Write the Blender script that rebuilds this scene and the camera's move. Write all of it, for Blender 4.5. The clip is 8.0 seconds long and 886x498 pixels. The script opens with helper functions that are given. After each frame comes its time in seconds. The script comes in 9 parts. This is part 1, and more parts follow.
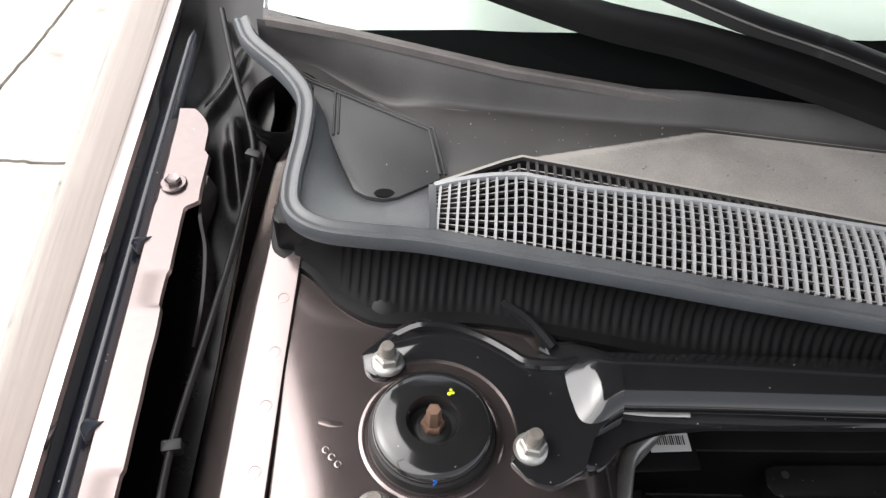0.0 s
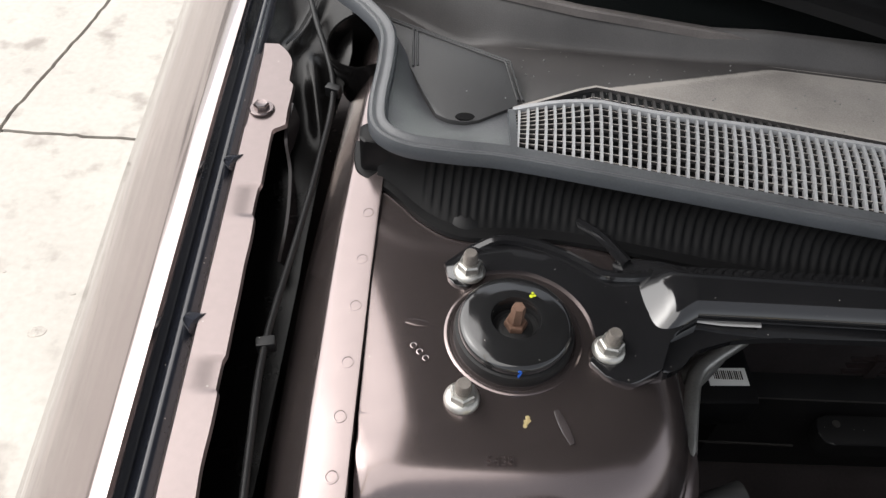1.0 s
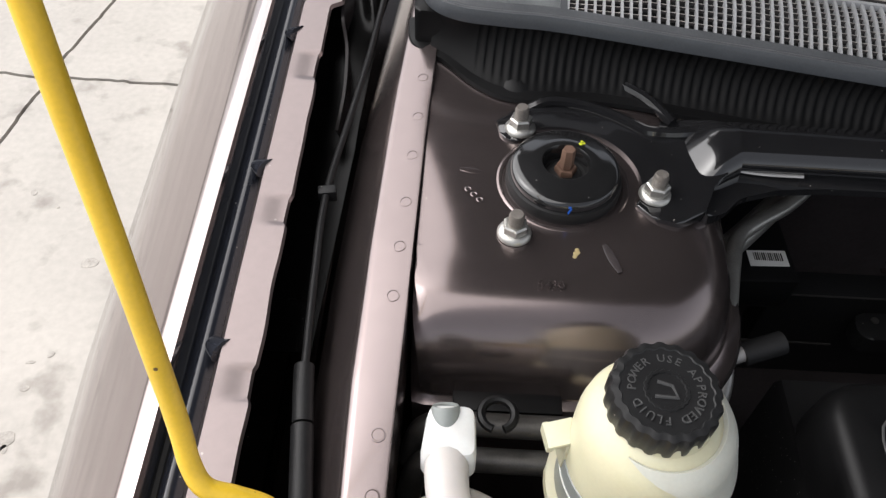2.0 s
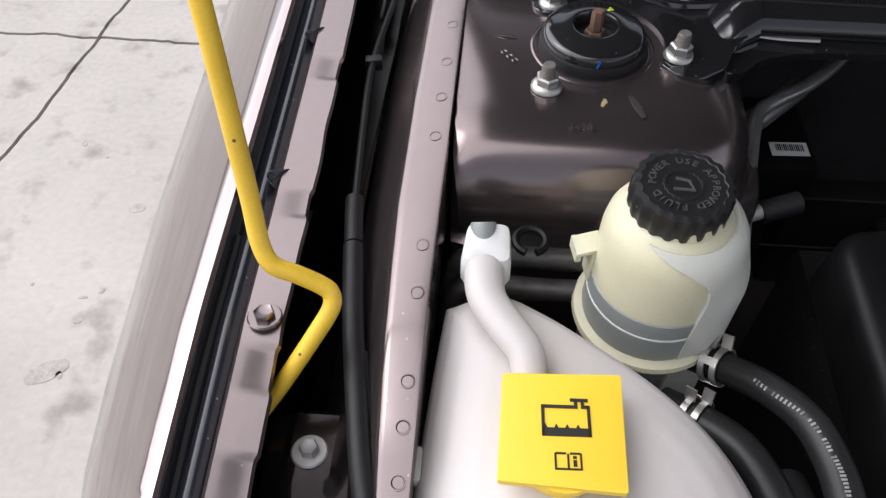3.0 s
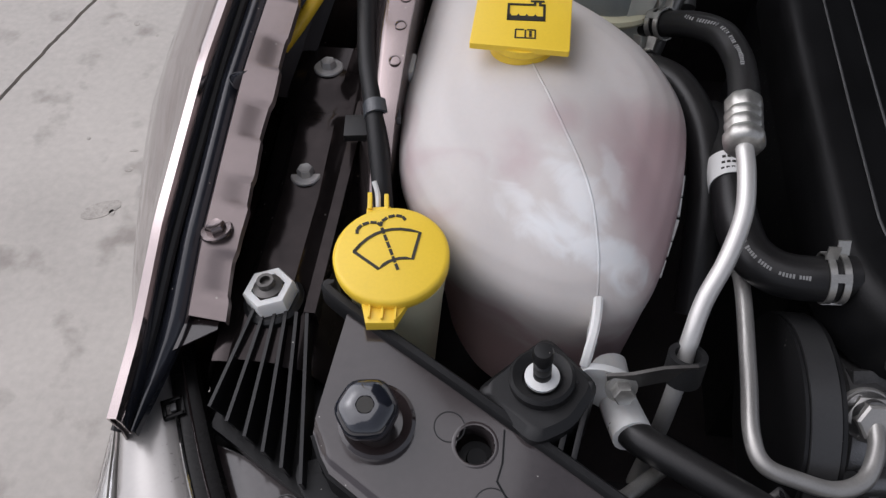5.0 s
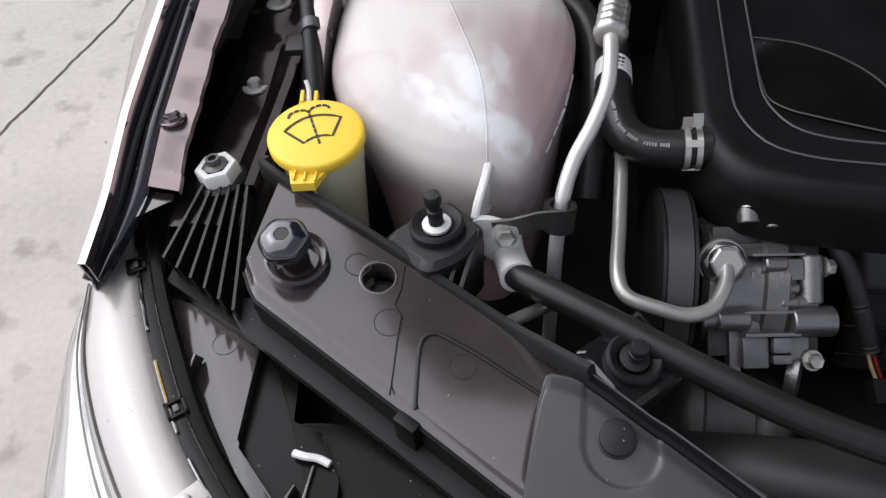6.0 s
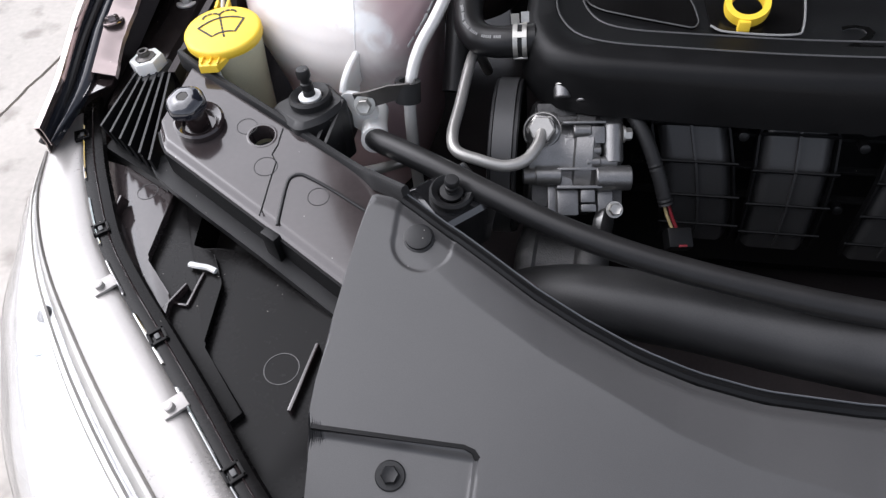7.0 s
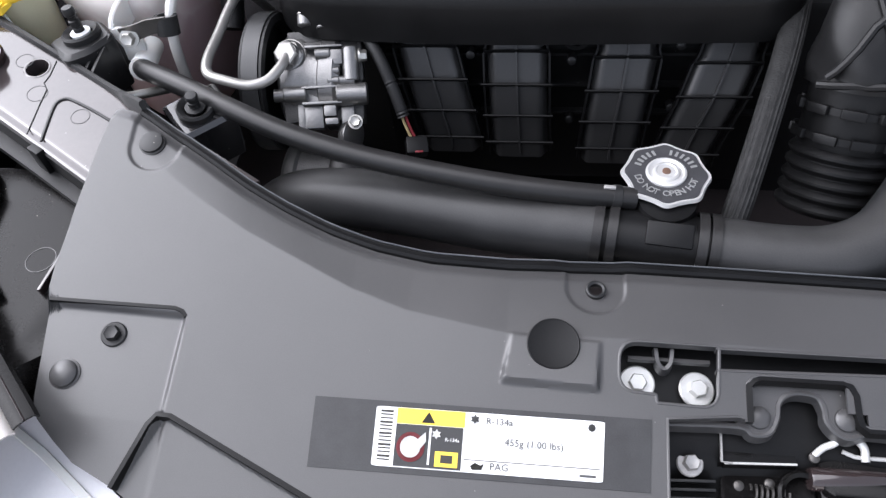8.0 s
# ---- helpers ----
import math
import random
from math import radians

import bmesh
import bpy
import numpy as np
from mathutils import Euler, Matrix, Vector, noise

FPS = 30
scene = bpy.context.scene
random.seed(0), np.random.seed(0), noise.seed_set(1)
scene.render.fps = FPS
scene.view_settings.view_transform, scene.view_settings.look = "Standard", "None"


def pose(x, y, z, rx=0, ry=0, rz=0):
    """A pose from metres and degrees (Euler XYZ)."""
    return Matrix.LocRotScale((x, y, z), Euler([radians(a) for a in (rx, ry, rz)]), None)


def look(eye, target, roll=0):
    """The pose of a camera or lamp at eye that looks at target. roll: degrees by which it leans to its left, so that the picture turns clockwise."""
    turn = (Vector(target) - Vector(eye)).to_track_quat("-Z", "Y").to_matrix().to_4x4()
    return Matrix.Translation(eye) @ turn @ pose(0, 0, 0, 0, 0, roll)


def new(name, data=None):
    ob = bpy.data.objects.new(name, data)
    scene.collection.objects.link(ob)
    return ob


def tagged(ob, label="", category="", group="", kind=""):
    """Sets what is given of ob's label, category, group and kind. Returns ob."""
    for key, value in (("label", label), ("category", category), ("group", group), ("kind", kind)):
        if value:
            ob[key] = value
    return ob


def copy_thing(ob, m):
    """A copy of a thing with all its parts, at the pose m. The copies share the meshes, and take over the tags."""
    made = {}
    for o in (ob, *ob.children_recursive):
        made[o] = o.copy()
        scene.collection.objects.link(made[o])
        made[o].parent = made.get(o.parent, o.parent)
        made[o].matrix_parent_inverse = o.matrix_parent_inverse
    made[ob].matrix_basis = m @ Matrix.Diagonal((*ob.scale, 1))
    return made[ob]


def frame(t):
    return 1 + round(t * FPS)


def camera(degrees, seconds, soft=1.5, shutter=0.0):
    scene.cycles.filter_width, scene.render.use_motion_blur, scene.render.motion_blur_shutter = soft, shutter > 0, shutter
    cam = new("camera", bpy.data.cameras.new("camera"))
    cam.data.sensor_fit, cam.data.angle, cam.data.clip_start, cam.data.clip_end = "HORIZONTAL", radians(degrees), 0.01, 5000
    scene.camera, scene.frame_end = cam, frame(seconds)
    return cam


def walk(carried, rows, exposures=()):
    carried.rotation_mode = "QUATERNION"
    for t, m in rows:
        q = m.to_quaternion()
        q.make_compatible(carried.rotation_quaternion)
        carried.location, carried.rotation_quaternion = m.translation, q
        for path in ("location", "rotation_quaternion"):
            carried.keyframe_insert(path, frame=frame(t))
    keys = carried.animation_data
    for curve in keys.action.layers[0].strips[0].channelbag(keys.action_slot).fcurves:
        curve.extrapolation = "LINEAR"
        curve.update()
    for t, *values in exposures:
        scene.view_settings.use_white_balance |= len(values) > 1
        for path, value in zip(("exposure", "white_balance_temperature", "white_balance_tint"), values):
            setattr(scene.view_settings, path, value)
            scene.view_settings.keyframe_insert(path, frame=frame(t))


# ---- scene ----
cam = camera(60.0, 8.0, soft=1.35)
PATH = [
    (0, (-0.009, 0.087, 1.31), (0.098, 1.367, -0.222), 4.6),
    (0.5, (-0.033, 0.059, 1.304), (0.042, 1.35, -0.222), 3.8),
    (1, (-0.049, 0.023, 1.287), (0.001, 1.315, -0.239), 3.9),
    (1.5, (-0.06, -0.017, 1.265), (-0.07, 1.249, -0.283), 2.5),
    (1.7, (-0.06, -0.036, 1.258), (-0.075, 1.224, -0.295), 2.3),
    (2.8, (-0.063, -0.144, 1.228), (-0.157, 1.094, -0.341), -0.6),
    (3, (-0.06, -0.17, 1.222), (-0.166, 1.067, -0.345), -0.7),
    (3.5, (-0.05, -0.238, 1.213), (-0.186, 0.991, -0.36), -0.9),
    (4, (-0.03, -0.304, 1.188), (-0.187, 0.901, -0.401), -1.8),
    (4.5, (-0.016, -0.361, 1.181), (-0.201, 0.826, -0.419), -1.8),
    (4.7, (-0.015, -0.383, 1.178), (-0.188, 0.793, -0.43), -1.3),
    (5.8, (0.063, -0.522, 1.166), (-0.203, 0.71, -0.387), -5.0),
    (6, (0.088, -0.547, 1.168), (-0.179, 0.704, -0.37), -5.2),
    (6.5, (0.164, -0.614, 1.184), (-0.163, 0.613, -0.361), -6.3),
    (7, (0.245, -0.696, 1.192), (-0.097, 0.541, -0.342), -7.4),
    (7.4, (0.326, -0.749, 1.188), (-0.004, 0.505, -0.335), -6.6),
    (7.5, (0.351, -0.751, 1.198), (0.023, 0.476, -0.348), -7.1),
    (8, (0.473, -0.784, 1.206), (0.183, 0.423, -0.363), -8.5),
]
EXPOSURES = [(0, 1.21, 6450, 10), (0.5, 1.07, 6500, 10), (1, 0.79, 6480, 10), (1.5, 0.63, 6480, 10), (3, 0.33, 6110, 14), (3.5, 0.08, 6130, 14), (4, -0.24, 6130, 15), (4.5, -0.42, 6110, 16), (6, 0.20, 6080, 14), (6.5, 0.42, 6080, 14), (7, 0.62, 6030, 14), (7.5, 0.86, 5980, 14), (8, 1.20, 5950, 14)]
walk(cam, [(t, look(eye, target, roll)) for t, eye, target, roll in PATH], EXPOSURES)

# ---------- world, sun, exposure ----------
sky_world = bpy.data.worlds.new("overcast_sky")
scene.world = sky_world
sky_world.use_nodes = True
wn, wl = sky_world.node_tree.nodes, sky_world.node_tree.links
wn.clear()
sky = wn.new("ShaderNodeTexSky")
sky.sky_type, sky.sun_disc = "NISHITA", False
sky.sun_elevation, sky.sun_rotation = radians(50), radians(-72)
sky.dust_density, sky.air_density, sky.ozone_density = 3.0, 1.0, 1.0
soften = wn.new("ShaderNodeHueSaturation")
soften.inputs["Saturation"].default_value = 0.22
back = wn.new("ShaderNodeBackground")
back.inputs["Strength"].default_value = 0.14
wout = wn.new("ShaderNodeOutputWorld")
wl.new(sky.outputs[0], soften.inputs["Color"])
wl.new(soften.outputs[0], back.inputs["Color"])
wl.new(back.outputs[0], wout.inputs["Surface"])
sun_data = bpy.data.lights.new("sun", "SUN")
sun_data.energy, sun_data.angle, sun_data.color = 2.3, radians(100), (1.0, 0.955, 0.905)
sun = new("sun", sun_data)
sun.matrix_world = look((-4.2, 1.0, 6.0), (0, 0, 0.5))


# ---------- building helpers ----------
def part(name, bm, material, parent, label=""):
    """Links a bmesh as one mesh object, under a thing or a part, in world places."""
    me = bpy.data.meshes.new(name)
    bmesh.ops.recalc_face_normals(bm, faces=bm.faces)
    bm.to_mesh(me)
    bm.free()
    me.materials.append(material)
    for p in me.polygons:
        p.use_smooth = True
    me.set_sharp_from_angle(angle=radians(38))
    ob = new(name, me)
    if parent is not None:
        ob.parent = parent
        inv = Matrix.Translation(-parent.location) if parent.type == "EMPTY" else Matrix.Identity(4)
        ob.matrix_parent_inverse = inv
    if label:
        ob["label"] = label
    return ob


def thing(name, at, label, category, group="", kind=""):
    ob = new(name)
    ob.location = at
    ob.empty_display_size = 0.02
    return tagged(ob, label, category, group, kind)


def whole(name, bm, material, label, category, group="", kind=""):
    return tagged(part(name, bm, material, None), label, category, group, kind)


def turned(axis):
    """The turn that takes z to the axis."""
    return Vector(axis).normalized().to_track_quat("Z", "Y").to_matrix().to_4x4()


def lathe(bm, profile, at, axis=(0, 0, 1), n=32, wave=None):
    """A turned body: profile of (radius, height) from the foot up; wave(angle) scales the radius."""
    m = Matrix.Translation(at) @ turned(axis)
    rings = []
    for r, h in profile:
        if r < 1e-6:
            rings.append([bm.verts.new(m @ Vector((0, 0, h)))])
        else:
            rings.append([bm.verts.new(m @ Vector((r * (wave(2 * math.pi * i / n) if wave else 1) * math.cos(2 * math.pi * i / n),
                                                   r * (wave(2 * math.pi * i / n) if wave else 1) * math.sin(2 * math.pi * i / n), h))) for i in range(n)])
    for a, b in zip(rings, rings[1:]):
        for i in range(n):
            j = (i + 1) % n
            if len(a) == 1 and len(b) == 1:
                continue
            if len(a) == 1:
                bm.faces.new((a[0], b[j], b[i]))
            elif len(b) == 1:
                bm.faces.new((a[i], a[j], b[0]))
            else:
                bm.faces.new((a[i], a[j], b[j], b[i]))
    for ring, flip in ((rings[0], True), (rings[-1], False)):
        if len(ring) > 2:
            bm.faces.new(ring[::-1] if flip else ring)
    return bm


def ringed(bm, profile, at, axis=(0, 0, 1), n=32):
    """A turned ring: a closed profile of (radius, height)."""
    m = Matrix.Translation(at) @ turned(axis)
    rows = [[bm.verts.new(m @ Vector((r * math.cos(2 * math.pi * i / n), r * math.sin(2 * math.pi * i / n), h))) for i in range(n)] for r, h in profile]
    for a, b in zip(rows, rows[1:] + rows[:1]):
        for i in range(n):
            j = (i + 1) % n
            bm.faces.new((a[i], a[j], b[j], b[i]))
    return bm


def spline(points, steps=8):
    pts = [Vector(p) for p in points]
    pts = [2 * pts[0] - pts[1]] + pts + [2 * pts[-1] - pts[-2]]
    out = []
    for a, b, c, d in zip(pts, pts[1:], pts[2:], pts[3:]):
        for k in range(steps):
            s = k / steps
            out.append(0.5 * (2 * b + (c - a) * s + (2 * a - 5 * b + 4 * c - d) * s * s + (3 * b - a - 3 * c + d) * s ** 3))
    out.append(pts[-2])
    return out


def sweep(bm, path, section, up=(0, 0, 1), scale=None, closed_section=True):
    """Carries a section of (side, up) places along a path of points."""
    path = [Vector(p) for p in path]
    rows = []
    for i, p in enumerate(path):
        d = (path[min(i + 1, len(path) - 1)] - path[max(i - 1, 0)]).normalized()
        side = d.cross(Vector(up))
        side = side.normalized() if side.length > 1e-4 else Vector((1, 0, 0))
        top = side.cross(d).normalized()
        k = scale(i / max(1, len(path) - 1)) if scale else 1.0
        rows.append([bm.verts.new(p + (side * u + top * v) * k) for u, v in section])
    n = len(section)
    for a, b in zip(rows, rows[1:]):
        for i in range(n if closed_section else n - 1):
            j = (i + 1) % n
            bm.faces.new((a[i], a[j], b[j], b[i]))
    if closed_section:
        bm.faces.new(rows[0][::-1])
        bm.faces.new(rows[-1])
    return bm


def circle(r, n=12, squash=1.0):
    return [(r * math.cos(2 * math.pi * i / n), r * squash * math.sin(2 * math.pi * i / n)) for i in range(n)]


def tube(bm, points, r, n=14, steps=8, smooth=True, scale=None):
    up = (0.13, 0.21, 0.97)
    return sweep(bm, spline(points, steps) if smooth else points, circle(r, n), up, scale)


def block(bm, at, size, turn=(0, 0, 0), bevel=0.0):
    m = pose(*at, *turn)
    made = bmesh.ops.create_cube(bm, size=1.0, matrix=m @ Matrix.Diagonal((*size, 1)))
    if bevel:
        edges = list({e for v in made["verts"] for e in v.link_edges})
        bmesh.ops.bevel(bm, geom=edges, offset=bevel, segments=2, profile=0.6, affect="EDGES")
    return bm


def plate(bm, outline, low, high, bevel=0.0):
    """A slab with an outline of (x, y); low and high are heights or functions of x, y."""
    z0 = low if callable(low) else (lambda x, y: low)
    z1 = high if callable(high) else (lambda x, y: high)
    a = [bm.verts.new((x, y, z0(x, y))) for x, y in outline]
    b = [bm.verts.new((x, y, z1(x, y))) for x, y in outline]
    n = len(outline)
    top = bm.faces.new(b)
    bm.faces.new(a[::-1])
    for i in range(n):
        bm.faces.new((a[i], a[(i + 1) % n], b[(i + 1) % n], b[i]))
    if bevel:
        bmesh.ops.bevel(bm, geom=list(top.edges), offset=bevel, segments=2, profile=0.6, affect="EDGES")
    return bm


def rounded(corners, r, steps=5):
    """A closed outline with its corners rounded; r one radius or one for each corner."""
    out, n = [], len(corners)
    for i in range(n):
        p, a, b = Vector(corners[i]), Vector(corners[i - 1]), Vector(corners[(i + 1) % n])
        rr = r[i] if isinstance(r, (list, tuple)) else r
        k = min(rr, 0.48 * (a - p).length, 0.48 * (b - p).length)
        s, e = p + (a - p).normalized() * k, p + (b - p).normalized() * k
        for j in range(steps + 1):
            t = j / steps
            q = s * (1 - t) ** 2 + p * 2 * t * (1 - t) + e * t * t
            out.append((q.x, q.y))
    return out


def resample(outline, n):
    pts = [Vector(p) for p in outline]
    pts.append(pts[0])
    lens = [0.0]
    for a, b in zip(pts, pts[1:]):
        lens.append(lens[-1] + (b - a).length)
    out = []
    for i in range(n):
        s = lens[-1] * i / n
        k = max(j for j in range(len(lens)) if lens[j] <= s + 1e-12)
        k = min(k, len(pts) - 2)
        f = (s - lens[k]) / max(1e-9, lens[k + 1] - lens[k])
        q = pts[k].lerp(pts[k + 1], f)
        out.append((q.x, q.y))
    return out


def loft(bm, rings, cap_low=True, cap_high=True):
    """Skins closed rings of the same count of (x, y, z)."""
    rows = [[bm.verts.new(p) for p in ring] for ring in rings]
    n = len(rows[0])
    for a, b in zip(rows, rows[1:]):
        for i in range(n):
            j = (i + 1) % n
            bm.faces.new((a[i], a[j], b[j], b[i]))
    if cap_low:
        bm.faces.new(rows[0][::-1])
    if cap_high:
        bm.faces.new(rows[-1])
    return bm


def grid(bm, us, vs, place, keep=None, thick=0.0):
    """A sheet over us and vs; place(u, v) gives x, y, z; keep(u, v) tells which cells stay."""
    at = {}

    def vert(i, j):
        if (i, j) not in at:
            at[i, j] = bm.verts.new(place(us[i], vs[j]))
        return at[i, j]
    for i in range(len(us) - 1):
        for j in range(len(vs) - 1):
            if keep is None or keep((us[i] + us[i + 1]) / 2, (vs[j] + vs[j + 1]) / 2):
                bm.faces.new((vert(i, j), vert(i + 1, j), vert(i + 1, j + 1), vert(i, j + 1)))
    if thick:
        bmesh.ops.recalc_face_normals(bm, faces=bm.faces)
        if sum(f.normal.z for f in bm.faces) < 0:
            bmesh.ops.reverse_faces(bm, faces=bm.faces)
        bmesh.ops.solidify(bm, geom=list(bm.faces), thickness=thick)
    return bm


def span(a, b, n):
    return [a + (b - a) * i / n for i in range(n + 1)]


def step(a, b, x):
    t = min(1.0, max(0.0, (x - a) / (b - a)))
    return t * t * (3 - 2 * t)


def along(x, xs, ys):
    return float(np.interp(x, xs, ys))


def lettering(text, size, depth, m):
    """A mesh of raised characters, standing in the plane of the pose m, centred."""
    curve = bpy.data.curves.new("writing", "FONT")
    curve.body, curve.size, curve.extrude, curve.align_x, curve.align_y = text, size, depth, "CENTER", "CENTER"
    curve.resolution_u = 2
    ob = new("writing", curve)
    me = bpy.data.meshes.new_from_object(ob.evaluated_get(bpy.context.evaluated_depsgraph_get()))
    bpy.data.objects.remove(ob)
    bm = bmesh.new()
    bm.from_mesh(me)
    bpy.data.meshes.remove(me)
    bmesh.ops.transform(bm, matrix=m, verts=bm.verts)
    return bm


def ring_lettering(text, size, depth, m, radius, start, stop):
    """Characters on an arc of the plane of m, from start to stop degrees, feet to the centre when the arc runs clockwise."""
    bm = bmesh.new()
    turn = -90 if stop < start else 90
    for i, ch in enumerate(text):
        if ch == " ":
            continue
        a = start + (stop - start) * (i + 0.5) / len(text)
        local = pose(radius * math.cos(radians(a)), radius * math.sin(radians(a)), 0, 0, 0, a + turn)
        one = lettering(ch, size, depth, m @ local)
        me = bpy.data.meshes.new("glyph")
        one.to_mesh(me)
        one.free()
        bm.from_mesh(me)
        bpy.data.meshes.remove(me)
    return bm


# ---------- materials ----------
def surface(name, colour, rough=0.5, metal=0.0, coat=0.0, vary=0.12, coarse=14.0, fine=220.0, bump=0.15, spec=0.5, dust=0.0, dust_colour=(0.42, 0.39, 0.36), dust_from=0.45, specks=0.0, speck_scale=260.0, speck_colour=(0.34, 0.32, 0.29), soft=0.0, rough_vary=0.12):
    """A material with colour, gloss and relief that vary at a coarse and a fine scale (per metre); dust settles in patches on faces that look up."""
    m = bpy.data.materials.new(name)
    m.use_nodes = True
    n, l = m.node_tree.nodes, m.node_tree.links
    b = n["Principled BSDF"]
    tc = n.new("ShaderNodeTexCoord")
    na, nb = n.new("ShaderNodeTexNoise"), n.new("ShaderNodeTexNoise")
    na.inputs["Scale"].default_value, na.inputs["Detail"].default_value = coarse, 5.0
    nb.inputs["Scale"].default_value, nb.inputs["Detail"].default_value = fine, 3.0
    for q in (na, nb):
        l.new(tc.outputs["Object"], q.inputs["Vector"])
    both = n.new("ShaderNodeMath")
    both.operation = "MULTIPLY_ADD"
    both.inputs[1].default_value = 0.65
    half = n.new("ShaderNodeMath")
    half.operation = "MULTIPLY"
    half.inputs[1].default_value = 0.35
    l.new(nb.outputs["Fac"], half.inputs[0])
    l.new(na.outputs["Fac"], both.inputs[0])
    l.new(half.outputs[0], both.inputs[2])
    ramp = n.new("ShaderNodeValToRGB")
    ramp.color_ramp.elements[0].position, ramp.color_ramp.elements[1].position = 0.3, 0.7
    ramp.color_ramp.elements[0].color = (*[max(0.0, c * (1 - vary)) for c in colour], 1)
    ramp.color_ramp.elements[1].color = (*[min(1.0, c * (1 + vary)) for c in colour], 1)
    l.new(both.outputs[0], ramp.inputs["Fac"])
    out = ramp.outputs["Color"]
    if dust:
        geo = n.new("ShaderNodeNewGeometry")
        sep = n.new("ShaderNodeSeparateXYZ")
        l.new(geo.outputs["Normal"], sep.inputs[0])
        up = n.new("ShaderNodeMapRange")
        up.inputs["From Min"].default_value, up.inputs["From Max"].default_value, up.inputs["To Max"].default_value = dust_from, 1.0, dust
        l.new(sep.outputs["Z"], up.inputs["Value"])
        patch = n.new("ShaderNodeMath")
        patch.operation = "MULTIPLY"
        l.new(up.outputs[0], patch.inputs[0])
        l.new(both.outputs[0], patch.inputs[1])
        mix = n.new("ShaderNodeMix")
        mix.data_type = "RGBA"
        mix.inputs["B"].default_value = (*dust_colour, 1)
        l.new(patch.outputs[0], mix.inputs["Factor"])
        l.new(out, mix.inputs["A"])
        out = mix.outputs["Result"]
    if specks:
        cells = n.new("ShaderNodeTexVoronoi")
        cells.inputs["Scale"].default_value = speck_scale
        l.new(tc.outputs["Object"], cells.inputs["Vector"])
        dot = n.new("ShaderNodeMath")
        dot.operation = "LESS_THAN"
        dot.inputs[1].default_value = 0.13
        l.new(cells.outputs["Distance"], dot.inputs[0])
        pick = n.new("ShaderNodeSeparateColor")
        l.new(cells.outputs["Color"], pick.inputs[0])
        few = n.new("ShaderNodeMath")
        few.operation = "GREATER_THAN"
        few.inputs[1].default_value = 1.0 - specks
        l.new(pick.outputs[0], few.inputs[0])
        grain = n.new("ShaderNodeMath")
        grain.operation = "MULTIPLY"
        l.new(dot.outputs[0], grain.inputs[0])
        l.new(few.outputs[0], grain.inputs[1])
        speck = n.new("ShaderNodeMix")
        speck.data_type = "RGBA"
        speck.inputs["B"].default_value = (*speck_colour, 1)
        l.new(grain.outputs[0], speck.inputs["Factor"])
        l.new(out, speck.inputs["A"])
        out = speck.outputs["Result"]
    l.new(out, b.inputs["Base Color"])
    rr = n.new("ShaderNodeMapRange")
    rr.inputs["To Min"].default_value, rr.inputs["To Max"].default_value = max(0.02, rough - rough_vary), min(1.0, rough + rough_vary)
    l.new(both.outputs[0], rr.inputs["Value"])
    l.new(rr.outputs[0], b.inputs["Roughness"])
    b.inputs["Metallic"].default_value = metal
    b.inputs["Specular IOR Level"].default_value = spec
    b.inputs["Coat Weight"].default_value = coat
    b.inputs["Coat Roughness"].default_value = 0.06
    if soft:
        b.inputs["Subsurface Weight"].default_value = soft
        b.inputs["Subsurface Radius"].default_value = (0.02, 0.016, 0.014)
        b.inputs["Subsurface Scale"].default_value = 0.5
    if bump:
        bp = n.new("ShaderNodeBump")
        bp.inputs["Strength"].default_value, bp.inputs["Distance"].default_value = bump, 0.0008
        l.new(nb.outputs["Fac"], bp.inputs["Height"])
        l.new(bp.outputs[0], b.inputs["Normal"])
    return m


PAINT = surface("mauve_brown_metallic_paint", (0.335, 0.285, 0.279), 0.11, 0.90, 0.6, 0.03, 5, 60, 0.0, rough_vary=0.04)


def wavy(m, across, strength):
    """Long shallow waves along the panel, as in pressed and polished sheet."""
    n, l = m.node_tree.nodes, m.node_tree.links
    tc, mp = n.new("ShaderNodeTexCoord"), n.new("ShaderNodeMapping")
    mp.inputs["Scale"].default_value = (across, 0.9, across)
    l.new(tc.outputs["Object"], mp.inputs["Vector"])
    wave, bump = n.new("ShaderNodeTexNoise"), n.new("ShaderNodeBump")
    wave.inputs["Scale"].default_value, wave.inputs["Detail"].default_value = 1.0, 2.0
    l.new(mp.outputs[0], wave.inputs["Vector"])
    bump.inputs["Strength"].default_value, bump.inputs["Distance"].default_value = strength, 0.004
    l.new(wave.outputs["Fac"], bump.inputs["Height"])
    b = n["Principled BSDF"]
    l.new(bump.outputs["Normal"], b.inputs["Normal"])
    l.new(bump.outputs["Normal"], b.inputs["Coat Normal"])


wavy(PAINT, 42.0, 0.30)
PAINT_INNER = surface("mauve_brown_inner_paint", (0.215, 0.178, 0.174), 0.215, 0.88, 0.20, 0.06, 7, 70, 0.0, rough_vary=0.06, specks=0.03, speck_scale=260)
# Body mauve taken near black, for the dark reflections under the flange.
PANEL_PAINT = surface("shade_dark_mauve_paint", (0.027, 0.022, 0.0217), 0.13, 0.6, 0.0, 0.35, 24, 160, 0.03, spec=0.2, rough_vary=0.05, specks=0.05, speck_scale=210)
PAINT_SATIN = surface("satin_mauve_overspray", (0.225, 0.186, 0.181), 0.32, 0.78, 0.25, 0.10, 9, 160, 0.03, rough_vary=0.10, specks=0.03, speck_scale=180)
PIPE_ALUMINIUM = surface("grey_aluminium_pipe", (0.34, 0.335, 0.32), 0.33, 0.75, 0.0, 0.2, 50, 600, 0.05)
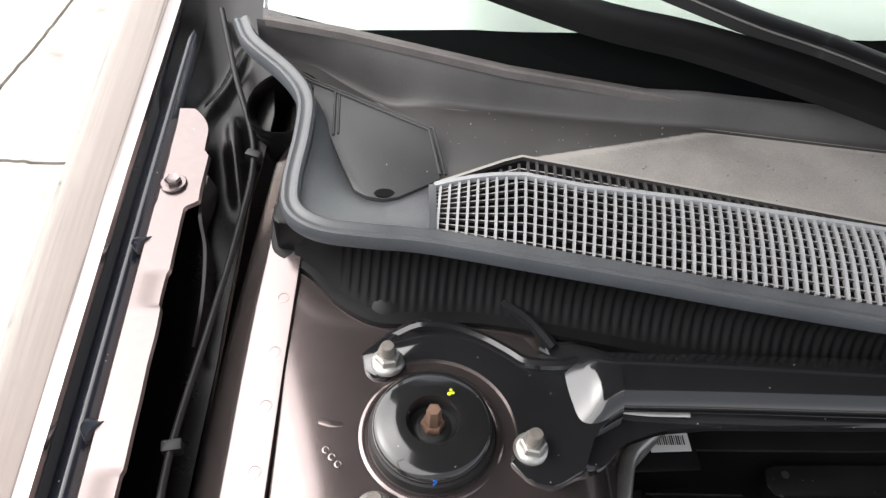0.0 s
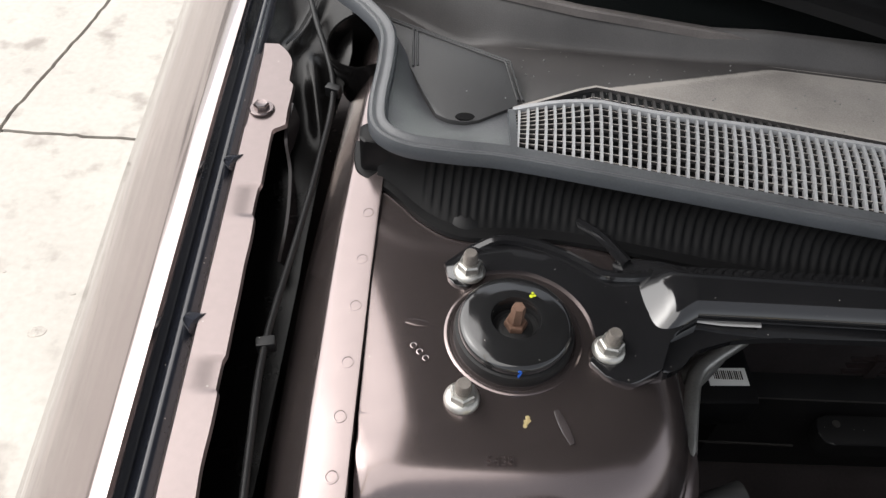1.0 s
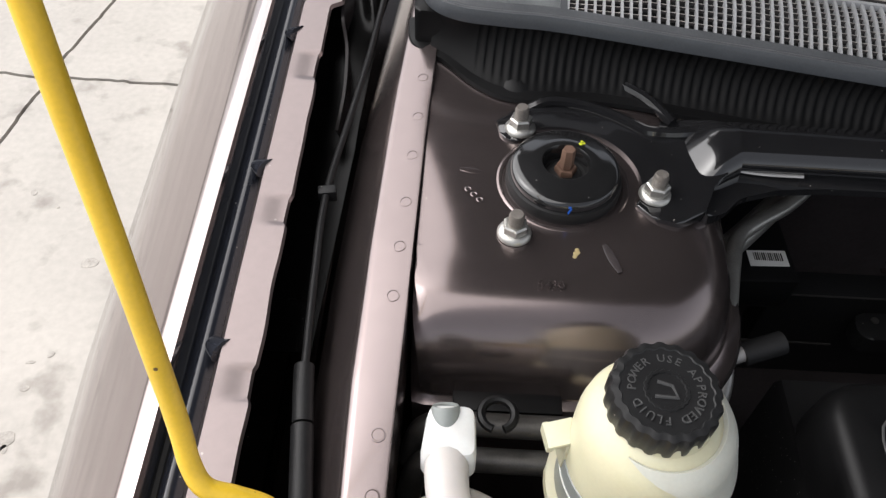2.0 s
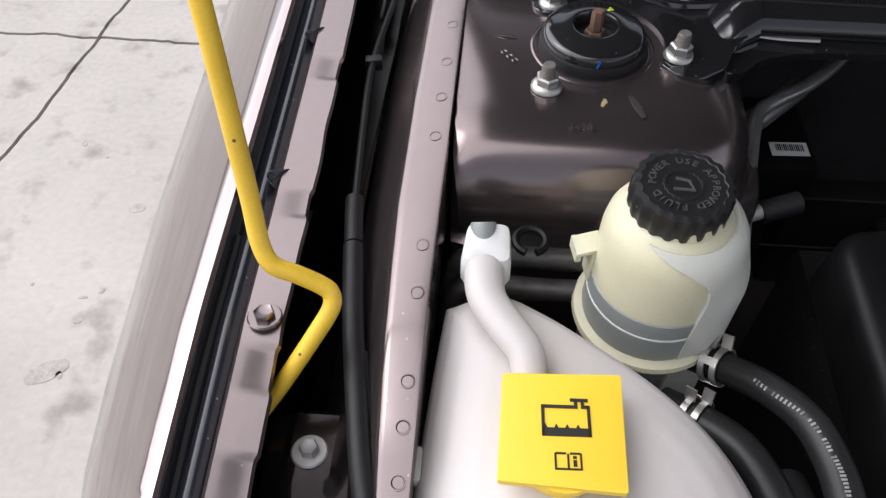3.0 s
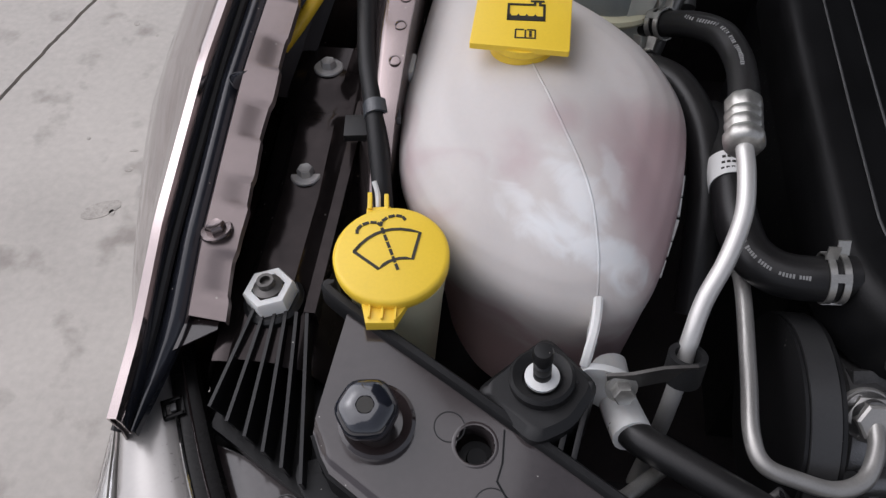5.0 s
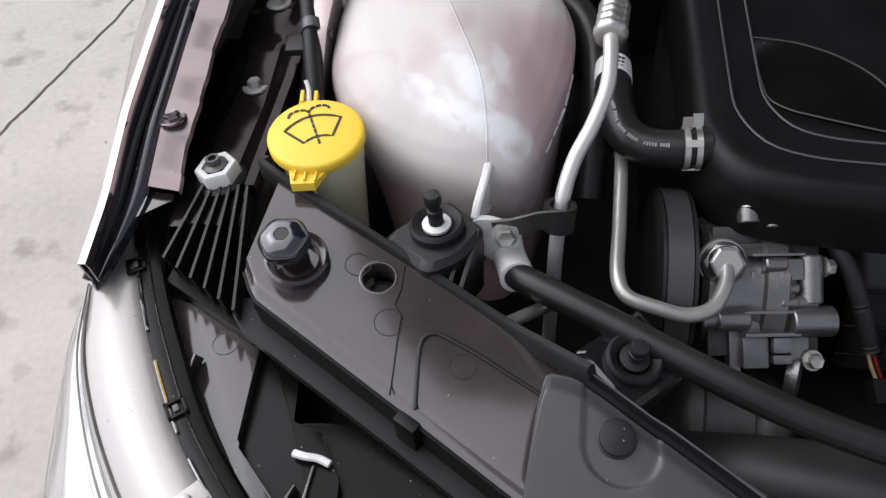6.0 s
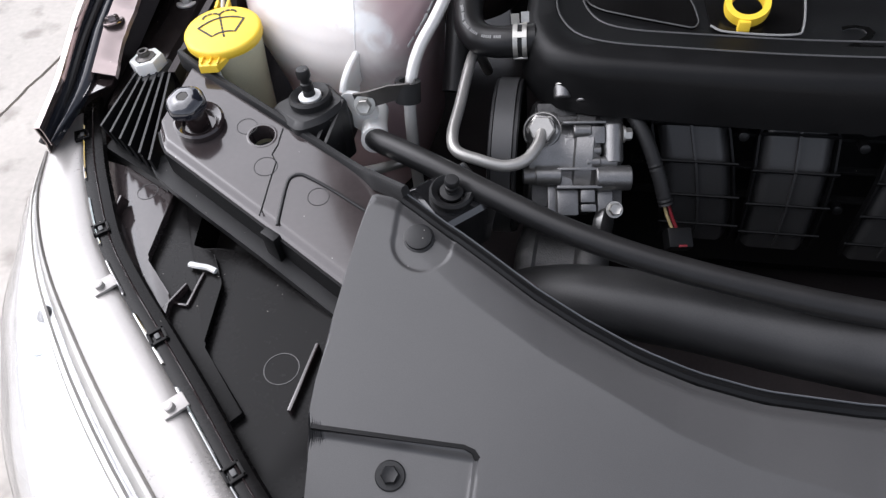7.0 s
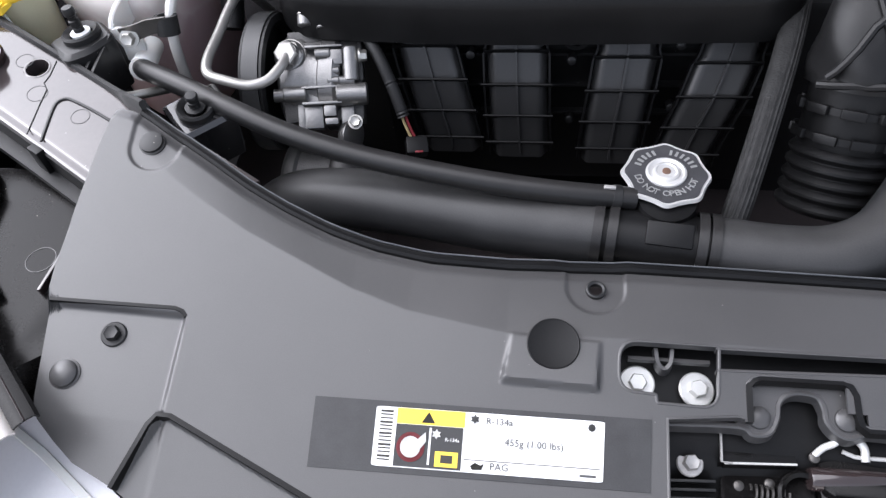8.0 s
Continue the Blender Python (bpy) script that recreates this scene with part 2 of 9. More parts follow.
BULB_SEAL = surface("blue_black_bulb_seal", (0.020, 0.022, 0.029), 0.20, 0.0, 0.4, 0.15, 12, 300, 0.03, specks=0.05)
HOOD_INNER = surface("mauve_hood_inner_paint", (0.30, 0.25, 0.245), 0.30, 0.85, 0.0, 0.1, 8, 200, 0.05)
FELT = surface("black_insulation_felt", (0.010, 0.010, 0.010), 0.95, 0.0, 0.0, 0.3, 30, 500, 0.4, spec=0.1)
DEEP_BLACK = surface("deep_black_plastic", (0.006, 0.006, 0.0063), 0.42, 0.0, 0.0, 0.3, 25, 600, 0.1, spec=0.22)
RIB_BLACK = surface("matt_black_ribbed_plastic", (0.0050, 0.0050, 0.0053), 0.55, 0.0, 0.0, 0.3, 25, 600, 0.1, spec=0.12)
LINER_BLACK = surface("glossy_black_liner_plastic", (0.0055, 0.0052, 0.0052), 0.24, 0.0, 0.0, 0.3, 25, 300, 0.05, spec=0.22, rough_vary=0.08)
DUSTY_TRIM = surface("dusty_grey_screen_moulding", (0.130, 0.117, 0.112), 0.6, 0.0, 0.0, 0.25, 30, 500, 0.2)
PALE_TRIM = surface("pale_grey_bumper_skin", (0.70, 0.70, 0.73), 0.32, 0.0, 0.3, 0.05, 9, 300, 0.02)
# Dark base for metal in shade, lifted a little for lens haze.
PAINT_DARK = surface("shade_and_haze_dark_paint", (0.042, 0.036, 0.0365), 0.20, 0.0, 0.0, 0.2, 15, 300, 0.06, spec=0.3)
BLACK_GLOSS = surface("black_enamel", (0.012, 0.012, 0.013), 0.12, 0.0, 1.0, 0.3, 18, 260, 0.03, rough_vary=0.05, specks=0.035, speck_scale=330)
BLACK_PLASTIC = surface("black_moulded_plastic", (0.012, 0.012, 0.0125), 0.42, 0.0, 0.0, 0.25, 20, 700, 0.10, spec=0.38, specks=0.06, speck_scale=300)
BLACK_SHINY = surface("shiny_black_plastic", (0.028, 0.0205, 0.0205), 0.13, 0.0, 0.4, 0.2, 22, 200, 0.02, spec=0.7, rough_vary=0.06, specks=0.06, speck_scale=300)
LAMP_BLACK = surface("satin_black_lamp_plastic", (0.006, 0.0056, 0.0056), 0.26, 0.0, 0.0, 0.2, 22, 300, 0.02, spec=0.13, specks=0.03, speck_scale=300)
# Brown in the base stands for the mauve hood mirrored in black plastic.
BEAM_PLASTIC = surface("mauve_sheen_black_plastic", (0.046, 0.0375, 0.0375), 0.12, 0.0, 0.3, 0.2, 22, 200, 0.02, spec=0.75, rough_vary=0.06, specks=0.025, speck_scale=300)
ADJUSTER_GLOSS = surface("blue_black_glossy_plastic", (0.014, 0.016, 0.023), 0.14, 0.0, 1.0, 0.2, 22, 200, 0.02, spec=0.8, rough_vary=0.05)
GREY_PLASTIC = surface("dark_grey_grained_plastic", (0.042, 0.042, 0.0435), 0.35, 0.0, 0.0, 0.10, 6, 1400, 0.12, spec=0.6, dust=0.10, specks=0.012, speck_scale=210, speck_colour=(0.18, 0.17, 0.165))
# Tight dust cutoff pales only the flattest faces, for dust and light together.
COWL_PLASTIC = surface("dusty_lit_cowl_plastic", (0.066, 0.062, 0.061), 0.46, 0.0, 0.0, 0.25, 18, 900, 0.2, dust=2.4, dust_from=0.9962)
COWL_DARK = surface("dark_grained_cowl_plastic", (0.036, 0.036, 0.037), 0.44, 0.0, 0.0, 0.2, 18, 900, 0.2)
# Pale base carries the sky's sheen on the bars, as well as dust.
GRILLE_PLASTIC = surface("dusty_sky_sheen_grille_plastic", (0.37, 0.375, 0.385), 0.36, 0.0, 0.0, 0.15, 18, 900, 0.1, dust=0.6, dust_colour=(0.5, 0.5, 0.5))
RUBBER = surface("black_rubber", (0.012, 0.012, 0.0125), 0.52, 0.0, 0.0, 0.25, 25, 500, 0.2, spec=0.35)
SEAL_RUBBER = surface("grey_bloomed_rubber", (0.064, 0.070, 0.078), 0.34, 0.0, 0.0, 0.2, 30, 600, 0.15, dust=0.15)
HOSE_RUBBER = surface("smooth_hose_rubber", (0.011, 0.011, 0.0115), 0.36, 0.0, 0.0, 0.2, 22, 700, 0.12, spec=0.34, dust=0.05)
ZINC = surface("zinc_plated_steel", (0.50, 0.49, 0.46), 0.36, 0.85, 0.0, 0.2, 60, 900, 0.1)
DULL_ZINC = surface("dull_zinc_washer", (0.42, 0.41, 0.40), 0.50, 0.5, 0.0, 0.2, 60, 900, 0.15)
DARK_STEEL = surface("dark_phosphated_steel", (0.10, 0.095, 0.09), 0.42, 0.7, 0.0, 0.25, 80, 900, 0.15)
STUD_STEEL = surface("weathered_stud_steel", (0.22, 0.20, 0.18), 0.5, 0.5, 0.0, 0.3, 90, 900, 0.3)
CUP_ENAMEL = surface("satin_black_cup_enamel", (0.014, 0.014, 0.0145), 0.12, 0.0, 0.7, 0.3, 18, 260, 0.03, rough_vary=0.08, specks=0.02, speck_scale=330)
RUST = surface("rusty_brown_steel", (0.17, 0.10, 0.07), 0.6, 0.35, 0.0, 0.35, 120, 900, 0.4)
ALUMINIUM = surface("cast_aluminium", (0.235, 0.232, 0.229), 0.33, 0.85, 0.0, 0.2, 45, 800, 0.35)
# Darker copy of the cast aluminium, for castings that lie in shade.
SHADED_CAST = surface("shaded_cast_aluminium", (0.075, 0.074, 0.073), 0.50, 0.6, 0.0, 0.35, 60, 700, 0.5)
PIPE_DULL = surface("dull_grey_steel_pipe", (0.40, 0.39, 0.37), 0.36, 0.6, 0.0, 0.15, 40, 800, 0.05)
PIPE_ALU = surface("drawn_aluminium_pipe", (0.64, 0.63, 0.605), 0.38, 0.5, 0.0, 0.08, 30, 900, 0.05)
YELLOW = surface("yellow_plastic", (0.90, 0.62, 0.045), 0.40, 0.0, 0.0, 0.05, 18, 600, 0.05)
YELLOW_PAINT = surface("yellow_enamel_rod", (0.88, 0.57, 0.040), 0.36, 0.0, 0.2, 0.10, 40, 500, 0.06, specks=0.10, speck_scale=120, speck_colour=(0.16, 0.09, 0.03))
BLACK_INK = surface("black_printing", (0.02, 0.018, 0.014), 0.5, 0, 0, 0.1, 40, 500, 0.0)
WHITE_PLASTIC = surface("white_nylon", (0.70, 0.70, 0.68), 0.38, 0, 0, 0.05, 30, 500, 0.05, soft=0.2)
WHITE_INK = surface("white_printing", (0.78, 0.78, 0.76), 0.5, 0, 0, 0.04, 30, 500, 0.0)
CREAM = surface("cream_translucent_plastic", (0.64, 0.61, 0.43), 0.36, 0, 0, 0.06, 20, 500, 0.04, soft=0.35)
CREAM_PALE = surface("pale_milky_plastic", (0.60, 0.60, 0.53), 0.36, 0, 0, 0.06, 20, 500, 0.04, soft=0.35)
FLUID_BAND = surface("smoky_translucent_plastic", (0.26, 0.28, 0.27), 0.34, 0, 0, 0.08, 20, 500, 0.04, soft=0.15)
CHROME = surface("bright_chrome", (0.80, 0.80, 0.81), 0.10, 1.0, 0.0, 0.03, 20, 500, 0.0, rough_vary=0.04)
BLUE_INK = surface("blue_paint_mark", (0.02, 0.12, 0.55), 0.5, 0, 0, 0.1, 60, 500, 0.0)
LIME_INK = surface("lime_paint_mark", (0.50, 0.55, 0.02), 0.5, 0, 0, 0.1, 60, 500, 0.0)
AMBER_BIT = surface("amber_sealant", (0.34, 0.27, 0.13), 0.5, 0, 0, 0.2, 120, 700, 0.2)
RED_PLASTIC = surface("red_plastic", (0.17, 0.010, 0.016), 0.4, 0, 0, 0.1, 40, 500, 0.0)
PRINT_GREY = surface("pale_grey_printing", (0.24, 0.24, 0.235), 0.5, 0, 0, 0.1, 40, 500, 0.0)
MARK_GREY = surface("grey_moulded_mark", (0.07, 0.07, 0.07), 0.4, 0, 0, 0.1, 40, 500, 0.0)
DARK_GLASS = surface("black_edged_glass", (0.006, 0.007, 0.007), 0.04, 0, 0.6, 0.05, 8, 200, 0.0, rough_vary=0.015)


def tank_plastic():
    """Milky white plastic; pink coolant shows through below its level, with scale left in drifts above it."""
    m = surface("milky_tank_plastic", (0.592, 0.556, 0.530), 0.42, 0, 0, 0.03, 10, 300, 0.05, soft=0.3)
    n, l = m.node_tree.nodes, m.node_tree.links
    b = n["Principled BSDF"]
    before = b.inputs["Base Color"].links[0].from_socket
    tc = n.new("ShaderNodeTexCoord")
    sep = n.new("ShaderNodeSeparateXYZ")
    l.new(tc.outputs["Object"], sep.inputs[0])
    cloud = n.new("ShaderNodeTexNoise")
    cloud.inputs["Scale"].default_value, cloud.inputs["Detail"].default_value, cloud.inputs["Distortion"].default_value = 17.0, 3.0, 0.8
    l.new(tc.outputs["Object"], cloud.inputs["Vector"])
    add = n.new("ShaderNodeMath")
    add.operation = "MULTIPLY_ADD"
    add.inputs[1].default_value = -0.26
    l.new(cloud.outputs["Fac"], add.inputs[0])
    l.new(sep.outputs["Z"], add.inputs[2])
    level = n.new("ShaderNodeMapRange")
    level.interpolation_type = "SMOOTHSTEP"
    level.inputs["From Min"].default_value, level.inputs["From Max"].default_value = 0.580, 0.668
    level.inputs["To Min"].default_value, level.inputs["To Max"].default_value = 0.85, 0.0
    l.new(add.outputs[0], level.inputs["Value"])
    mix = n.new("ShaderNodeMix")
    mix.data_type = "RGBA"
    mix.inputs["B"].default_value = (0.44, 0.30, 0.315, 1)
    l.new(before, mix.inputs["A"])

    def blot(at, near, far, most, stir):
        """A cloudy patch round a place on the tank wall."""
        off = n.new("ShaderNodeVectorMath")
        off.operation = "DISTANCE"
        off.inputs[1].default_value = at
        l.new(tc.outputs["Object"], off.inputs[0])
        warp = n.new("ShaderNodeMath")
        warp.operation = "MULTIPLY_ADD"
        warp.inputs[1].default_value = stir
        l.new(cloud.outputs["Fac"], warp.inputs[0])
        l.new(off.outputs["Value"], warp.inputs[2])
        fade = n.new("ShaderNodeMapRange")
        fade.interpolation_type = "SMOOTHSTEP"
        fade.inputs["From Min"].default_value, fade.inputs["From Max"].default_value = near + stir * 0.5, far + stir * 0.5
        fade.inputs["To Min"].default_value, fade.inputs["To Max"].default_value = most, 0.0
        l.new(warp.outputs[0], fade.inputs["Value"])
        return fade.outputs[0]
    pink = level.outputs[0]
    for at, near, far, most in (((0.092, -0.085, 0.79), 0.035, 0.085, 0.85), ((-0.012, -0.094, 0.825), 0.002, 0.028, 0.55), ((0.014, -0.070, 0.84), 0.002, 0.022, 0.5), ((0.060, -0.075, 0.825), 0.005, 0.05, 0.6), ((0.078, -0.012, 0.81), 0.002, 0.035, 0.6)):
        most_of = n.new("ShaderNodeMath")
        most_of.operation = "MAXIMUM"
        l.new(pink, most_of.inputs[0])
        l.new(blot(at, near, far, most, 0.06), most_of.inputs[1])
        pink = most_of.outputs[0]
    l.new(pink, mix.inputs["Factor"])
    pale = n.new("ShaderNodeMix")
    pale.data_type = "RGBA"
    pale.inputs["B"].default_value = (0.765, 0.775, 0.775, 1)
    fine = n.new("ShaderNodeTexNoise")
    fine.inputs["Scale"].default_value, fine.inputs["Detail"].default_value, fine.inputs["Distortion"].default_value = 34.0, 4.0, 1.2
    l.new(tc.outputs["Object"], fine.inputs["Vector"])

    def drift(at, turn, size, most):
        """A long ragged patch: a place, its direction on the tank top and its half sizes."""
        mp = n.new("ShaderNodeMapping")
        mp.vector_type = "TEXTURE"
        mp.inputs["Location"].default_value, mp.inputs["Rotation"].default_value, mp.inputs["Scale"].default_value = at, (0, 0, radians(turn)), (size[0], size[1], 0.05)
        l.new(tc.outputs["Object"], mp.inputs["Vector"])
        far = n.new("ShaderNodeVectorMath")
        far.operation = "LENGTH"
        l.new(mp.outputs[0], far.inputs[0])
        rag = n.new("ShaderNodeMath")
        rag.operation = "MULTIPLY_ADD"
        rag.inputs[1].default_value = 2.0
        l.new(fine.outputs["Fac"], rag.inputs[0])
        l.new(far.outputs["Value"], rag.inputs[2])
        fade = n.new("ShaderNodeMapRange")
        fade.interpolation_type = "SMOOTHSTEP"
        fade.inputs["From Min"].default_value, fade.inputs["From Max"].default_value = 1.35, 2.15
        fade.inputs["To Min"].default_value, fade.inputs["To Max"].default_value = most, 0.0
        l.new(rag.outputs[0], fade.inputs["Value"])
        return fade.outputs[0]
    white = None
    for at, turn, size, most in (((0.026, -0.116, 0.83), -58, (0.040, 0.013), 0.75), ((0.022, -0.140, 0.82), -24, (0.050, 0.012), 0.9), ((0.050, -0.148, 0.812), -5, (0.024, 0.010), 0.85), ((-0.004, -0.124, 0.825), -40, (0.018, 0.008), 0.6), ((0.046, -0.100, 0.83), -70, (0.024, 0.007), 0.4)):
        patch = drift(at, turn, size, most)
        if white is None:
            white = patch
            continue
        join = n.new("ShaderNodeMath")
        join.operation = "MAXIMUM"
        l.new(white, join.inputs[0])
        l.new(patch, join.inputs[1])
        white = join.outputs[0]
    l.new(white, pale.inputs["Factor"])
    l.new(mix.outputs["Result"], pale.inputs["A"])
    l.new(pale.outputs["Result"], b.inputs["Base Color"])
    return m


def clear_glass(name, tint, rough=0.02):
    m = bpy.data.materials.new(name)
    m.use_nodes = True
    b = m.node_tree.nodes["Principled BSDF"]
    b.inputs["Base Color"].default_value = (*tint, 1)
    b.inputs["Transmission Weight"].default_value = 1.0
    b.inputs["Roughness"].default_value = rough
    b.inputs["IOR"].default_value = 1.45
    return m


def concrete():
    m = surface("worn_concrete", (0.46, 0.43, 0.39), 0.85, 0, 0, 0.16, 2.6, 60, 0.35, rough_vary=0.05)
    n, l = m.node_tree.nodes, m.node_tree.links
    b = n["Principled BSDF"]
    before = b.inputs["Base Color"].links[0].from_socket
    tc = n.new("ShaderNodeTexCoord")
    spots = n.new("ShaderNodeTexNoise")
    spots.inputs["Scale"].default_value, spots.inputs["Detail"].default_value = 11.0, 6.0
    l.new(tc.outputs["Object"], spots.inputs["Vector"])
    ramp = n.new("ShaderNodeMapRange")
    ramp.inputs["From Min"].default_value, ramp.inputs["From Max"].default_value, ramp.inputs["To Max"].default_value = 0.56, 0.72, 0.75
    l.new(spots.outputs["Fac"], ramp.inputs["Value"])
    mix = n.new("ShaderNodeMix")
    mix.data_type = "RGBA"
    mix.inputs["B"].default_value = (0.24, 0.215, 0.19, 1)
    l.new(ramp.outputs[0], mix.inputs["Factor"])
    l.new(before, mix.inputs["A"])
    l.new(mix.outputs["Result"], b.inputs["Base Color"])
    return m


TANK = tank_plastic()
CONCRETE = concrete()
TINTED = clear_glass("green_tinted_screen_glass", (0.86, 0.95, 0.90), 0.0)
SHADE = surface("white_sun_shade_board", (0.80, 0.81, 0.79), 0.6, 0, 0, 0.04, 12, 700, 0.1)
WORN_CONCRETE = surface("dark_worn_concrete", (0.40, 0.372, 0.335), 0.9, 0, 0, 0.30, 70, 260, 0.6)
JOINT_DIRT = surface("dirt_in_joints", (0.10, 0.09, 0.08), 0.95, 0, 0, 0.3, 12, 120, 0.5)
LENS = clear_glass("clear_lamp_lens", (0.98, 0.99, 1.0))


# ---------- ground ----------
def build_ground():
    bm = bmesh.new()
    plate(bm, [(-60, -60), (60, -60), (60, 60), (-60, 60)], -0.3, -0.014)
    whole("ground", bm, JOINT_DIRT, "dusty ground sheet under the concrete slabs", "ground", kind="structure")
    xs = [-13.2, -9.2, -5.2, -1.09, 2.9, 6.9, 10.9]
    ys = [-10.55, -6.55, -2.55, 1.435, 5.4, 9.4, 13.4]
    pave = thing("pavement", (0, 0, 0), "worn pale concrete yard slabs with dark joints", "pavement", kind="structure")

    def wob(a, b, k):
        return 0.010 * (noise.noise((a * 2.3, b * 2.3, k)) + 0.6 * noise.noise((a * 11, b * 11, k)) + 0.35 * noise.noise((a * 37, b * 37, k)))

    def lean(y):
        return 0.155 * (y - 1.435)
    for i in range(len(xs) - 1):
        for j in range(len(ys) - 1):
            near = i in (2, 3) and j in (2, 3)
            n = 220 if near else 2
            outline = []
            for a, b, c, d in ((0, 0, 1, 0), (1, 0, 1, 1), (1, 1, 0, 1), (0, 1, 0, 0)):
                for k in range(n):
                    f = k / n
                    u, v = a + (c - a) * f, b + (d - b) * f
                    x, y = xs[i] + (xs[i + 1] - xs[i]) * u, ys[j] + (ys[j + 1] - ys[j]) * v
                    gap = 0.005
                    x += gap * (1 - 2 * u) + lean(y)
                    y += gap * (1 - 2 * v)
                    outline.append((x + (wob(y, 1.0, 5) if near else 0), y + (1.5 * wob(x, 2.0, 9) if near else 0)))
            bm = bmesh.new()
            plate(bm, outline, -0.0139, 0.0)
            part("slab", bm, CONCRETE, pave)
    # worn mends and pits in the near slab
    rng = random.Random(12)
    for x, y, rx, ry, turn in [(-0.837, 0.462, 0.042, 0.020, 0.5), (-0.80, 0.86, 0.018, 0.012, 0.2)] + [(rng.uniform(-1.0, -0.5), rng.uniform(0.1, 1.4), rng.uniform(0.004, 0.010), rng.uniform(0.003, 0.007), rng.uniform(0, 3)) for k in range(11)]:
        out = []
        for k in range(36):
            a = 2 * math.pi * k / 36
            w = 1 + 0.22 * noise.noise((x * 40 + 1.4 * math.cos(a), y * 40 + 1.4 * math.sin(a), 3.0))
            u, v = rx * w * math.cos(a), ry * w * math.sin(a)
            out.append((x + u * math.cos(turn) - v * math.sin(turn), y + u * math.sin(turn) + v * math.cos(turn)))
        bm = bmesh.new()
        plate(bm, out, -0.002, 0.0008, 0.0004)
        part("worn_spot", bm, WORN_CONCRETE, pave, "darker worn spot in the concrete")


def build_drain():
    d = thing("drain_grate", (-0.70, 1.73, 0.0), "small galvanised slotted drain grate in the concrete", "drain")
    bm = bmesh.new()
    for x in (-0.755, -0.655):
        block(bm, (x, 1.735, 0.005), (0.012, 0.29, 0.008))
    for y in (1.595, 1.875):
        block(bm, (-0.705, y, 0.005), (0.11, 0.012, 0.008))
    part("frame", bm, DULL_ZINC, d)
    # thin black slab on the ground in place of a shaded pit
    bm = bmesh.new()
    block(bm, (-0.705, 1.735, 0.0022), (0.092, 0.27, 0.002))
    part("pit_shade", bm, BLACK_PLASTIC, d, "black slab for the shade under the bars")
    for k in range(3):
        bm = bmesh.new()
        block(bm, (-0.73 + 0.025 * k, 1.735, 0.0065), (0.010, 0.27, 0.005))
        part("bar", bm, DULL_ZINC, d)


build_ground()
build_drain()


# ---------- bodywork ----------
FY, FZ = [-0.30, -0.22, -0.157, -0.05, 0.06, 0.5, 0.9], [0.764, 0.785, 0.812, 0.842, 0.858, 0.885, 0.90]


def rail_height(y):
    return along(y, FY, FZ)


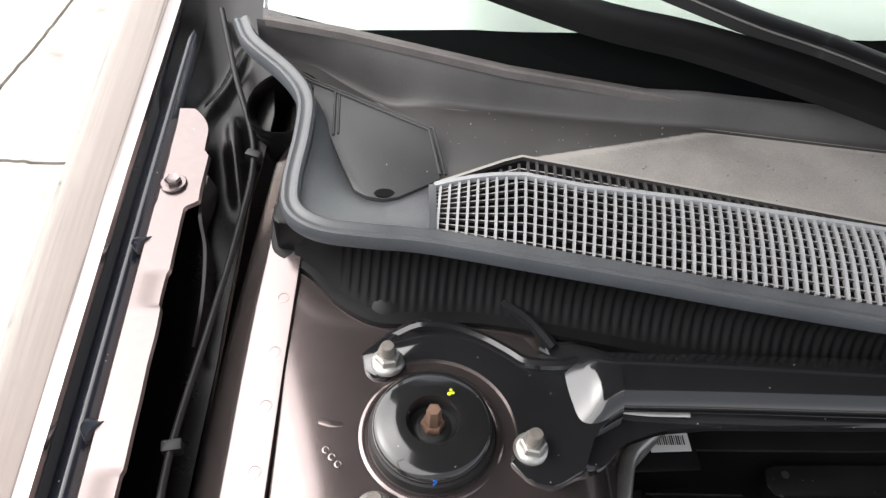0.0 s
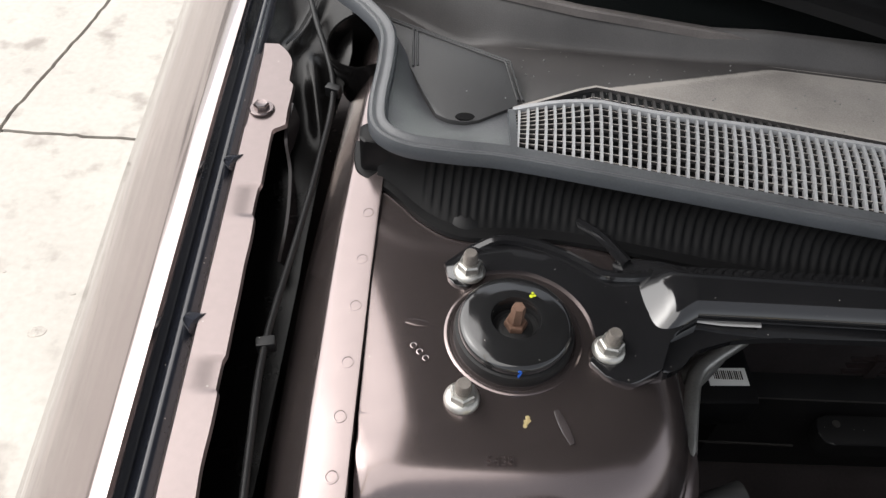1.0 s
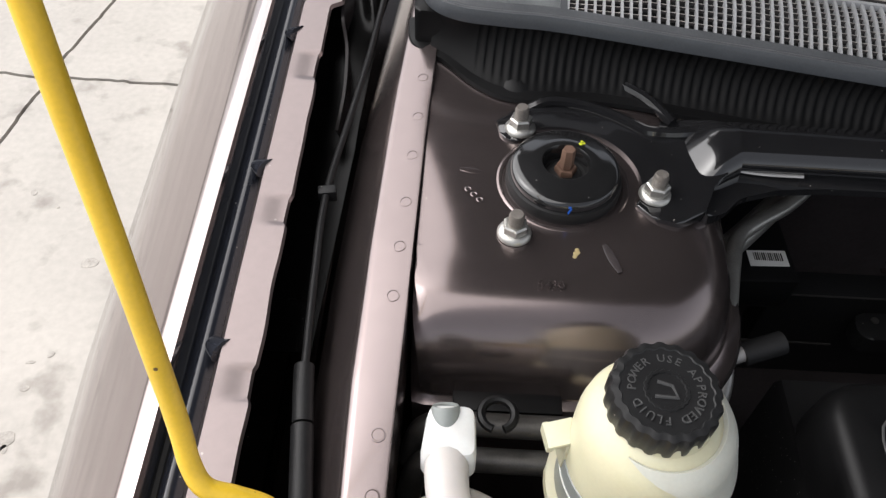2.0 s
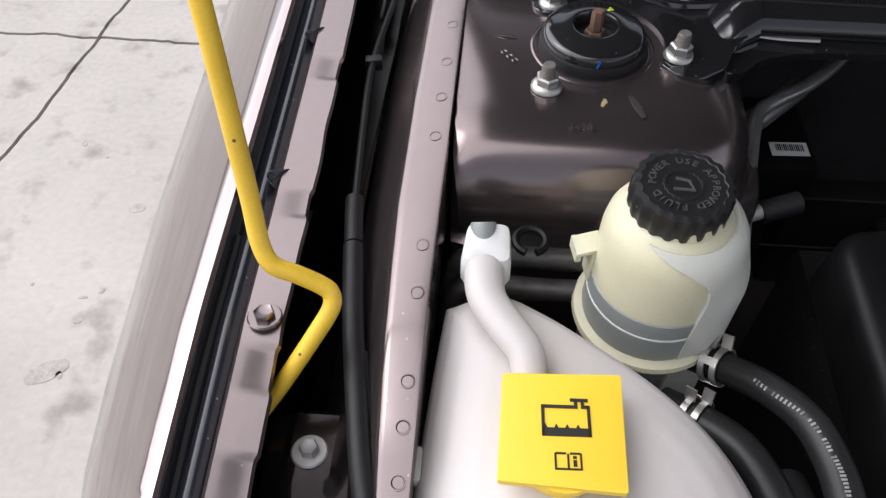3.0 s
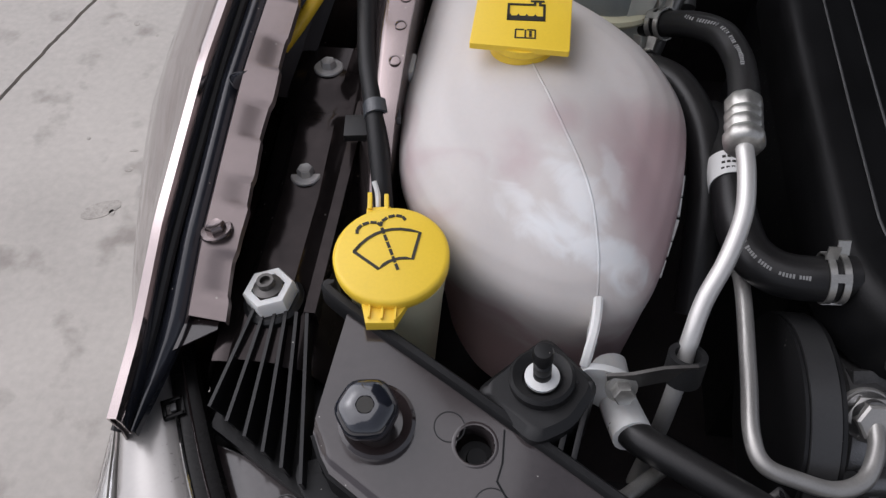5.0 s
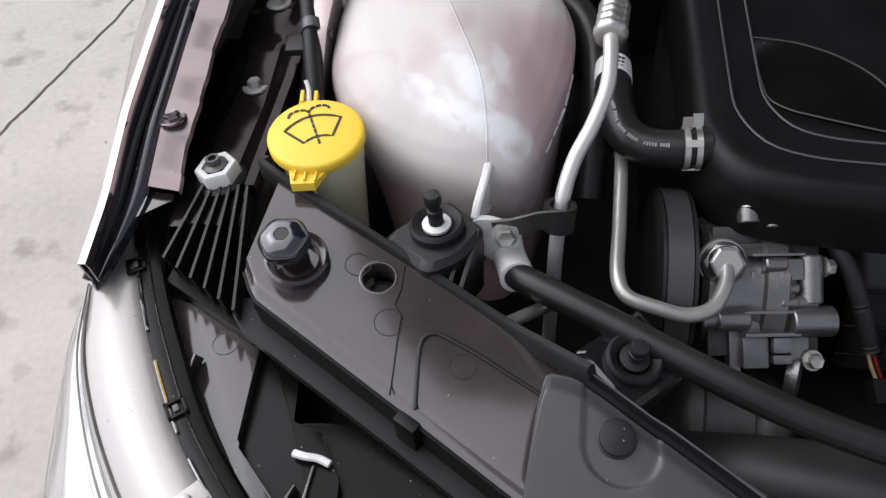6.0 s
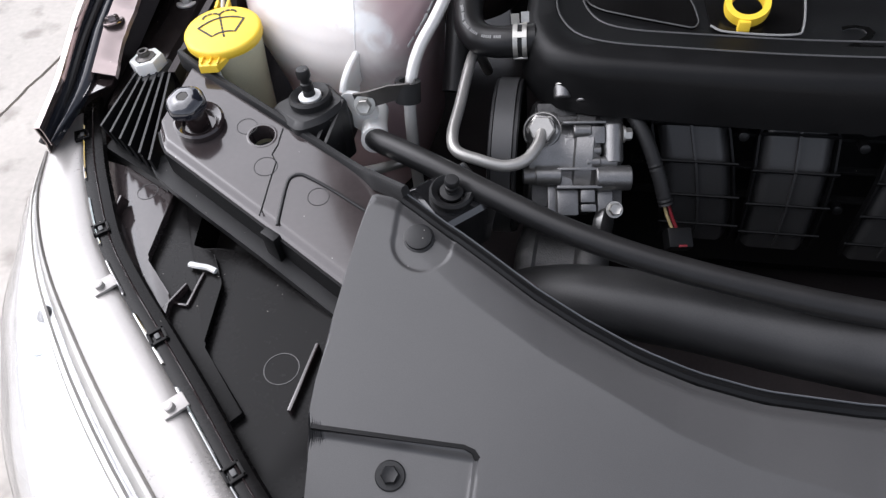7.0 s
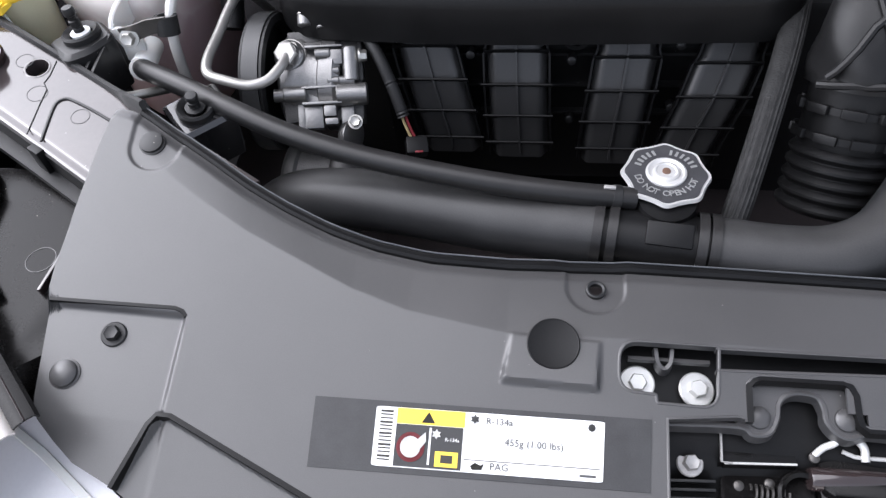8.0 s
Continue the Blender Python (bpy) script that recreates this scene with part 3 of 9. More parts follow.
def build_fender():
    f = thing("front_fender", (-0.25, 0.2, 0.0), "mauve-brown metallic car fender with polished upper edge", "car fender")
    ys = span(-0.268, 0.95, 90)

    def outer(y):
        return along(y, [-0.268, -0.25, -0.14, 0.0, 0.2, 0.9], [-0.228, -0.240, -0.272, -0.298, -0.310, -0.322])
    # the crown, from the edge by the seal out and down to the wheel arch
    bm = bmesh.new()

    def crown(s, y):
        o, z = outer(y), rail_height(y)
        w = -0.216 - o
        o -= 0.004
        pts = [(-0.2135, -0.010), (-0.2140, 0.0050), (-0.2155, 0.0098), (-0.2215, 0.0088), (-0.216 - 0.28 * w, -0.008), (-0.216 - 0.70 * w, -0.044),
               (o, -0.090), (o - 0.012, -0.16), (o - 0.02, -0.30), (o - 0.03, 0.4405 - z)]
        k = s * (len(pts) - 1)
        i = min(int(k), len(pts) - 2)
        g = k - i
        return (pts[i][0] + (pts[i + 1][0] - pts[i][0]) * g, y, z + pts[i][1] + (pts[i + 1][1] - pts[i][1]) * g)
    ss = [0, 1 / 9, 1.4 / 9, 1.7 / 9, 2 / 9, 2.5 / 9, 3 / 9, 3.5 / 9, 4 / 9, 4.5 / 9, 5 / 9, 5.5 / 9, 6 / 9, 7 / 9, 8 / 9, 1]
    grid(bm, ss, ys, crown, thick=0.0012)
    part("crown", bm, PAINT, f)
    # the flange that carries the bolts, with shallow pressed pads and a ragged inner edge
    pads = [(0.42, 0.395), (0.277, 0.258), (0.152, 0.135), (0.042, 0.020), (-0.018, -0.040), (-0.070, -0.092), (-0.122, -0.136), (-0.169, -0.190)]
    bm = bmesh.new()
    fine = span(-0.205, 0.585, 316)

    def flange(s, y):
        z = rail_height(y)
        sink = 0.0
        for hi, lo in pads:
            sink = max(sink, step(lo - 0.004, lo, y) * (1 - step(hi, hi + 0.003, y)))
        sink *= step(0.10, 0.95, s)
        edge = -0.1695 + 0.0016 * noise.noise((y * 26, 3.1, 0)) - 0.002 * sink - 0.001 * step(0.45, 0.47, y) + 0.010 * step(0.478, 0.486, y) - 0.004 * step(0.532, 0.538, y) - 0.016 * max(0.0, (y - 0.555) / 0.030) ** 2
        x = -0.1945 + (edge + 0.1945) * s
        drop = -0.011 * (1 - step(0.0, 0.10, s)) - 0.0035 * step(0.965, 1.0, s)
        tip = -0.15 * (x + 0.182) * (1 - step(-0.03, 0.10, y))
        return (x + (-0.003 * (1 - step(0.0, 0.1, s))), y, z + tip + drop - 0.0021 * sink + 0.001)
    grid(bm, [0, 0.03, 0.06, 0.1, 0.25, 0.32, 0.4, 0.55, 0.7, 0.85, 0.96, 1.0], fine, flange, thick=0.0011)
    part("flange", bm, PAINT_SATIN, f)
    # painted channel between crown and flange, with its small cone-shaped gussets
    bm = bmesh.new()
    dip = [(-0.2138, 0.004), (-0.2133, -0.006), (-0.2122, -0.0084), (-0.2108, -0.0078), (-0.2085, -0.0058), (-0.2055, -0.0046), (-0.2025, -0.0048), (-0.1998, -0.0068), (-0.1976, -0.0100), (-0.1955, -0.0120), (-0.1942, -0.006)]
    grid(bm, list(range(len(dip))), ys, lambda k, y: (-0.2138 + (dip[int(k)][0] + 0.2138) * along(y, [-0.268, -0.205], [0.2, 1.0]), y, rail_height(y) + dip[int(k)][1]))
    part("channel", bm, BULB_SEAL, f, "glossy black channel strip")
    for y in (0.448, 0.307, 0.167, -0.050):
        bm = bmesh.new()
        sweep(bm, spline([(-0.206, y + 0.012, rail_height(y) - 0.011), (-0.199, y + 0.003, rail_height(y) - 0.005), (-0.1915, y - 0.003, rail_height(y) - 0.0018)], 4),
              circle(0.0082, 14, 0.6), scale=lambda t: 0.30 + 0.80 * t)
        part("gusset", bm, BULB_SEAL, f)
    # tab at the foot of the flange, bent toward the lamp
    bm = bmesh.new()
    plate(bm, [(-0.1775, -0.2055), (-0.1775, -0.201), (-0.2095, -0.201), (-0.2145, -0.228)], lambda x, y: 0.7815 + 0.3 * (y + 0.201), lambda x, y: 0.7828 + 0.3 * (y + 0.201))
    part("tab", bm, BLACK_SHINY, f)
    bm = bmesh.new()
    sweep(bm, spline([(-0.2118, 0.12, rail_height(0.12) - 0.0065), (-0.2118, 0.0, rail_height(0) - 0.005), (-0.2118, -0.15, rail_height(-0.15) - 0.004), (-0.2150, -0.22, 0.781), (-0.2225, -0.268, 0.764)], 14),
          circle(0.0032, 8))
    part("edge_strip", bm, RUBBER, f, "black rubber strip along the edge")
    return f


def bolt_mesh(flange_r, hex_r, hex_h, washer_h=0.0022):
    bm = bmesh.new()
    lathe(bm, [(flange_r, 0), (flange_r, washer_h * 0.6), (flange_r * 0.92, washer_h), (hex_r * 0.9, washer_h)], (0, 0, 0), n=24)
    return bm


def hex_head(bm, r, z0, z1, dish=True):
    pts = [(r * math.cos(math.pi / 3 * i), r * math.sin(math.pi / 3 * i)) for i in range(6)]
    a = [bm.verts.new((x, y, z0)) for x, y in pts]
    b = [bm.verts.new((x, y, z1 - 0.0012)) for x, y in pts]
    c = [bm.verts.new((x * 0.86, y * 0.86, z1)) for x, y in pts]
    d = [bm.verts.new((x * 0.6, y * 0.6, z1 - (0.0006 if dish else 0))) for x, y in pts]
    for p, q in ((a, b), (b, c), (c, d)):
        for i in range(6):
            bm.faces.new((p[i], p[(i + 1) % 6], q[(i + 1) % 6], q[i]))
    bm.faces.new(d)
    bm.faces.new(a[::-1])
    return bm


def make_bolt(name, label, group, flange_r, hex_r, hex_h, washer, head, dish=True):
    t = thing(name, (0, 0, 0), label, "bolt", group)
    part("washer", bolt_mesh(flange_r, hex_r, hex_h), washer, t)
    part("head", hex_head(bmesh.new(), hex_r, 0.002, 0.002 + hex_h, dish), head, t)
    return t


def build_bolts():
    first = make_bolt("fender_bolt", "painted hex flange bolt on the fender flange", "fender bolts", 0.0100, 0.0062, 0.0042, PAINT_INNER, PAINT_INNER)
    spots = [(-0.182, 0.501), (-0.181, 0.060), (-0.1845, -0.157)]
    first.matrix_basis = pose(*spots[0], rail_height(spots[0][1]) + 0.001, -4, 0, 10)
    for k, (x, y) in enumerate(spots[1:]):
        copy_thing(first, pose(x, y, rail_height(y) + 0.001, -8 - 6 * k, 0, 35 * k))
    second = make_bolt("panel_bolt", "grey zinc bolt with broad washer on the inner panel", "inner panel bolts", 0.0108, 0.0058, 0.0052, DULL_ZINC, DULL_ZINC)
    second.matrix_basis = pose(-0.1535, 0.006, 0.8035, -6, 0, 0)
    copy_thing(second, pose(-0.152, -0.083, 0.7855, -6, 0, 20))


def build_inner_panel():
    p = thing("inner_fender_panel", (-0.15, 0.1, 0.0), "mauve inner fender panel under the flange, coloured near-black for shade", "car panel")
    bm = bmesh.new()

    def low(x, y):
        z = along(y, [-0.22, -0.17, -0.1, 0.0, 0.035, 0.06, 0.7], [0.770, 0.778, 0.780, 0.800, 0.799, 0.720, 0.720])
        ridge = 0.0045 * step(-0.170, -0.166, x) * (1 - step(-0.140, -0.134, x)) * (1 - step(-0.035, -0.03, y) * (1 - step(-0.015, -0.01, y)))
        return (x, y, z + ridge - 0.05 * step(-0.178, -0.20, x) - 0.03 * step(-0.128, -0.10, x) * (1 if y < 0.05 else 0))
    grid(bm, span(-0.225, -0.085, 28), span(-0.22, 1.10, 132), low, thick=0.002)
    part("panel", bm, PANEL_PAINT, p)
    bm = bmesh.new()
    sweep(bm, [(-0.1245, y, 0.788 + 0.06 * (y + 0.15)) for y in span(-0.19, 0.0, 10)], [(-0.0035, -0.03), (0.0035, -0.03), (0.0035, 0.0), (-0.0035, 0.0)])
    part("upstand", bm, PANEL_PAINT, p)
    bm = bmesh.new()
    block(bm, (-0.117, -0.056, 0.808), (0.022, 0.020, 0.006), (0, 0, 8), 0.001)
    part("clip_seat", bm, BLACK_PLASTIC, p)


def build_rail():
    r = thing("inner_rail", (-0.11, 0.2, 0.0), "mauve-painted upper rail with a row of spot welds", "car rail")
    bm = bmesh.new()
    sec = [(-0.153, -0.130), (-0.1525, -0.095), (-0.150, -0.073), (-0.146, -0.0580), (-0.141, -0.0460), (-0.136, -0.0362), (-0.131, -0.0277), (-0.126, -0.0200), (-0.1222, -0.0140), (-0.1190, -0.0090), (-0.1168, -0.0062), (-0.1145, -0.0046), (-0.1115, -0.0038), (-0.102, -0.0019), (-0.0900, 0.0), (-0.0885, 0.0001), (-0.0878, -0.002), (-0.0878, -0.06)]

    def top(y):
        return along(y, [-0.17, -0.11, -0.06, 0.0, 0.06, 0.15, 0.25, 0.5, 0.75], [0.70, 0.790, 0.828, 0.848, 0.858, 0.866, 0.872, 0.879, 0.885])

    def skin(k, y):
        i = int(k)
        x, z = sec[i]
        grow = along(y, [-0.14, -0.05, 0.05, 0.15, 0.25, 0.4, 0.6], [0.42, 0.58, 0.80, 0.95, 0.98, 0.96, 0.80])
        mid = -0.0885
        return (mid + (x - mid) * grow + along(y, [-0.14, 0.1, 0.35, 0.6], [-0.004, -0.001, 0.004, 0.012]), y, top(y) + z - 0.15 * (mid + (x - mid) * grow + 0.100) * (1 - step(0.04, 0.25, y)))
    grid(bm, list(range(len(sec))), span(-0.17, 0.75, 92), skin)
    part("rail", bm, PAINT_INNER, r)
    for y in (0.404, 0.361, 0.322, 0.279, 0.242, 0.205, 0.117, 0.084, 0.030, 0.005, -0.022):
        bm = bmesh.new()
        x = -0.0965 + along(y, [0, 0.2, 0.4], [-0.001, 0.0, 0.006])
        ringed(bm, [(0.0043, -0.0006), (0.0043, 0.0001), (0.0036, 0.00014), (0.0031, -0.0006)], (x, y, top(y) - 0.0008 - 0.15 * (x + 0.100) * (1 - step(0.04, 0.25, y))), (-0.165 + 0.15 * (1 - step(0.04, 0.25, y)), -0.05 - 0.12 * (1 - step(0.0, 0.12, y)), 1), 20)
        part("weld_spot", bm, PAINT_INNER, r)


build_fender()
build_bolts()
build_inner_panel()
build_rail()


def build_strut_tower():
    t = thing("strut_tower", (0.02, 0.3, 0.0), "mauve-brown pressed steel suspension strut tower", "strut tower")

    def ring(grow, z, r, front=0.0):
        c = [(-0.0845, 0.50), (-0.0845, 0.182 - grow * 0.8 + front), (0.125 + grow, 0.182 - grow * 0.8 + front), (0.130 + grow, 0.50)]
        return [(x, y, z) for x, y in resample(rounded(c, [0.004, 0.006, r, 0.01], 10), 120)]
    rings = [ring(0.022, 0.60, 0.10), ring(0.020, 0.797, 0.10), ring(0.018, 0.801, 0.10), ring(0.011, 0.8035, 0.10), ring(0.009, 0.806, 0.10), ring(0.007, 0.818, 0.098), ring(0.003, 0.833, 0.095), ring(-0.003, 0.846, 0.092), ring(-0.011, 0.856, 0.088),
             ring(-0.021, 0.8630, 0.083), ring(-0.033, 0.8678, 0.078), ring(-0.040, 0.8693, 0.075), ring(-0.047, 0.8703, 0.072), ring(-0.054, 0.8709, 0.069), ring(-0.062, 0.8713, 0.066), ring(-0.071, 0.87145, 0.058), ring(-0.08, 0.8715, 0.05)]
    rings += [[(-0.0845 + (x + 0.0845) * f, y, z) for x, y, z in rings[-1]] for f in span(0.97, 0.0, 42)]

    def facet(x, y):
        """How far the top falls away towards the rail, beyond an oblique soft crease."""
        crease = along(y, [0.16, 0.195, 0.217, 0.238, 0.266, 0.31, 0.345, 0.383, 0.42], [-0.075, -0.072, -0.065, -0.054, -0.058, -0.071, -0.083, -0.095, -0.10])
        d = (crease - x) / 0.0042
        return 0.16 * 0.0042 * (math.log(1 + math.exp(d)) if d < 30 else d)
    bm = bmesh.new()
    loft(bm, [[(x, y, z - facet(x, y) * step(0.84, 0.866, z)) for x, y, z in r] for r in rings], cap_high=False)
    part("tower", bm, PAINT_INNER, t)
    cx, cy, cz = 0.0112, 0.3040, 0.8722
    bm = bmesh.new()
    ringed(bm, [(0.0455, -0.0009), (0.0442, -0.0002), (0.0428, 0.0001), (0.0412, -0.0001), (0.0395, -0.0008), (0.0395, -0.003), (0.0455, -0.003)], (cx, cy, cz), n=56)
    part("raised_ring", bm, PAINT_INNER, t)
    for a, b, r in (((-0.059, 0.312), (-0.044, 0.310), 0.0026), ((0.035, 0.250), (0.043, 0.228), 0.0026)):
        bm = bmesh.new()
        sweep(bm, [(a[0] + (b[0] - a[0]) * f, a[1] + (b[1] - a[1]) * f, 0.8717) for f in span(0, 1, 8)], circle(r * 1.1, 12, 0.14), scale=lambda q: 0.55 + 0.45 * math.sin(math.pi * min(1, max(0, q))))
        # The right-hand bead is coloured dark to read as a recess.
        part("stiffening_bead", bm, PAINT_INNER if a[0] < 0 else PAINT_DARK, t)
    part("stamped_number", lettering("5438", 0.0085, 0.0003, pose(0.0, 0.2165, 0.8717, 0, 0, 2)), PAINT, t)
    bm = bmesh.new()
    for k in range(3):
        ringed(bm, [(0.0016, 0), (0.0024, 0.0001), (0.0019, 0.00025)], (-0.053 + 0.0040 * k, 0.293 - 0.0046 * k, 0.8717), n=10)
    part("stamped_mark", bm, PAINT, t)
    bm = bmesh.new()
    for dx, dy, s in ((0, 0, 0.0022), (0.0008, 0.003, 0.0018), (-0.001, -0.0026, 0.0017), (0.0017, 0.001, 0.0014)):
        bmesh.ops.create_icosphere(bm, subdivisions=1, radius=s, matrix=Matrix.Translation((0.0165 + dx, 0.2415 + dy, 0.8712)) @ Matrix.Diagonal((1, 1, 0.5, 1)))
    part("sealant_dab", bm, AMBER_BIT, t, "amber dab of sealant")
    # rubber mount with its stud
    mnt = thing("strut_mount", (cx, cy, cz), "black rubber top mount in the strut tower", "strut mount")
    bm = bmesh.new()
    lathe(bm, [(0.0390, -0.004), (0.0393, 0.004), (0.0381, 0.0072), (0.0360, 0.0078), (0.0356, 0.0065)], (cx, cy, cz), n=56)
    part("lower_rubber", bm, RUBBER, mnt)
    bm = bmesh.new()
    ringed(bm, [(0.0362, 0.004), (0.0366, 0.0112), (0.0362, 0.0132), (0.0350, 0.0146), (0.0332, 0.0154), (0.0300, 0.0162), (0.0240, 0.0176), (0.0182, 0.0189), (0.0162, 0.0186), (0.0148, 0.0160), (0.0144, 0.004)], (cx, cy, cz), n=56)
    part("cup", bm, CUP_ENAMEL, mnt, "glossy black domed cup")
    bm = bmesh.new()
    lathe(bm, [(0.0146, 0.0045), (0.0146, 0.0072), (0.012, 0.0075), (0.011, 0.0085), (0.0085, 0.009)], (cx, cy, cz), n=28)
    part("retainer", bm, RUBBER, mnt)
    bm = bmesh.new()
    hex_head(bm, 0.0076, 0.008, 0.0135)
    hex_head(bm, 0.0046, 0.0135, 0.0290, False)
    bmesh.ops.transform(bm, matrix=Matrix.Translation((cx + 0.0005, cy + 0.001, cz)), verts=bm.verts)
    part("stud", bm, RUST, mnt, "rusty brown stud and nut")
    part("paint_mark", lettering("?", 0.0125, 0.0004, pose(cx + 0.001, cy - 0.0369, cz + 0.0092, 84, 0, 2)), BLUE_INK, mnt, "blue paint mark")
    bm = bmesh.new()
    for dx, dy, s in ((0, 0, 0.0016), (0.0022, 0.0006, 0.0012), (0.001, 0.0025, 0.0012)):
        bmesh.ops.create_icosphere(bm, subdivisions=1, radius=s, matrix=Matrix.Translation((cx + 0.0105 + dx, cy + 0.0170 + dy, cz + 0.0190)) @ Matrix.Diagonal((1, 1, 0.25, 1)))
    part("dab", bm, LIME_INK, mnt, "lime green paint dab")
    # three flange nuts
    nut = thing("mount_nut", (0, 0, 0), "zinc flange nut on a strut mount stud", "nut", "strut mount nuts")
    bm = bmesh.new()
    lathe(bm, [(0.0112, 0), (0.0112, 0.0010), (0.0098, 0.0030), (0.0080, 0.0042)], (0, 0, 0), n=28)
    part("flange", bm, ZINC, nut)
    part("hex", hex_head(bmesh.new(), 0.0083, 0.0035, 0.0105, False), ZINC, nut)
    bm = bmesh.new()
    lathe(bm, [(0.0050, 0.0100), (0.0052, 0.0125), (0.0049, 0.0130), (0.0052, 0.0140), (0.0049, 0.0146), (0.0052, 0.0155), (0.0049, 0.0161), (0.0051, 0.0170), (0.0040, 0.0195), (0.0, 0.0195)], (0, 0, 0), n=16)
    part("stud", bm, STUD_STEEL, nut)
    nut.matrix_basis = pose(-0.0170, 0.3535, 0.8735, -3, 0, 10)
    copy_thing(nut, pose(-0.0225, 0.2555, 0.8722, 2, 0, 32))
    copy_thing(nut, pose(0.0720, 0.2925, 0.8745, 0, 3, 50))


def build_brace():
    b = thing("strut_brace", (0.1, 0.33, 0.0), "gloss black steel strut tower brace with welded bracket", "strut brace")
    bm = bmesh.new()
    cx, cy = 0.0105, 0.302
    outer = [(cx + r * math.cos(radians(a)), cy + r * math.sin(radians(a))) for a, r in ((128, 0.074), (112, 0.0785), (95, 0.080), (78, 0.0795), (62, 0.0785), (48, 0.079), (38, 0.082))]
    outline = [(-0.0150, 0.3415), (-0.0230, 0.3400), (-0.0300, 0.3440), (-0.0330, 0.3520), (-0.0325, 0.3600)] + outer + [(0.098, 0.3500), (0.124, 0.357), (0.132, 0.357), (0.132, 0.318), (0.112, 0.300), (0.103, 0.277), (0.086, 0.2685), (0.070, 0.272), (0.058, 0.284)]
    inner = [(cx + 0.0545 * math.cos(radians(a)), cy + 0.0545 * math.sin(radians(a))) for a in range(-10, 125, 9)]
    plate(bm, rounded(outline + inner, 0.003, 2), 0.8690, lambda x, y: 0.8738 + 0.010 * step(0.085, 0.125, x), 0.0012)
    part("bracket", bm, BLACK_GLOSS, b)
    bm = bmesh.new()
    sweep(bm, spline([(x, y, 0.8755 - 0.008 * (1 - step(-0.02, 0.0, x)) + 0.004 * step(0.05, 0.12, x)) for x, y in outer[1:]] + [(0.098, 0.350, 0.879), (0.120, 0.355, 0.881)], 4), circle(0.0042, 8))
    part("rolled_edge", bm, BLACK_GLOSS, b)
    bm = bmesh.new()

    def saddle(x, a):
        w = along(x, [0.084, 0.094, 0.104, 0.114, 0.124, 0.131], [0.040, 0.040, 0.038, 0.033, 0.0275, 0.0240])
        top = along(x, [0.084, 0.090, 0.096, 0.104, 0.112, 0.118, 0.131], [0.8700, 0.8722, 0.8755, 0.8820, 0.8885, 0.8922, 0.8952])
        return (x, 0.3345 + a * w, 0.868 + (top - 0.868) * max(0.0, 1 - a * a) ** 0.36)
    grid(bm, span(0.084, 0.131, 24), [math.sin(math.pi / 2 * q) for q in span(-1, 1, 33)], saddle, thick=0.002)
    part("socket", bm, BLACK_GLOSS, b)
    bm = bmesh.new()
    sweep(bm, spline([(0.128, 0.3355, 0.882), (0.20, 0.3345, 0.882), (0.35, 0.330, 0.884), (0.62, 0.325, 0.886), (1.1, 0.325, 0.886)], 6), [(0.021 * math.cos(a), 0.0125 * math.sin(a)) for a in [2 * math.pi * i / 20 for i in range(20)]])
    part("bar", bm, BLACK_GLOSS, b)
    bm = bmesh.new()
    sweep(bm, spline([(0.130, 0.318, 0.8765), (0.150, 0.3165, 0.8755), (0.176, 0.316, 0.8755)], 5), circle(0.0022, 7, 0.6))
    part("weld_bead", bm, DULL_ZINC, b, "dull silver weld bead")
    bm = bmesh.new()
    plate(bm, rounded([(0.098, 0.322), (0.096, 0.292), (0.104, 0.2775), (0.118, 0.284), (0.132, 0.299), (0.158, 0.3075), (0.192, 0.3105), (0.320, 0.3100), (0.320, 0.326)], 0.006, 4),
          lambda x, y: 0.862 + 0.05 * (y - 0.28), lambda x, y: 0.8665 + 0.10 * (y - 0.28) + 0.008 * step(0.125, 0.095, x), 0.0016)
    part("gusset", bm, BLACK_GLOSS, b, "gloss black gusset under the bar")
    bm = bmesh.new()
    sweep(bm, spline([(0.060, 0.3995, 0.880), (0.078, 0.386, 0.878), (0.094, 0.366, 0.874)], 5), circle(0.0045, 8))
    part("edge_loop", bm, BLACK_GLOSS, b)


build_strut_tower()
build_brace()


# ---------- cowl, windscreen, wiper, hood ----------
FRIT = [0.015, 0.012, 0.008, 0.039, 0.055, 0.075, 0.092, 0.10, 0.09]
LIP = [(-0.150, 0.662), (-0.137, 0.632), (-0.103, 0.592), (-0.0865, 0.560), (-0.0845, 0.520), (-0.0875, 0.470), (-0.0835, 0.443), (-0.064, 0.428), (-0.03, 0.4225), (0.013, 0.4180), (0.119, 0.3960), (0.300, 0.3590), (0.50, 0.330), (0.75, 0.318), (1.2, 0.35)]
FOOT = [(-0.102, 0.480), (-0.100, 0.455), (-0.094, 0.444), (-0.074, 0.430), (-0.049, 0.403), (-0.027, 0.389), (-0.003, 0.387), (0.038, 0.3885), (0.083, 0.3820), (0.168, 0.3640), (0.258, 0.350), (0.50, 0.330), (0.75, 0.322), (1.2, 0.35)]


def lip_y(x):
    return along(x, [-0.0835, -0.064, -0.03, 0.013, 0.119, 0.300, 0.50, 0.75, 1.2], [0.443, 0.428, 0.4225, 0.418, 0.396, 0.359, 0.330, 0.318, 0.35])


def back_y(x):
    return along(x, [-0.16, -0.12, -0.06, 0.074, 0.228, 0.367, 0.7, 1.2], [0.662, 0.652, 0.637, 0.592, 0.556, 0.536, 0.52, 0.56])


def crest_y(x):
    """The line behind the grille where the cowl folds up."""
    return along(x, [-0.02, 0.013, 0.077, 0.333, 0.7, 1.2], [0.462, 0.473, 0.504, 0.442, 0.395, 0.42])


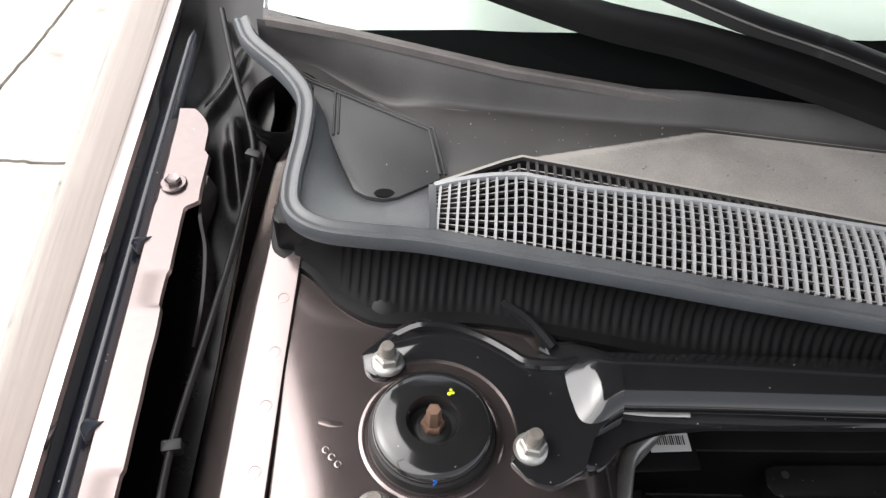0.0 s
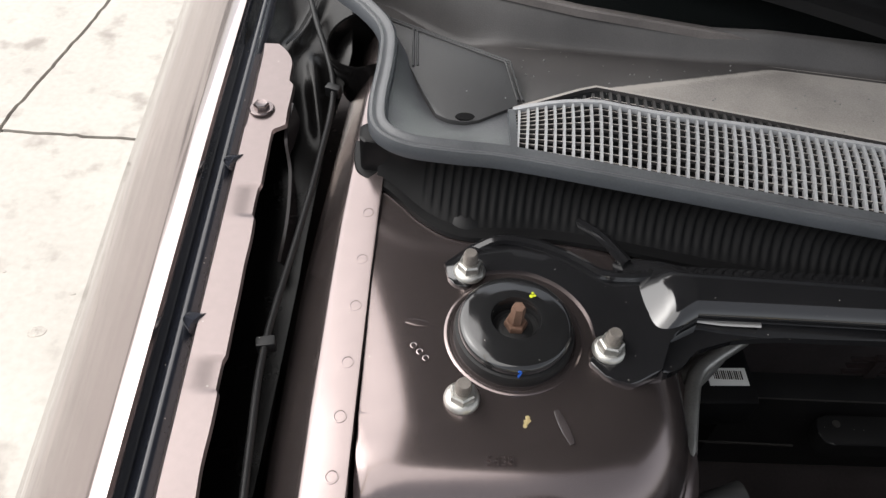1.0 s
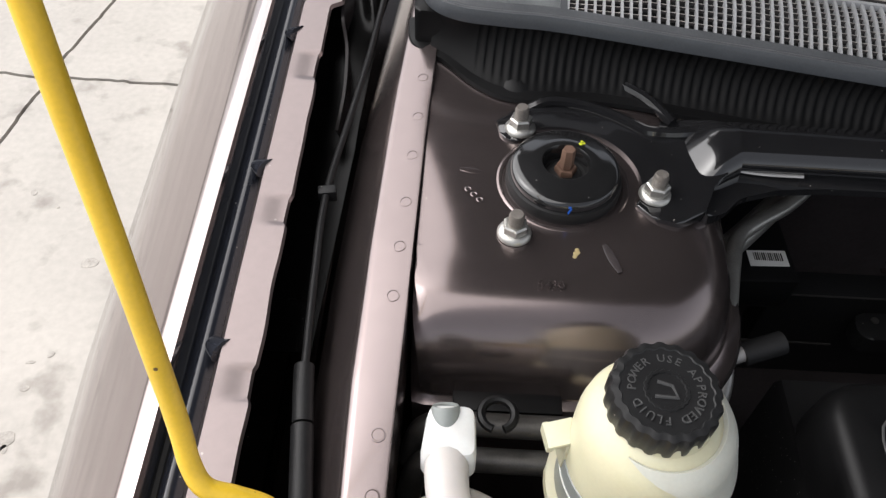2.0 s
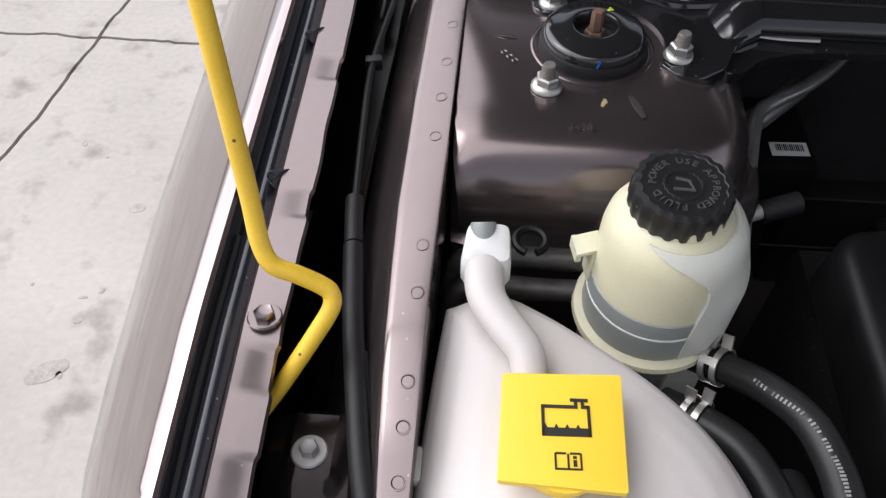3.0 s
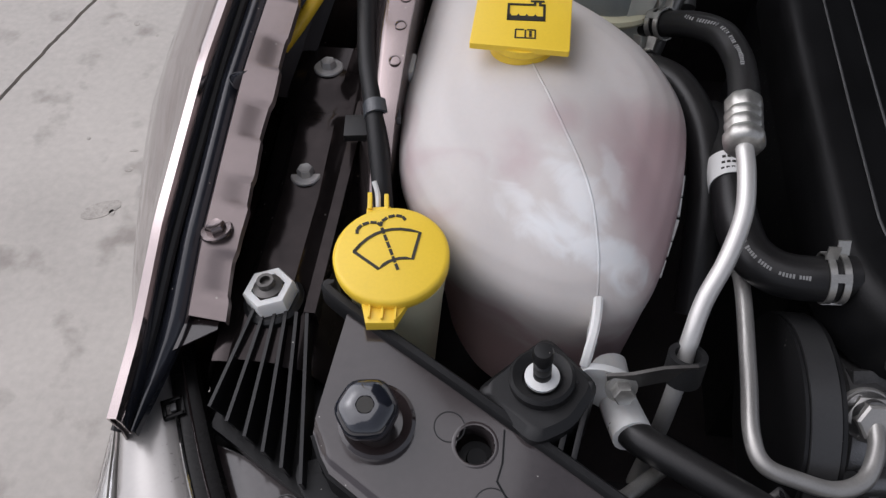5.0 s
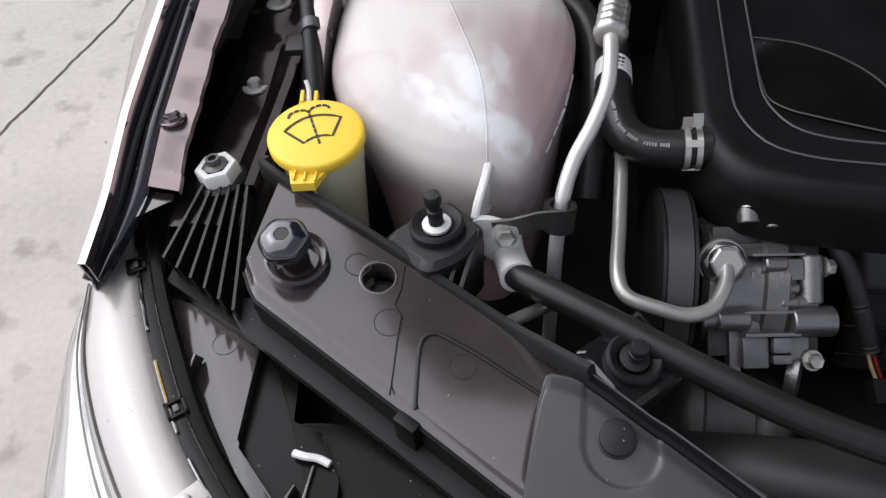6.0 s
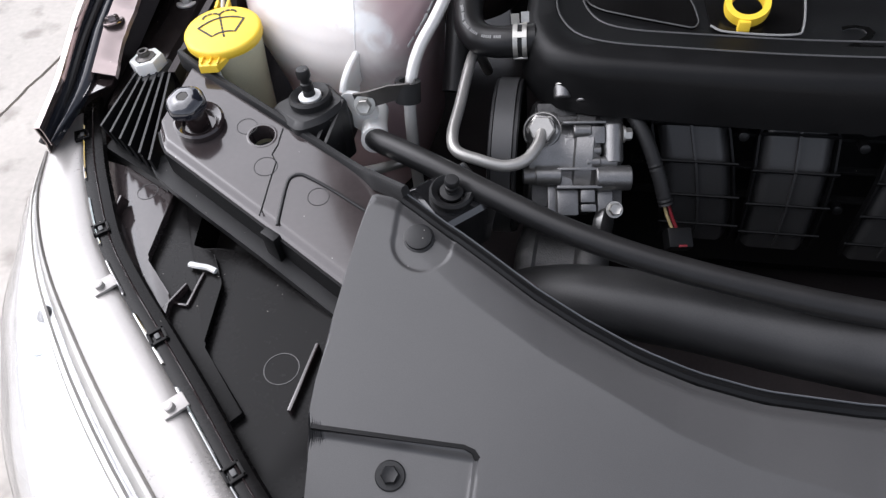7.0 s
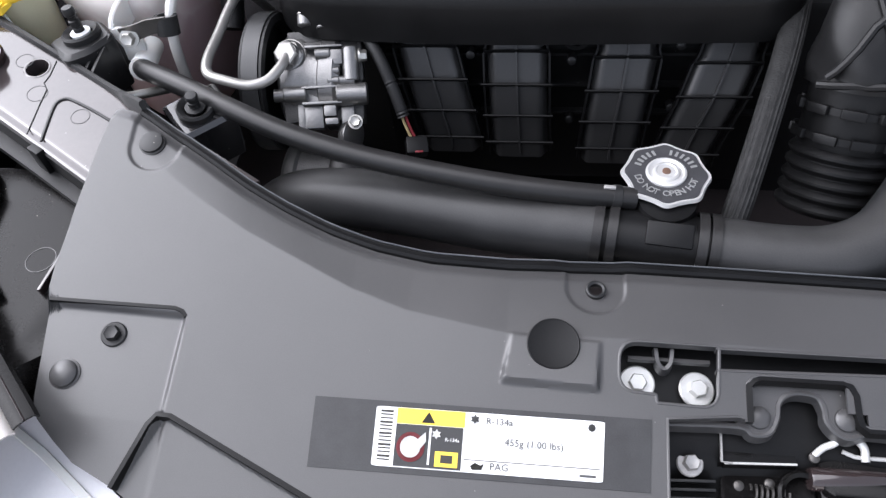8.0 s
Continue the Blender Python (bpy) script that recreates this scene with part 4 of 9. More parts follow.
def build_cowl():
    c = thing("cowl_cover", (0.2, 0.45, 0.0), "dusty grey plastic cowl cover with intake grille", "cowl cover")
    # the panel behind the grille, folded at a low ridge
    bm = bmesh.new()

    def panel(x, v):
        y0, y1 = crest_y(x) if x > 0.013 else along(x, [-0.135, -0.085, -0.06, -0.02, 0.013], [0.645, 0.600, 0.545, 0.481, 0.473]), back_y(x)
        y = y0 + (y1 - y0) * v
        ridge = along(x, [0.05, 0.077, 0.22, 0.363, 0.7, 1.2], [0.490, 0.503, 0.535, 0.514, 0.49, 0.5])
        z = 0.902 + 0.017 * step(-0.04, 0.02, x)
        fold = min(max(ridge if x > 0.05 else y0, y0), y1 - 0.004)
        z += 0.05 * (min(y, fold) - y0) - along(x, [-0.06, 0.05, 0.22], [0.14, 0.22, 0.34]) * max(0.0, y - fold)
        w = step(0.80, 1.0, v)
        left = 1 - step(0.02, 0.16, x)
        return (x, y, z + w * ((0.9295 - z) * left + 0.028 * (1 - left)))
    grid(bm, span(-0.135, 1.15, 128), span(0, 1, 40), panel, thick=0.002)
    part("panel", bm, COWL_PLASTIC, c)
    # apron in front of the grille corner, sweeping round from the lip
    bm = bmesh.new()
    hollow = [(-0.128, 0.640), (-0.094, 0.595), (-0.074, 0.556), (-0.0700, 0.500), (-0.058, 0.470), (-0.035, 0.455), (-0.010, 0.452), (0.012, 0.470)]
    rim = [(-0.137, 0.632), (-0.103, 0.592), (-0.0865, 0.555), (-0.0845, 0.500), (-0.0835, 0.443), (-0.064, 0.4285), (-0.03, 0.4230), (0.013, 0.418)]
    inner = [(-0.120, 0.645), (-0.086, 0.600), (-0.062, 0.545), (-0.050, 0.510), (-0.036, 0.487), (-0.019, 0.479), (0.0, 0.482), (0.013, 0.473)]
    rows = [[(x, y, 0.9245) for x, y in rim], [(x, y, 0.914) for x, y in hollow], [(x, y, 0.900 + 0.016 * step(-0.03, 0.01, x)) for x, y in inner]]
    rows = [spline(r, 6) for r in rows]
    vs = [[bm.verts.new(p) for p in r] for r in rows]
    for a, b in zip(vs, vs[1:]):
        for i in range(len(a) - 1):
            bm.faces.new((a[i], a[i + 1], b[i + 1], b[i]))
    bmesh.ops.subdivide_edges(bm, edges=bm.edges, cuts=1, use_grid_fill=True, smooth=0.6)
    bmesh.ops.solidify(bm, geom=list(bm.faces), thickness=0.0018)
    part("corner_apron", bm, SEAL_RUBBER, c)
    # seal along the lip
    bm = bmesh.new()
    prof = [(-0.0082, -0.004), (-0.0078, 0.0004), (-0.0058, 0.0024), (-0.0030, 0.0022), (-0.0008, 0.0006), (0.0012, 0.0006), (0.0030, 0.0016), (0.0052, 0.0012), (0.0068, -0.003), (0.0062, -0.010), (-0.0074, -0.010)]
    sweep(bm, [(p.x, p.y, p.z) for p in spline([(x, y, 0.9245) for x, y in LIP], 8)], prof)
    part("lip_seal", bm, SEAL_RUBBER, c, "bloomed grey rubber lip seal")
    # ribbed front wall
    bm = bmesh.new()
    top, low = spline([(x, y - 0.001, 0.917) for x, y in LIP[5:]], 40), spline([(x, y, 0.8735) for x, y in FOOT], 40)

    def at_curve(curve, f):
        k = f * (len(curve) - 1)
        i = min(int(k), len(curve) - 2)
        return curve[i].lerp(curve[i + 1], k - i)

    def by_x(curve, x):
        for p, q in zip(curve, curve[1:]):
            if p.x <= x <= q.x:
                return p.lerp(q, (x - p.x) / max(1e-6, q.x - p.x))
        return curve[-1].copy()
    n = 1440
    xs = span(-0.083, 1.1, n)

    def wall(k, v):
        x = xs[int(k)]
        a, b = by_x(top, x), by_x(low, x - 0.004)
        p = a.lerp(b, v)
        wave = 0.0010 * math.copysign(abs(math.cos(x * 2 * math.pi / 0.0066)) ** 0.5, math.cos(x * 2 * math.pi / 0.0066)) * step(-0.052, -0.045, x) * step(0.04, 0.12, v) * (1 - step(0.80, 0.88, v))
        bow = 0.010 * math.sin(math.pi * v)
        return (p.x, p.y + bow + wave, p.z)
    grid(bm, list(range(n + 1)), [0, 0.04, 0.12, 0.3, 0.5, 0.7, 0.80, 0.88, 1.0], wall)
    part("ribbed_wall", bm, RIB_BLACK, c)
    bm = bmesh.new()
    sweep(bm, spline([(x, y, 0.8745) for x, y in FOOT], 6), [(-0.012, 0.003), (-0.004, 0.0022), (0.004, 0.0010), (0.005, -0.002), (-0.012, -0.003)])
    part("foot_flange", bm, DEEP_BLACK, c)
    bm = bmesh.new()
    lathe(bm, [(0.0125, 0), (0.0120, 0.0025), (0.0085, 0.0048), (0.0, 0.0056)], (-0.0185, 0.4010, 0.8760), (0, -0.25, 1), 24)
    part("push_clip", bm, DEEP_BLACK, c)
    bm = bmesh.new()
    plate(bm, rounded([(-0.100, 0.468), (-0.100, 0.448), (-0.060, 0.440), (-0.056, 0.452), (-0.070, 0.466)], 0.005, 4), 0.862, 0.905, 0.003)
    part("corner_block", bm, DEEP_BLACK, c)
    # separate access lid with raised double edges
    lidp = [(-0.084, 0.600), (0.0110, 0.5315), (0.0180, 0.4790), (0.0, 0.4700), (-0.012, 0.4640), (-0.023, 0.4630), (-0.035, 0.4670), (-0.044, 0.4740), (-0.054, 0.5000), (-0.064, 0.5295), (-0.083, 0.5870)]

    def lid_z(x):
        return 0.9065 + 0.127 * (x + 0.084)
    bm = bmesh.new()
    plate(bm, lidp, lambda x, y: lid_z(x) - 0.005, lambda x, y: lid_z(x), 0.0008)
    part("access_lid", bm, COWL_DARK, c)
    for pts in ([(-0.117, 0.624), (-0.084, 0.6005), (0.0105, 0.5325), (0.0178, 0.4830)], [(-0.065, 0.5860), (-0.0630, 0.5340)]):
        for k in (0, 1):
            bm = bmesh.new()
            sweep(bm, [(x + 0.0034 * k, y + (0.0012 if y > 0.53 else 0.0) * k, lid_z(max(x, -0.084)) + 0.0004) for x, y in pts], circle(0.0011, 6))
            part("lid_rib", bm, COWL_DARK, c)
    # black disc on the lid for the shade in its finger hole
    bm = bmesh.new()
    lathe(bm, [(0.0075, 0.0), (0.0075, 0.0015)], (-0.022, 0.4680, lid_z(-0.022) - 0.0005), n=20, wave=lambda a: 1 - 0.45 * abs(math.sin(a)))
    part("finger_hole_shade", bm, RIB_BLACK, c)
    build_grille(c)
    bm = bmesh.new()
    plate(bm, [(-0.074, 0.450), (-0.02, 0.418), (1.15, 0.345), (1.15, 0.60), (-0.074, 0.63)], 0.876, 0.880)
    part("air_box", bm, DEEP_BLACK, c, "dark air box under the grille")
    return c


def build_grille(c):
    def z_at(x, v):
        return 0.9215 + 0.004 * math.sin(math.pi * min(1, v)) - 0.001 * v

    def y_at(x, v):
        return lip_y(x) + 0.011 + (crest_y(x) - lip_y(x) - 0.013) * v

    def ridge_v(x):
        return along(x, [0.012, 0.03, 0.055, 0.075, 0.12, 0.20, 0.333, 1.2], [0.99, 0.93, 0.84, 0.75, 0.74, 0.84, 0.92, 0.95])
    # bars that run from front to back
    x = 0.0145
    while x < 0.80:
        bm = bmesh.new()
        pts = []
        for v in span(0.0, ridge_v(x), 10):
            lean = 0.08 + 0.11 * step(0.04, 0.16, x)
            pts.append((x + lean * (y_at(x, v) - y_at(x, 0)), y_at(x, v), z_at(x, v)))
        sweep(bm, pts, [(-0.0009, -0.004), (0.0009, -0.004), (0.0009, 0.0006), (-0.0009, 0.0006)])
        part("grille_bar", bm, GRILLE_PLASTIC, c)
        bm = bmesh.new()
        sweep(bm, [(x + 0.10 * (y_at(x, v) - y_at(x, 0)) + 0.002, y_at(x, v), z_at(x, v) - 0.0012) for v in span(ridge_v(x), 1.0, 4)], [(-0.0010, -0.003), (0.0010, -0.003), (0.0010, 0.0), (-0.0010, 0.0)])
        part("fine_bar", bm, COWL_PLASTIC, c)
        x += 0.0065
    # thinner cross bars
    for k in range(10):
        v = 0.045 + 0.092 * k
        bm = bmesh.new()
        sweep(bm, [(xx, y_at(xx, v), z_at(xx, v) - 0.0022) for xx in span(0.013, 0.80, 50)], [(-0.0006, -0.002), (0.0006, -0.002), (0.0005, 0.0004), (-0.0005, 0.0004)])
        part("cross_bar", bm, COWL_PLASTIC, c)
    bm = bmesh.new()
    sweep(bm, [(xx, y_at(xx, ridge_v(xx)), z_at(xx, ridge_v(xx)) + 0.0008) for xx in span(0.0135, 0.80, 60)], [(-0.002, -0.003), (0.002, -0.003), (0.0017, 0.0012), (-0.0017, 0.0012)])
    part("grille_rim", bm, GRILLE_PLASTIC, c)
    bm = bmesh.new()
    sweep(bm, [(0.0128, y_at(0.0128, v), z_at(0.0128, v)) for v in span(0, 1, 6)], [(-0.0035, -0.004), (0.0015, -0.004), (0.0015, 0.001), (-0.0035, 0.001)])
    part("grille_end", bm, SEAL_RUBBER, c)
    bm = bmesh.new()
    sweep(bm, [(xx, crest_y(xx) - 0.001, 0.9212) for xx in span(0.0135, 0.80, 60)], [(-0.0012, -0.003), (0.0012, -0.003), (0.0012, 0.0006), (-0.0012, 0.0006)])
    part("crest_rim", bm, COWL_PLASTIC, c)
    rng = random.Random(8)
    bm = bmesh.new()
    for k in range(90):
        x = rng.uniform(-0.03, 0.42)
        y = crest_y(x) + rng.uniform(0.004, 0.10)
        if y < back_y(x) - 0.02:
            ridge = along(x, [0.05, 0.077, 0.22, 0.363, 0.7], [0.490, 0.503, 0.535, 0.514, 0.49])
            z = 0.919 + 0.05 * (min(y, ridge) - crest_y(x)) - along(x, [-0.06, 0.05, 0.22], [0.14, 0.22, 0.34]) * max(0.0, y - ridge)
            bmesh.ops.create_icosphere(bm, subdivisions=1, radius=rng.uniform(0.0004, 0.0009), matrix=Matrix.Translation((x, y, z + 0.0003)))
    tagged(part("grit", bm, PRINT_GREY, c, "pale specks of grit"), label="pale specks of grit on the cowl", kind="stuff")


def build_windscreen():
    w = thing("windscreen", (0.5, 0.7, 0.95), "curved green-tinted windscreen with black ceramic edge", "windscreen")

    def pane(x, v):
        y = back_y(x) + 0.75 * v
        return (x, y, 0.926 + 0.40 * v)
    bm = bmesh.new()
    grid(bm, span(-0.13, 1.45, 60), span(0.0, 1, 30), pane, thick=0.004)
    part("pane", bm, TINTED, w).visible_shadow = False
    bm = bmesh.new()

    def edge(x, v):
        top = along(x, [-0.13, -0.10, -0.055, 0.05, 0.13, 0.25, 0.40, 0.7, 1.2], FRIT)
        a = pane(x, top * v)
        return (a[0], a[1], a[2] + 0.0015)
    grid(bm, span(-0.13, 1.45, 80), span(0, 1, 6), edge, thick=0.005)
    part("ceramic_edge", bm, DARK_GLASS, w, "black ceramic edge band")
    bm = bmesh.new()
    sweep(bm, [(x, back_y(x) - 0.001, 0.9325) for x in span(-0.125, 1.2, 60)], [(-0.0070, -0.004), (0.0055, -0.004), (0.0050, 0.0022), (0.0030, 0.0034), (-0.0030, 0.0026), (-0.0066, -0.0005)])
    part("lower_seal", bm, DUSTY_TRIM, w, "dusty lower screen moulding")
    sh = thing("sun_shade", (0.5, 1.0, 1.05), "white folded sun shade behind the windscreen", "sun shade")
    bm = bmesh.new()
    grid(bm, span(-0.13, 1.45, 120), span(0.02, 1, 20), lambda x, v: (pane(x, v)[0], pane(x, v)[1] + 0.004, pane(x, v)[2] - 0.022 - 0.004 * abs(((x * 5.5) % 1) - 0.5)), thick=0.003)
    part("board", bm, SHADE, sh)
    p = thing("wiper", (0.3, 0.6, 0.95), "black windscreen wiper arm and blade at rest", "wiper")
    bm = bmesh.new()
    sweep(bm, spline([(0.020, 0.672, 0.978), (0.066, 0.649, 0.976), (0.115, 0.622, 0.975), (0.158, 0.601, 0.975), (0.209, 0.583, 0.975), (0.269, 0.554, 0.974), (0.336, 0.517, 0.972), (0.50, 0.430, 0.960)], 6),
          [(-0.023, -0.008), (0.023, -0.008), (0.021, 0.000), (0.012, 0.006), (-0.012, 0.006), (-0.021, 0.000)], scale=lambda q: 0.85 + 0.2 * q)
    part("arm", bm, RIB_BLACK, p)
    bm = bmesh.new()
    sweep(bm, spline([(0.140, 0.672, 0.990), (0.195, 0.636, 0.987), (0.227, 0.613, 0.986), (0.258, 0.591, 0.985), (0.300, 0.567, 0.984), (0.340, 0.540, 0.983), (0.60, 0.370, 0.965)], 6), [(-0.015, -0.006), (0.014, -0.006), (0.010, 0.004), (0.002, 0.007), (-0.008, 0.005)])
    part("blade", bm, DEEP_BLACK, p)
    # thin steel-grey line drawn as the highlight on the blade's edge
    bm = bmesh.new()
    sweep(bm, spline([(0.140, 0.658, 0.992), (0.193, 0.623, 0.990), (0.254, 0.578, 0.988), (0.334, 0.528, 0.986), (0.58, 0.360, 0.970)], 6), circle(0.0011, 6))
    part("edge_highlight", bm, DARK_STEEL, p)


def build_hood():
    h = thing("hood", (0.6, 0.75, 1.05), "raised car hood held open over the engine bay", "car hood")
    lean = radians(52)

    def skin(x, v):
        s = 1.12 * v
        # the corners are drawn in
        x = x + along(v, [0.0, 0.42, 0.536, 0.65, 0.75, 0.86, 1.0], [0.035, 0.035, 0.02, 0.02, 0.06, 0.14, 0.30]) * (1 - step(-0.2, 0.5, x))
        bow = 0.035 * (1 - ((x - 0.62) / 0.80) ** 2) + 0.02 * math.sin(math.pi * v)
        return (x * (1 - 0.06 * v) + 0.04 * v, 0.675 - s * math.cos(lean) + bow * math.sin(lean), 1.115 + s * math.sin(lean) + bow * math.cos(lean))
    bm = bmesh.new()
    grid(bm, span(-0.205, 1.44, 30), span(0, 1, 48), skin, thick=0.008)
    part("hood_panel", bm, PAINT, h)
    bm = bmesh.new()
    grid(bm, span(-0.198, 1.43, 30), span(0.01, 0.99, 24), lambda x, v: tuple(Vector(skin(x, v)) - Vector((0, math.sin(lean), math.cos(lean))) * 0.022), thick=0.006)
    part("inner_frame", bm, HOOD_INNER, h, "dull mauve inner frame")
    def lining(x, v):
        x = x + along(v, [0.0, 0.4, 1.0], [0.0, 0.02, 0.06]) * (1 - step(-0.1, 0.5, x))
        a = skin(x, v)
        return (a[0], a[1] - 0.040 * math.sin(lean), a[2] - 0.040 * math.cos(lean))
    for x in (-0.165, 1.36):
        bm = bmesh.new()
        sweep(bm, [(x, 0.80, 0.93), (x + 0.01, 0.765, 1.02), (x + 0.06 * (1 if x < 0 else -1), 0.655, 1.125)], [(-0.004, -0.014), (0.004, -0.014), (0.004, 0.014), (-0.004, 0.014)], up=(1, 0, 0))
        part("hinge_arm", bm, BLACK_GLOSS, h)
    bm = bmesh.new()
    grid(bm, span(-0.192, 1.34, 20), span(0.02, 0.90, 20), lining, thick=0.006)
    part("insulation_pad", bm, FELT, h, "black felt insulation pad")


def build_liner():
    """Black plastic liner over the hinge pocket, behind the fender flange."""
    l = thing("hinge_liner", (-0.16, 0.6, 0.85), "black moulded plastic liner in the hood hinge pocket", "liner")
    bm = bmesh.new()

    def shell(s, y):
        left = along(y, [0.22, 0.560, 0.600, 0.95], [-0.200, -0.205, -0.2136, -0.2136])
        right = along(y, [0.22, 0.42, 0.52, 0.60, 0.72, 0.95], [-0.160, -0.146, -0.134, -0.120, -0.128, -0.150])
        x = left + (right - left) * s
        z = along(y, [0.22, 0.40, 0.50, 0.56, 0.61, 0.70, 0.80, 0.95], [0.77, 0.800, 0.838, 0.862, 0.882, 0.899, 0.915, 0.94])
        z += 0.007 * math.sin(34 * x + 16 * y) * step(0.40, 0.55, y) - 0.012 * math.sin(math.pi * s) * step(0.56, 0.64, y)
        z += 0.006 * math.exp(-((x + 0.176 - 0.30 * (y - 0.60)) / 0.006) ** 2) * step(0.585, 0.61, y) * (1 - step(0.66, 0.70, y))
        z += 0.007 * math.exp(-((x + 0.156 + 0.20 * (y - 0.60)) / 0.007) ** 2) * step(0.50, 0.53, y) * (1 - step(0.58, 0.61, y))
        return (x, y, z)
    grid(bm, span(0, 1, 44), span(0.22, 0.95, 150), shell, thick=0.003)
    part("liner", bm, LINER_BLACK, l)
    bm = bmesh.new()
    tail = spline([(-0.1600, 0.513, 0.884), (-0.1625, 0.485, 0.872), (-0.1570, 0.460, 0.858), (-0.1560, 0.425, 0.842), (-0.160, 0.395, 0.825)], 8)
    sweep(bm, tail, [(-0.0012, -0.030), (0.0012, -0.030), (0.0012, 0.0), (-0.0012, 0.0)])
    part("flap", bm, PAINT_DARK, l)
    bm = bmesh.new()
    lathe(bm, [(0.034, -0.05), (0.034, 0.002), (0.0328, 0.0042), (0.0312, 0.003), (0.0305, -0.045), (0.0, -0.046)], (-0.108, 0.595, 0.888), (-0.2, -0.2, 1), 36)
    part("drain_cup", bm, LINER_BLACK, l)


build_liner()
build_cowl()
build_windscreen()
build_hood()


# ---------- prop rod and release cable ----------
def build_prop_rod():
    bm = bmesh.new()
    tube(bm, [(-0.1860, 0.3080, 1.560), (-0.2130, 0.2430, 1.38), (-0.2095, 0.176, 1.20), (-0.1890, 0.1110, 1.000), (-0.1820, 0.0885, 0.930), (-0.1785, 0.0770, 0.9070), (-0.1720, 0.0700, 0.8965), (-0.1590, 0.0690, 0.8900), (-0.1470, 0.0685, 0.8820), (-0.1420, 0.0665, 0.8770), (-0.1425, 0.0610, 0.8700), (-0.1530, 0.0500, 0.8550), (-0.1680, 0.0350, 0.8360), (-0.1780, 0.0260, 0.8240), (-0.190, 0.016, 0.811)], 0.0052, 16, 8)
    whole("prop_rod", bm, YELLOW_PAINT, "bent yellow steel hood prop rod, raised", "prop rod")


def build_cable():
    c = thing("release_cable", (-0.14, 0.2, 0.8), "black cable and wiring sleeve along the inner fender", "cable")
    bm = bmesh.new()
    tube(bm, [(-0.180, 0.72, 0.895), (-0.156, 0.635, 0.885), (-0.133, 0.560, 0.866), (-0.137, 0.48, 0.853), (-0.144, 0.400, 0.850), (-0.153, 0.305, 0.848), (-0.151, 0.235, 0.846), (-0.147, 0.165, 0.842)], 0.0026, 10)
    part("cable", bm, RUBBER, c)
    bm = bmesh.new()
    tube(bm, [(-0.1475, 0.168, 0.8425), (-0.1455, 0.15, 0.8415), (-0.143, 0.132, 0.840)], 0.0062, 14)
    part("end_sleeve", bm, RUBBER, c)
    bm = bmesh.new()
    tube(bm, [(-0.143, 0.130, 0.840), (-0.136, 0.080, 0.838), (-0.127, 0.030, 0.834), (-0.118, -0.015, 0.830), (-0.108, -0.050, 0.825), (-0.099, -0.085, 0.812), (-0.0925, -0.113, 0.795), (-0.088, -0.14, 0.765), (-0.085, -0.16, 0.72)], 0.0066, 14)
    part("sleeve", bm, RUBBER, c)
    bm = bmesh.new()
    tube(bm, [(-0.128, 0.055, 0.835), (-0.119, 0.01, 0.829), (-0.111, -0.035, 0.825), (-0.104, -0.06, 0.818)], 0.0045, 12)
    part("second_sleeve", bm, RUBBER, c)
    for at, tilt in (((-0.1525, 0.306, 0.8465), 100), ((-0.1325, 0.556, 0.864), 70)):
        bm = bmesh.new()
        block(bm, at, (0.013, 0.008, 0.010), (0, 0, tilt - 90), 0.0015)
        part("clip", bm, BLACK_PLASTIC, c)
    bm = bmesh.new()
    ringed(bm, [(0.0066, -0.005), (0.0085, -0.005), (0.0085, 0.005), (0.0066, 0.005)], (-0.1055, -0.0545, 0.8235), (0.26, -0.93, -0.20), 18)
    block(bm, (-0.095, -0.055, 0.8195), (0.011, 0.010, 0.006), (0, 0, 14), 0.001)
    part("strap", bm, SEAL_RUBBER, c, "grey rubber strap")
    return c


build_prop_rod()
build_cable()


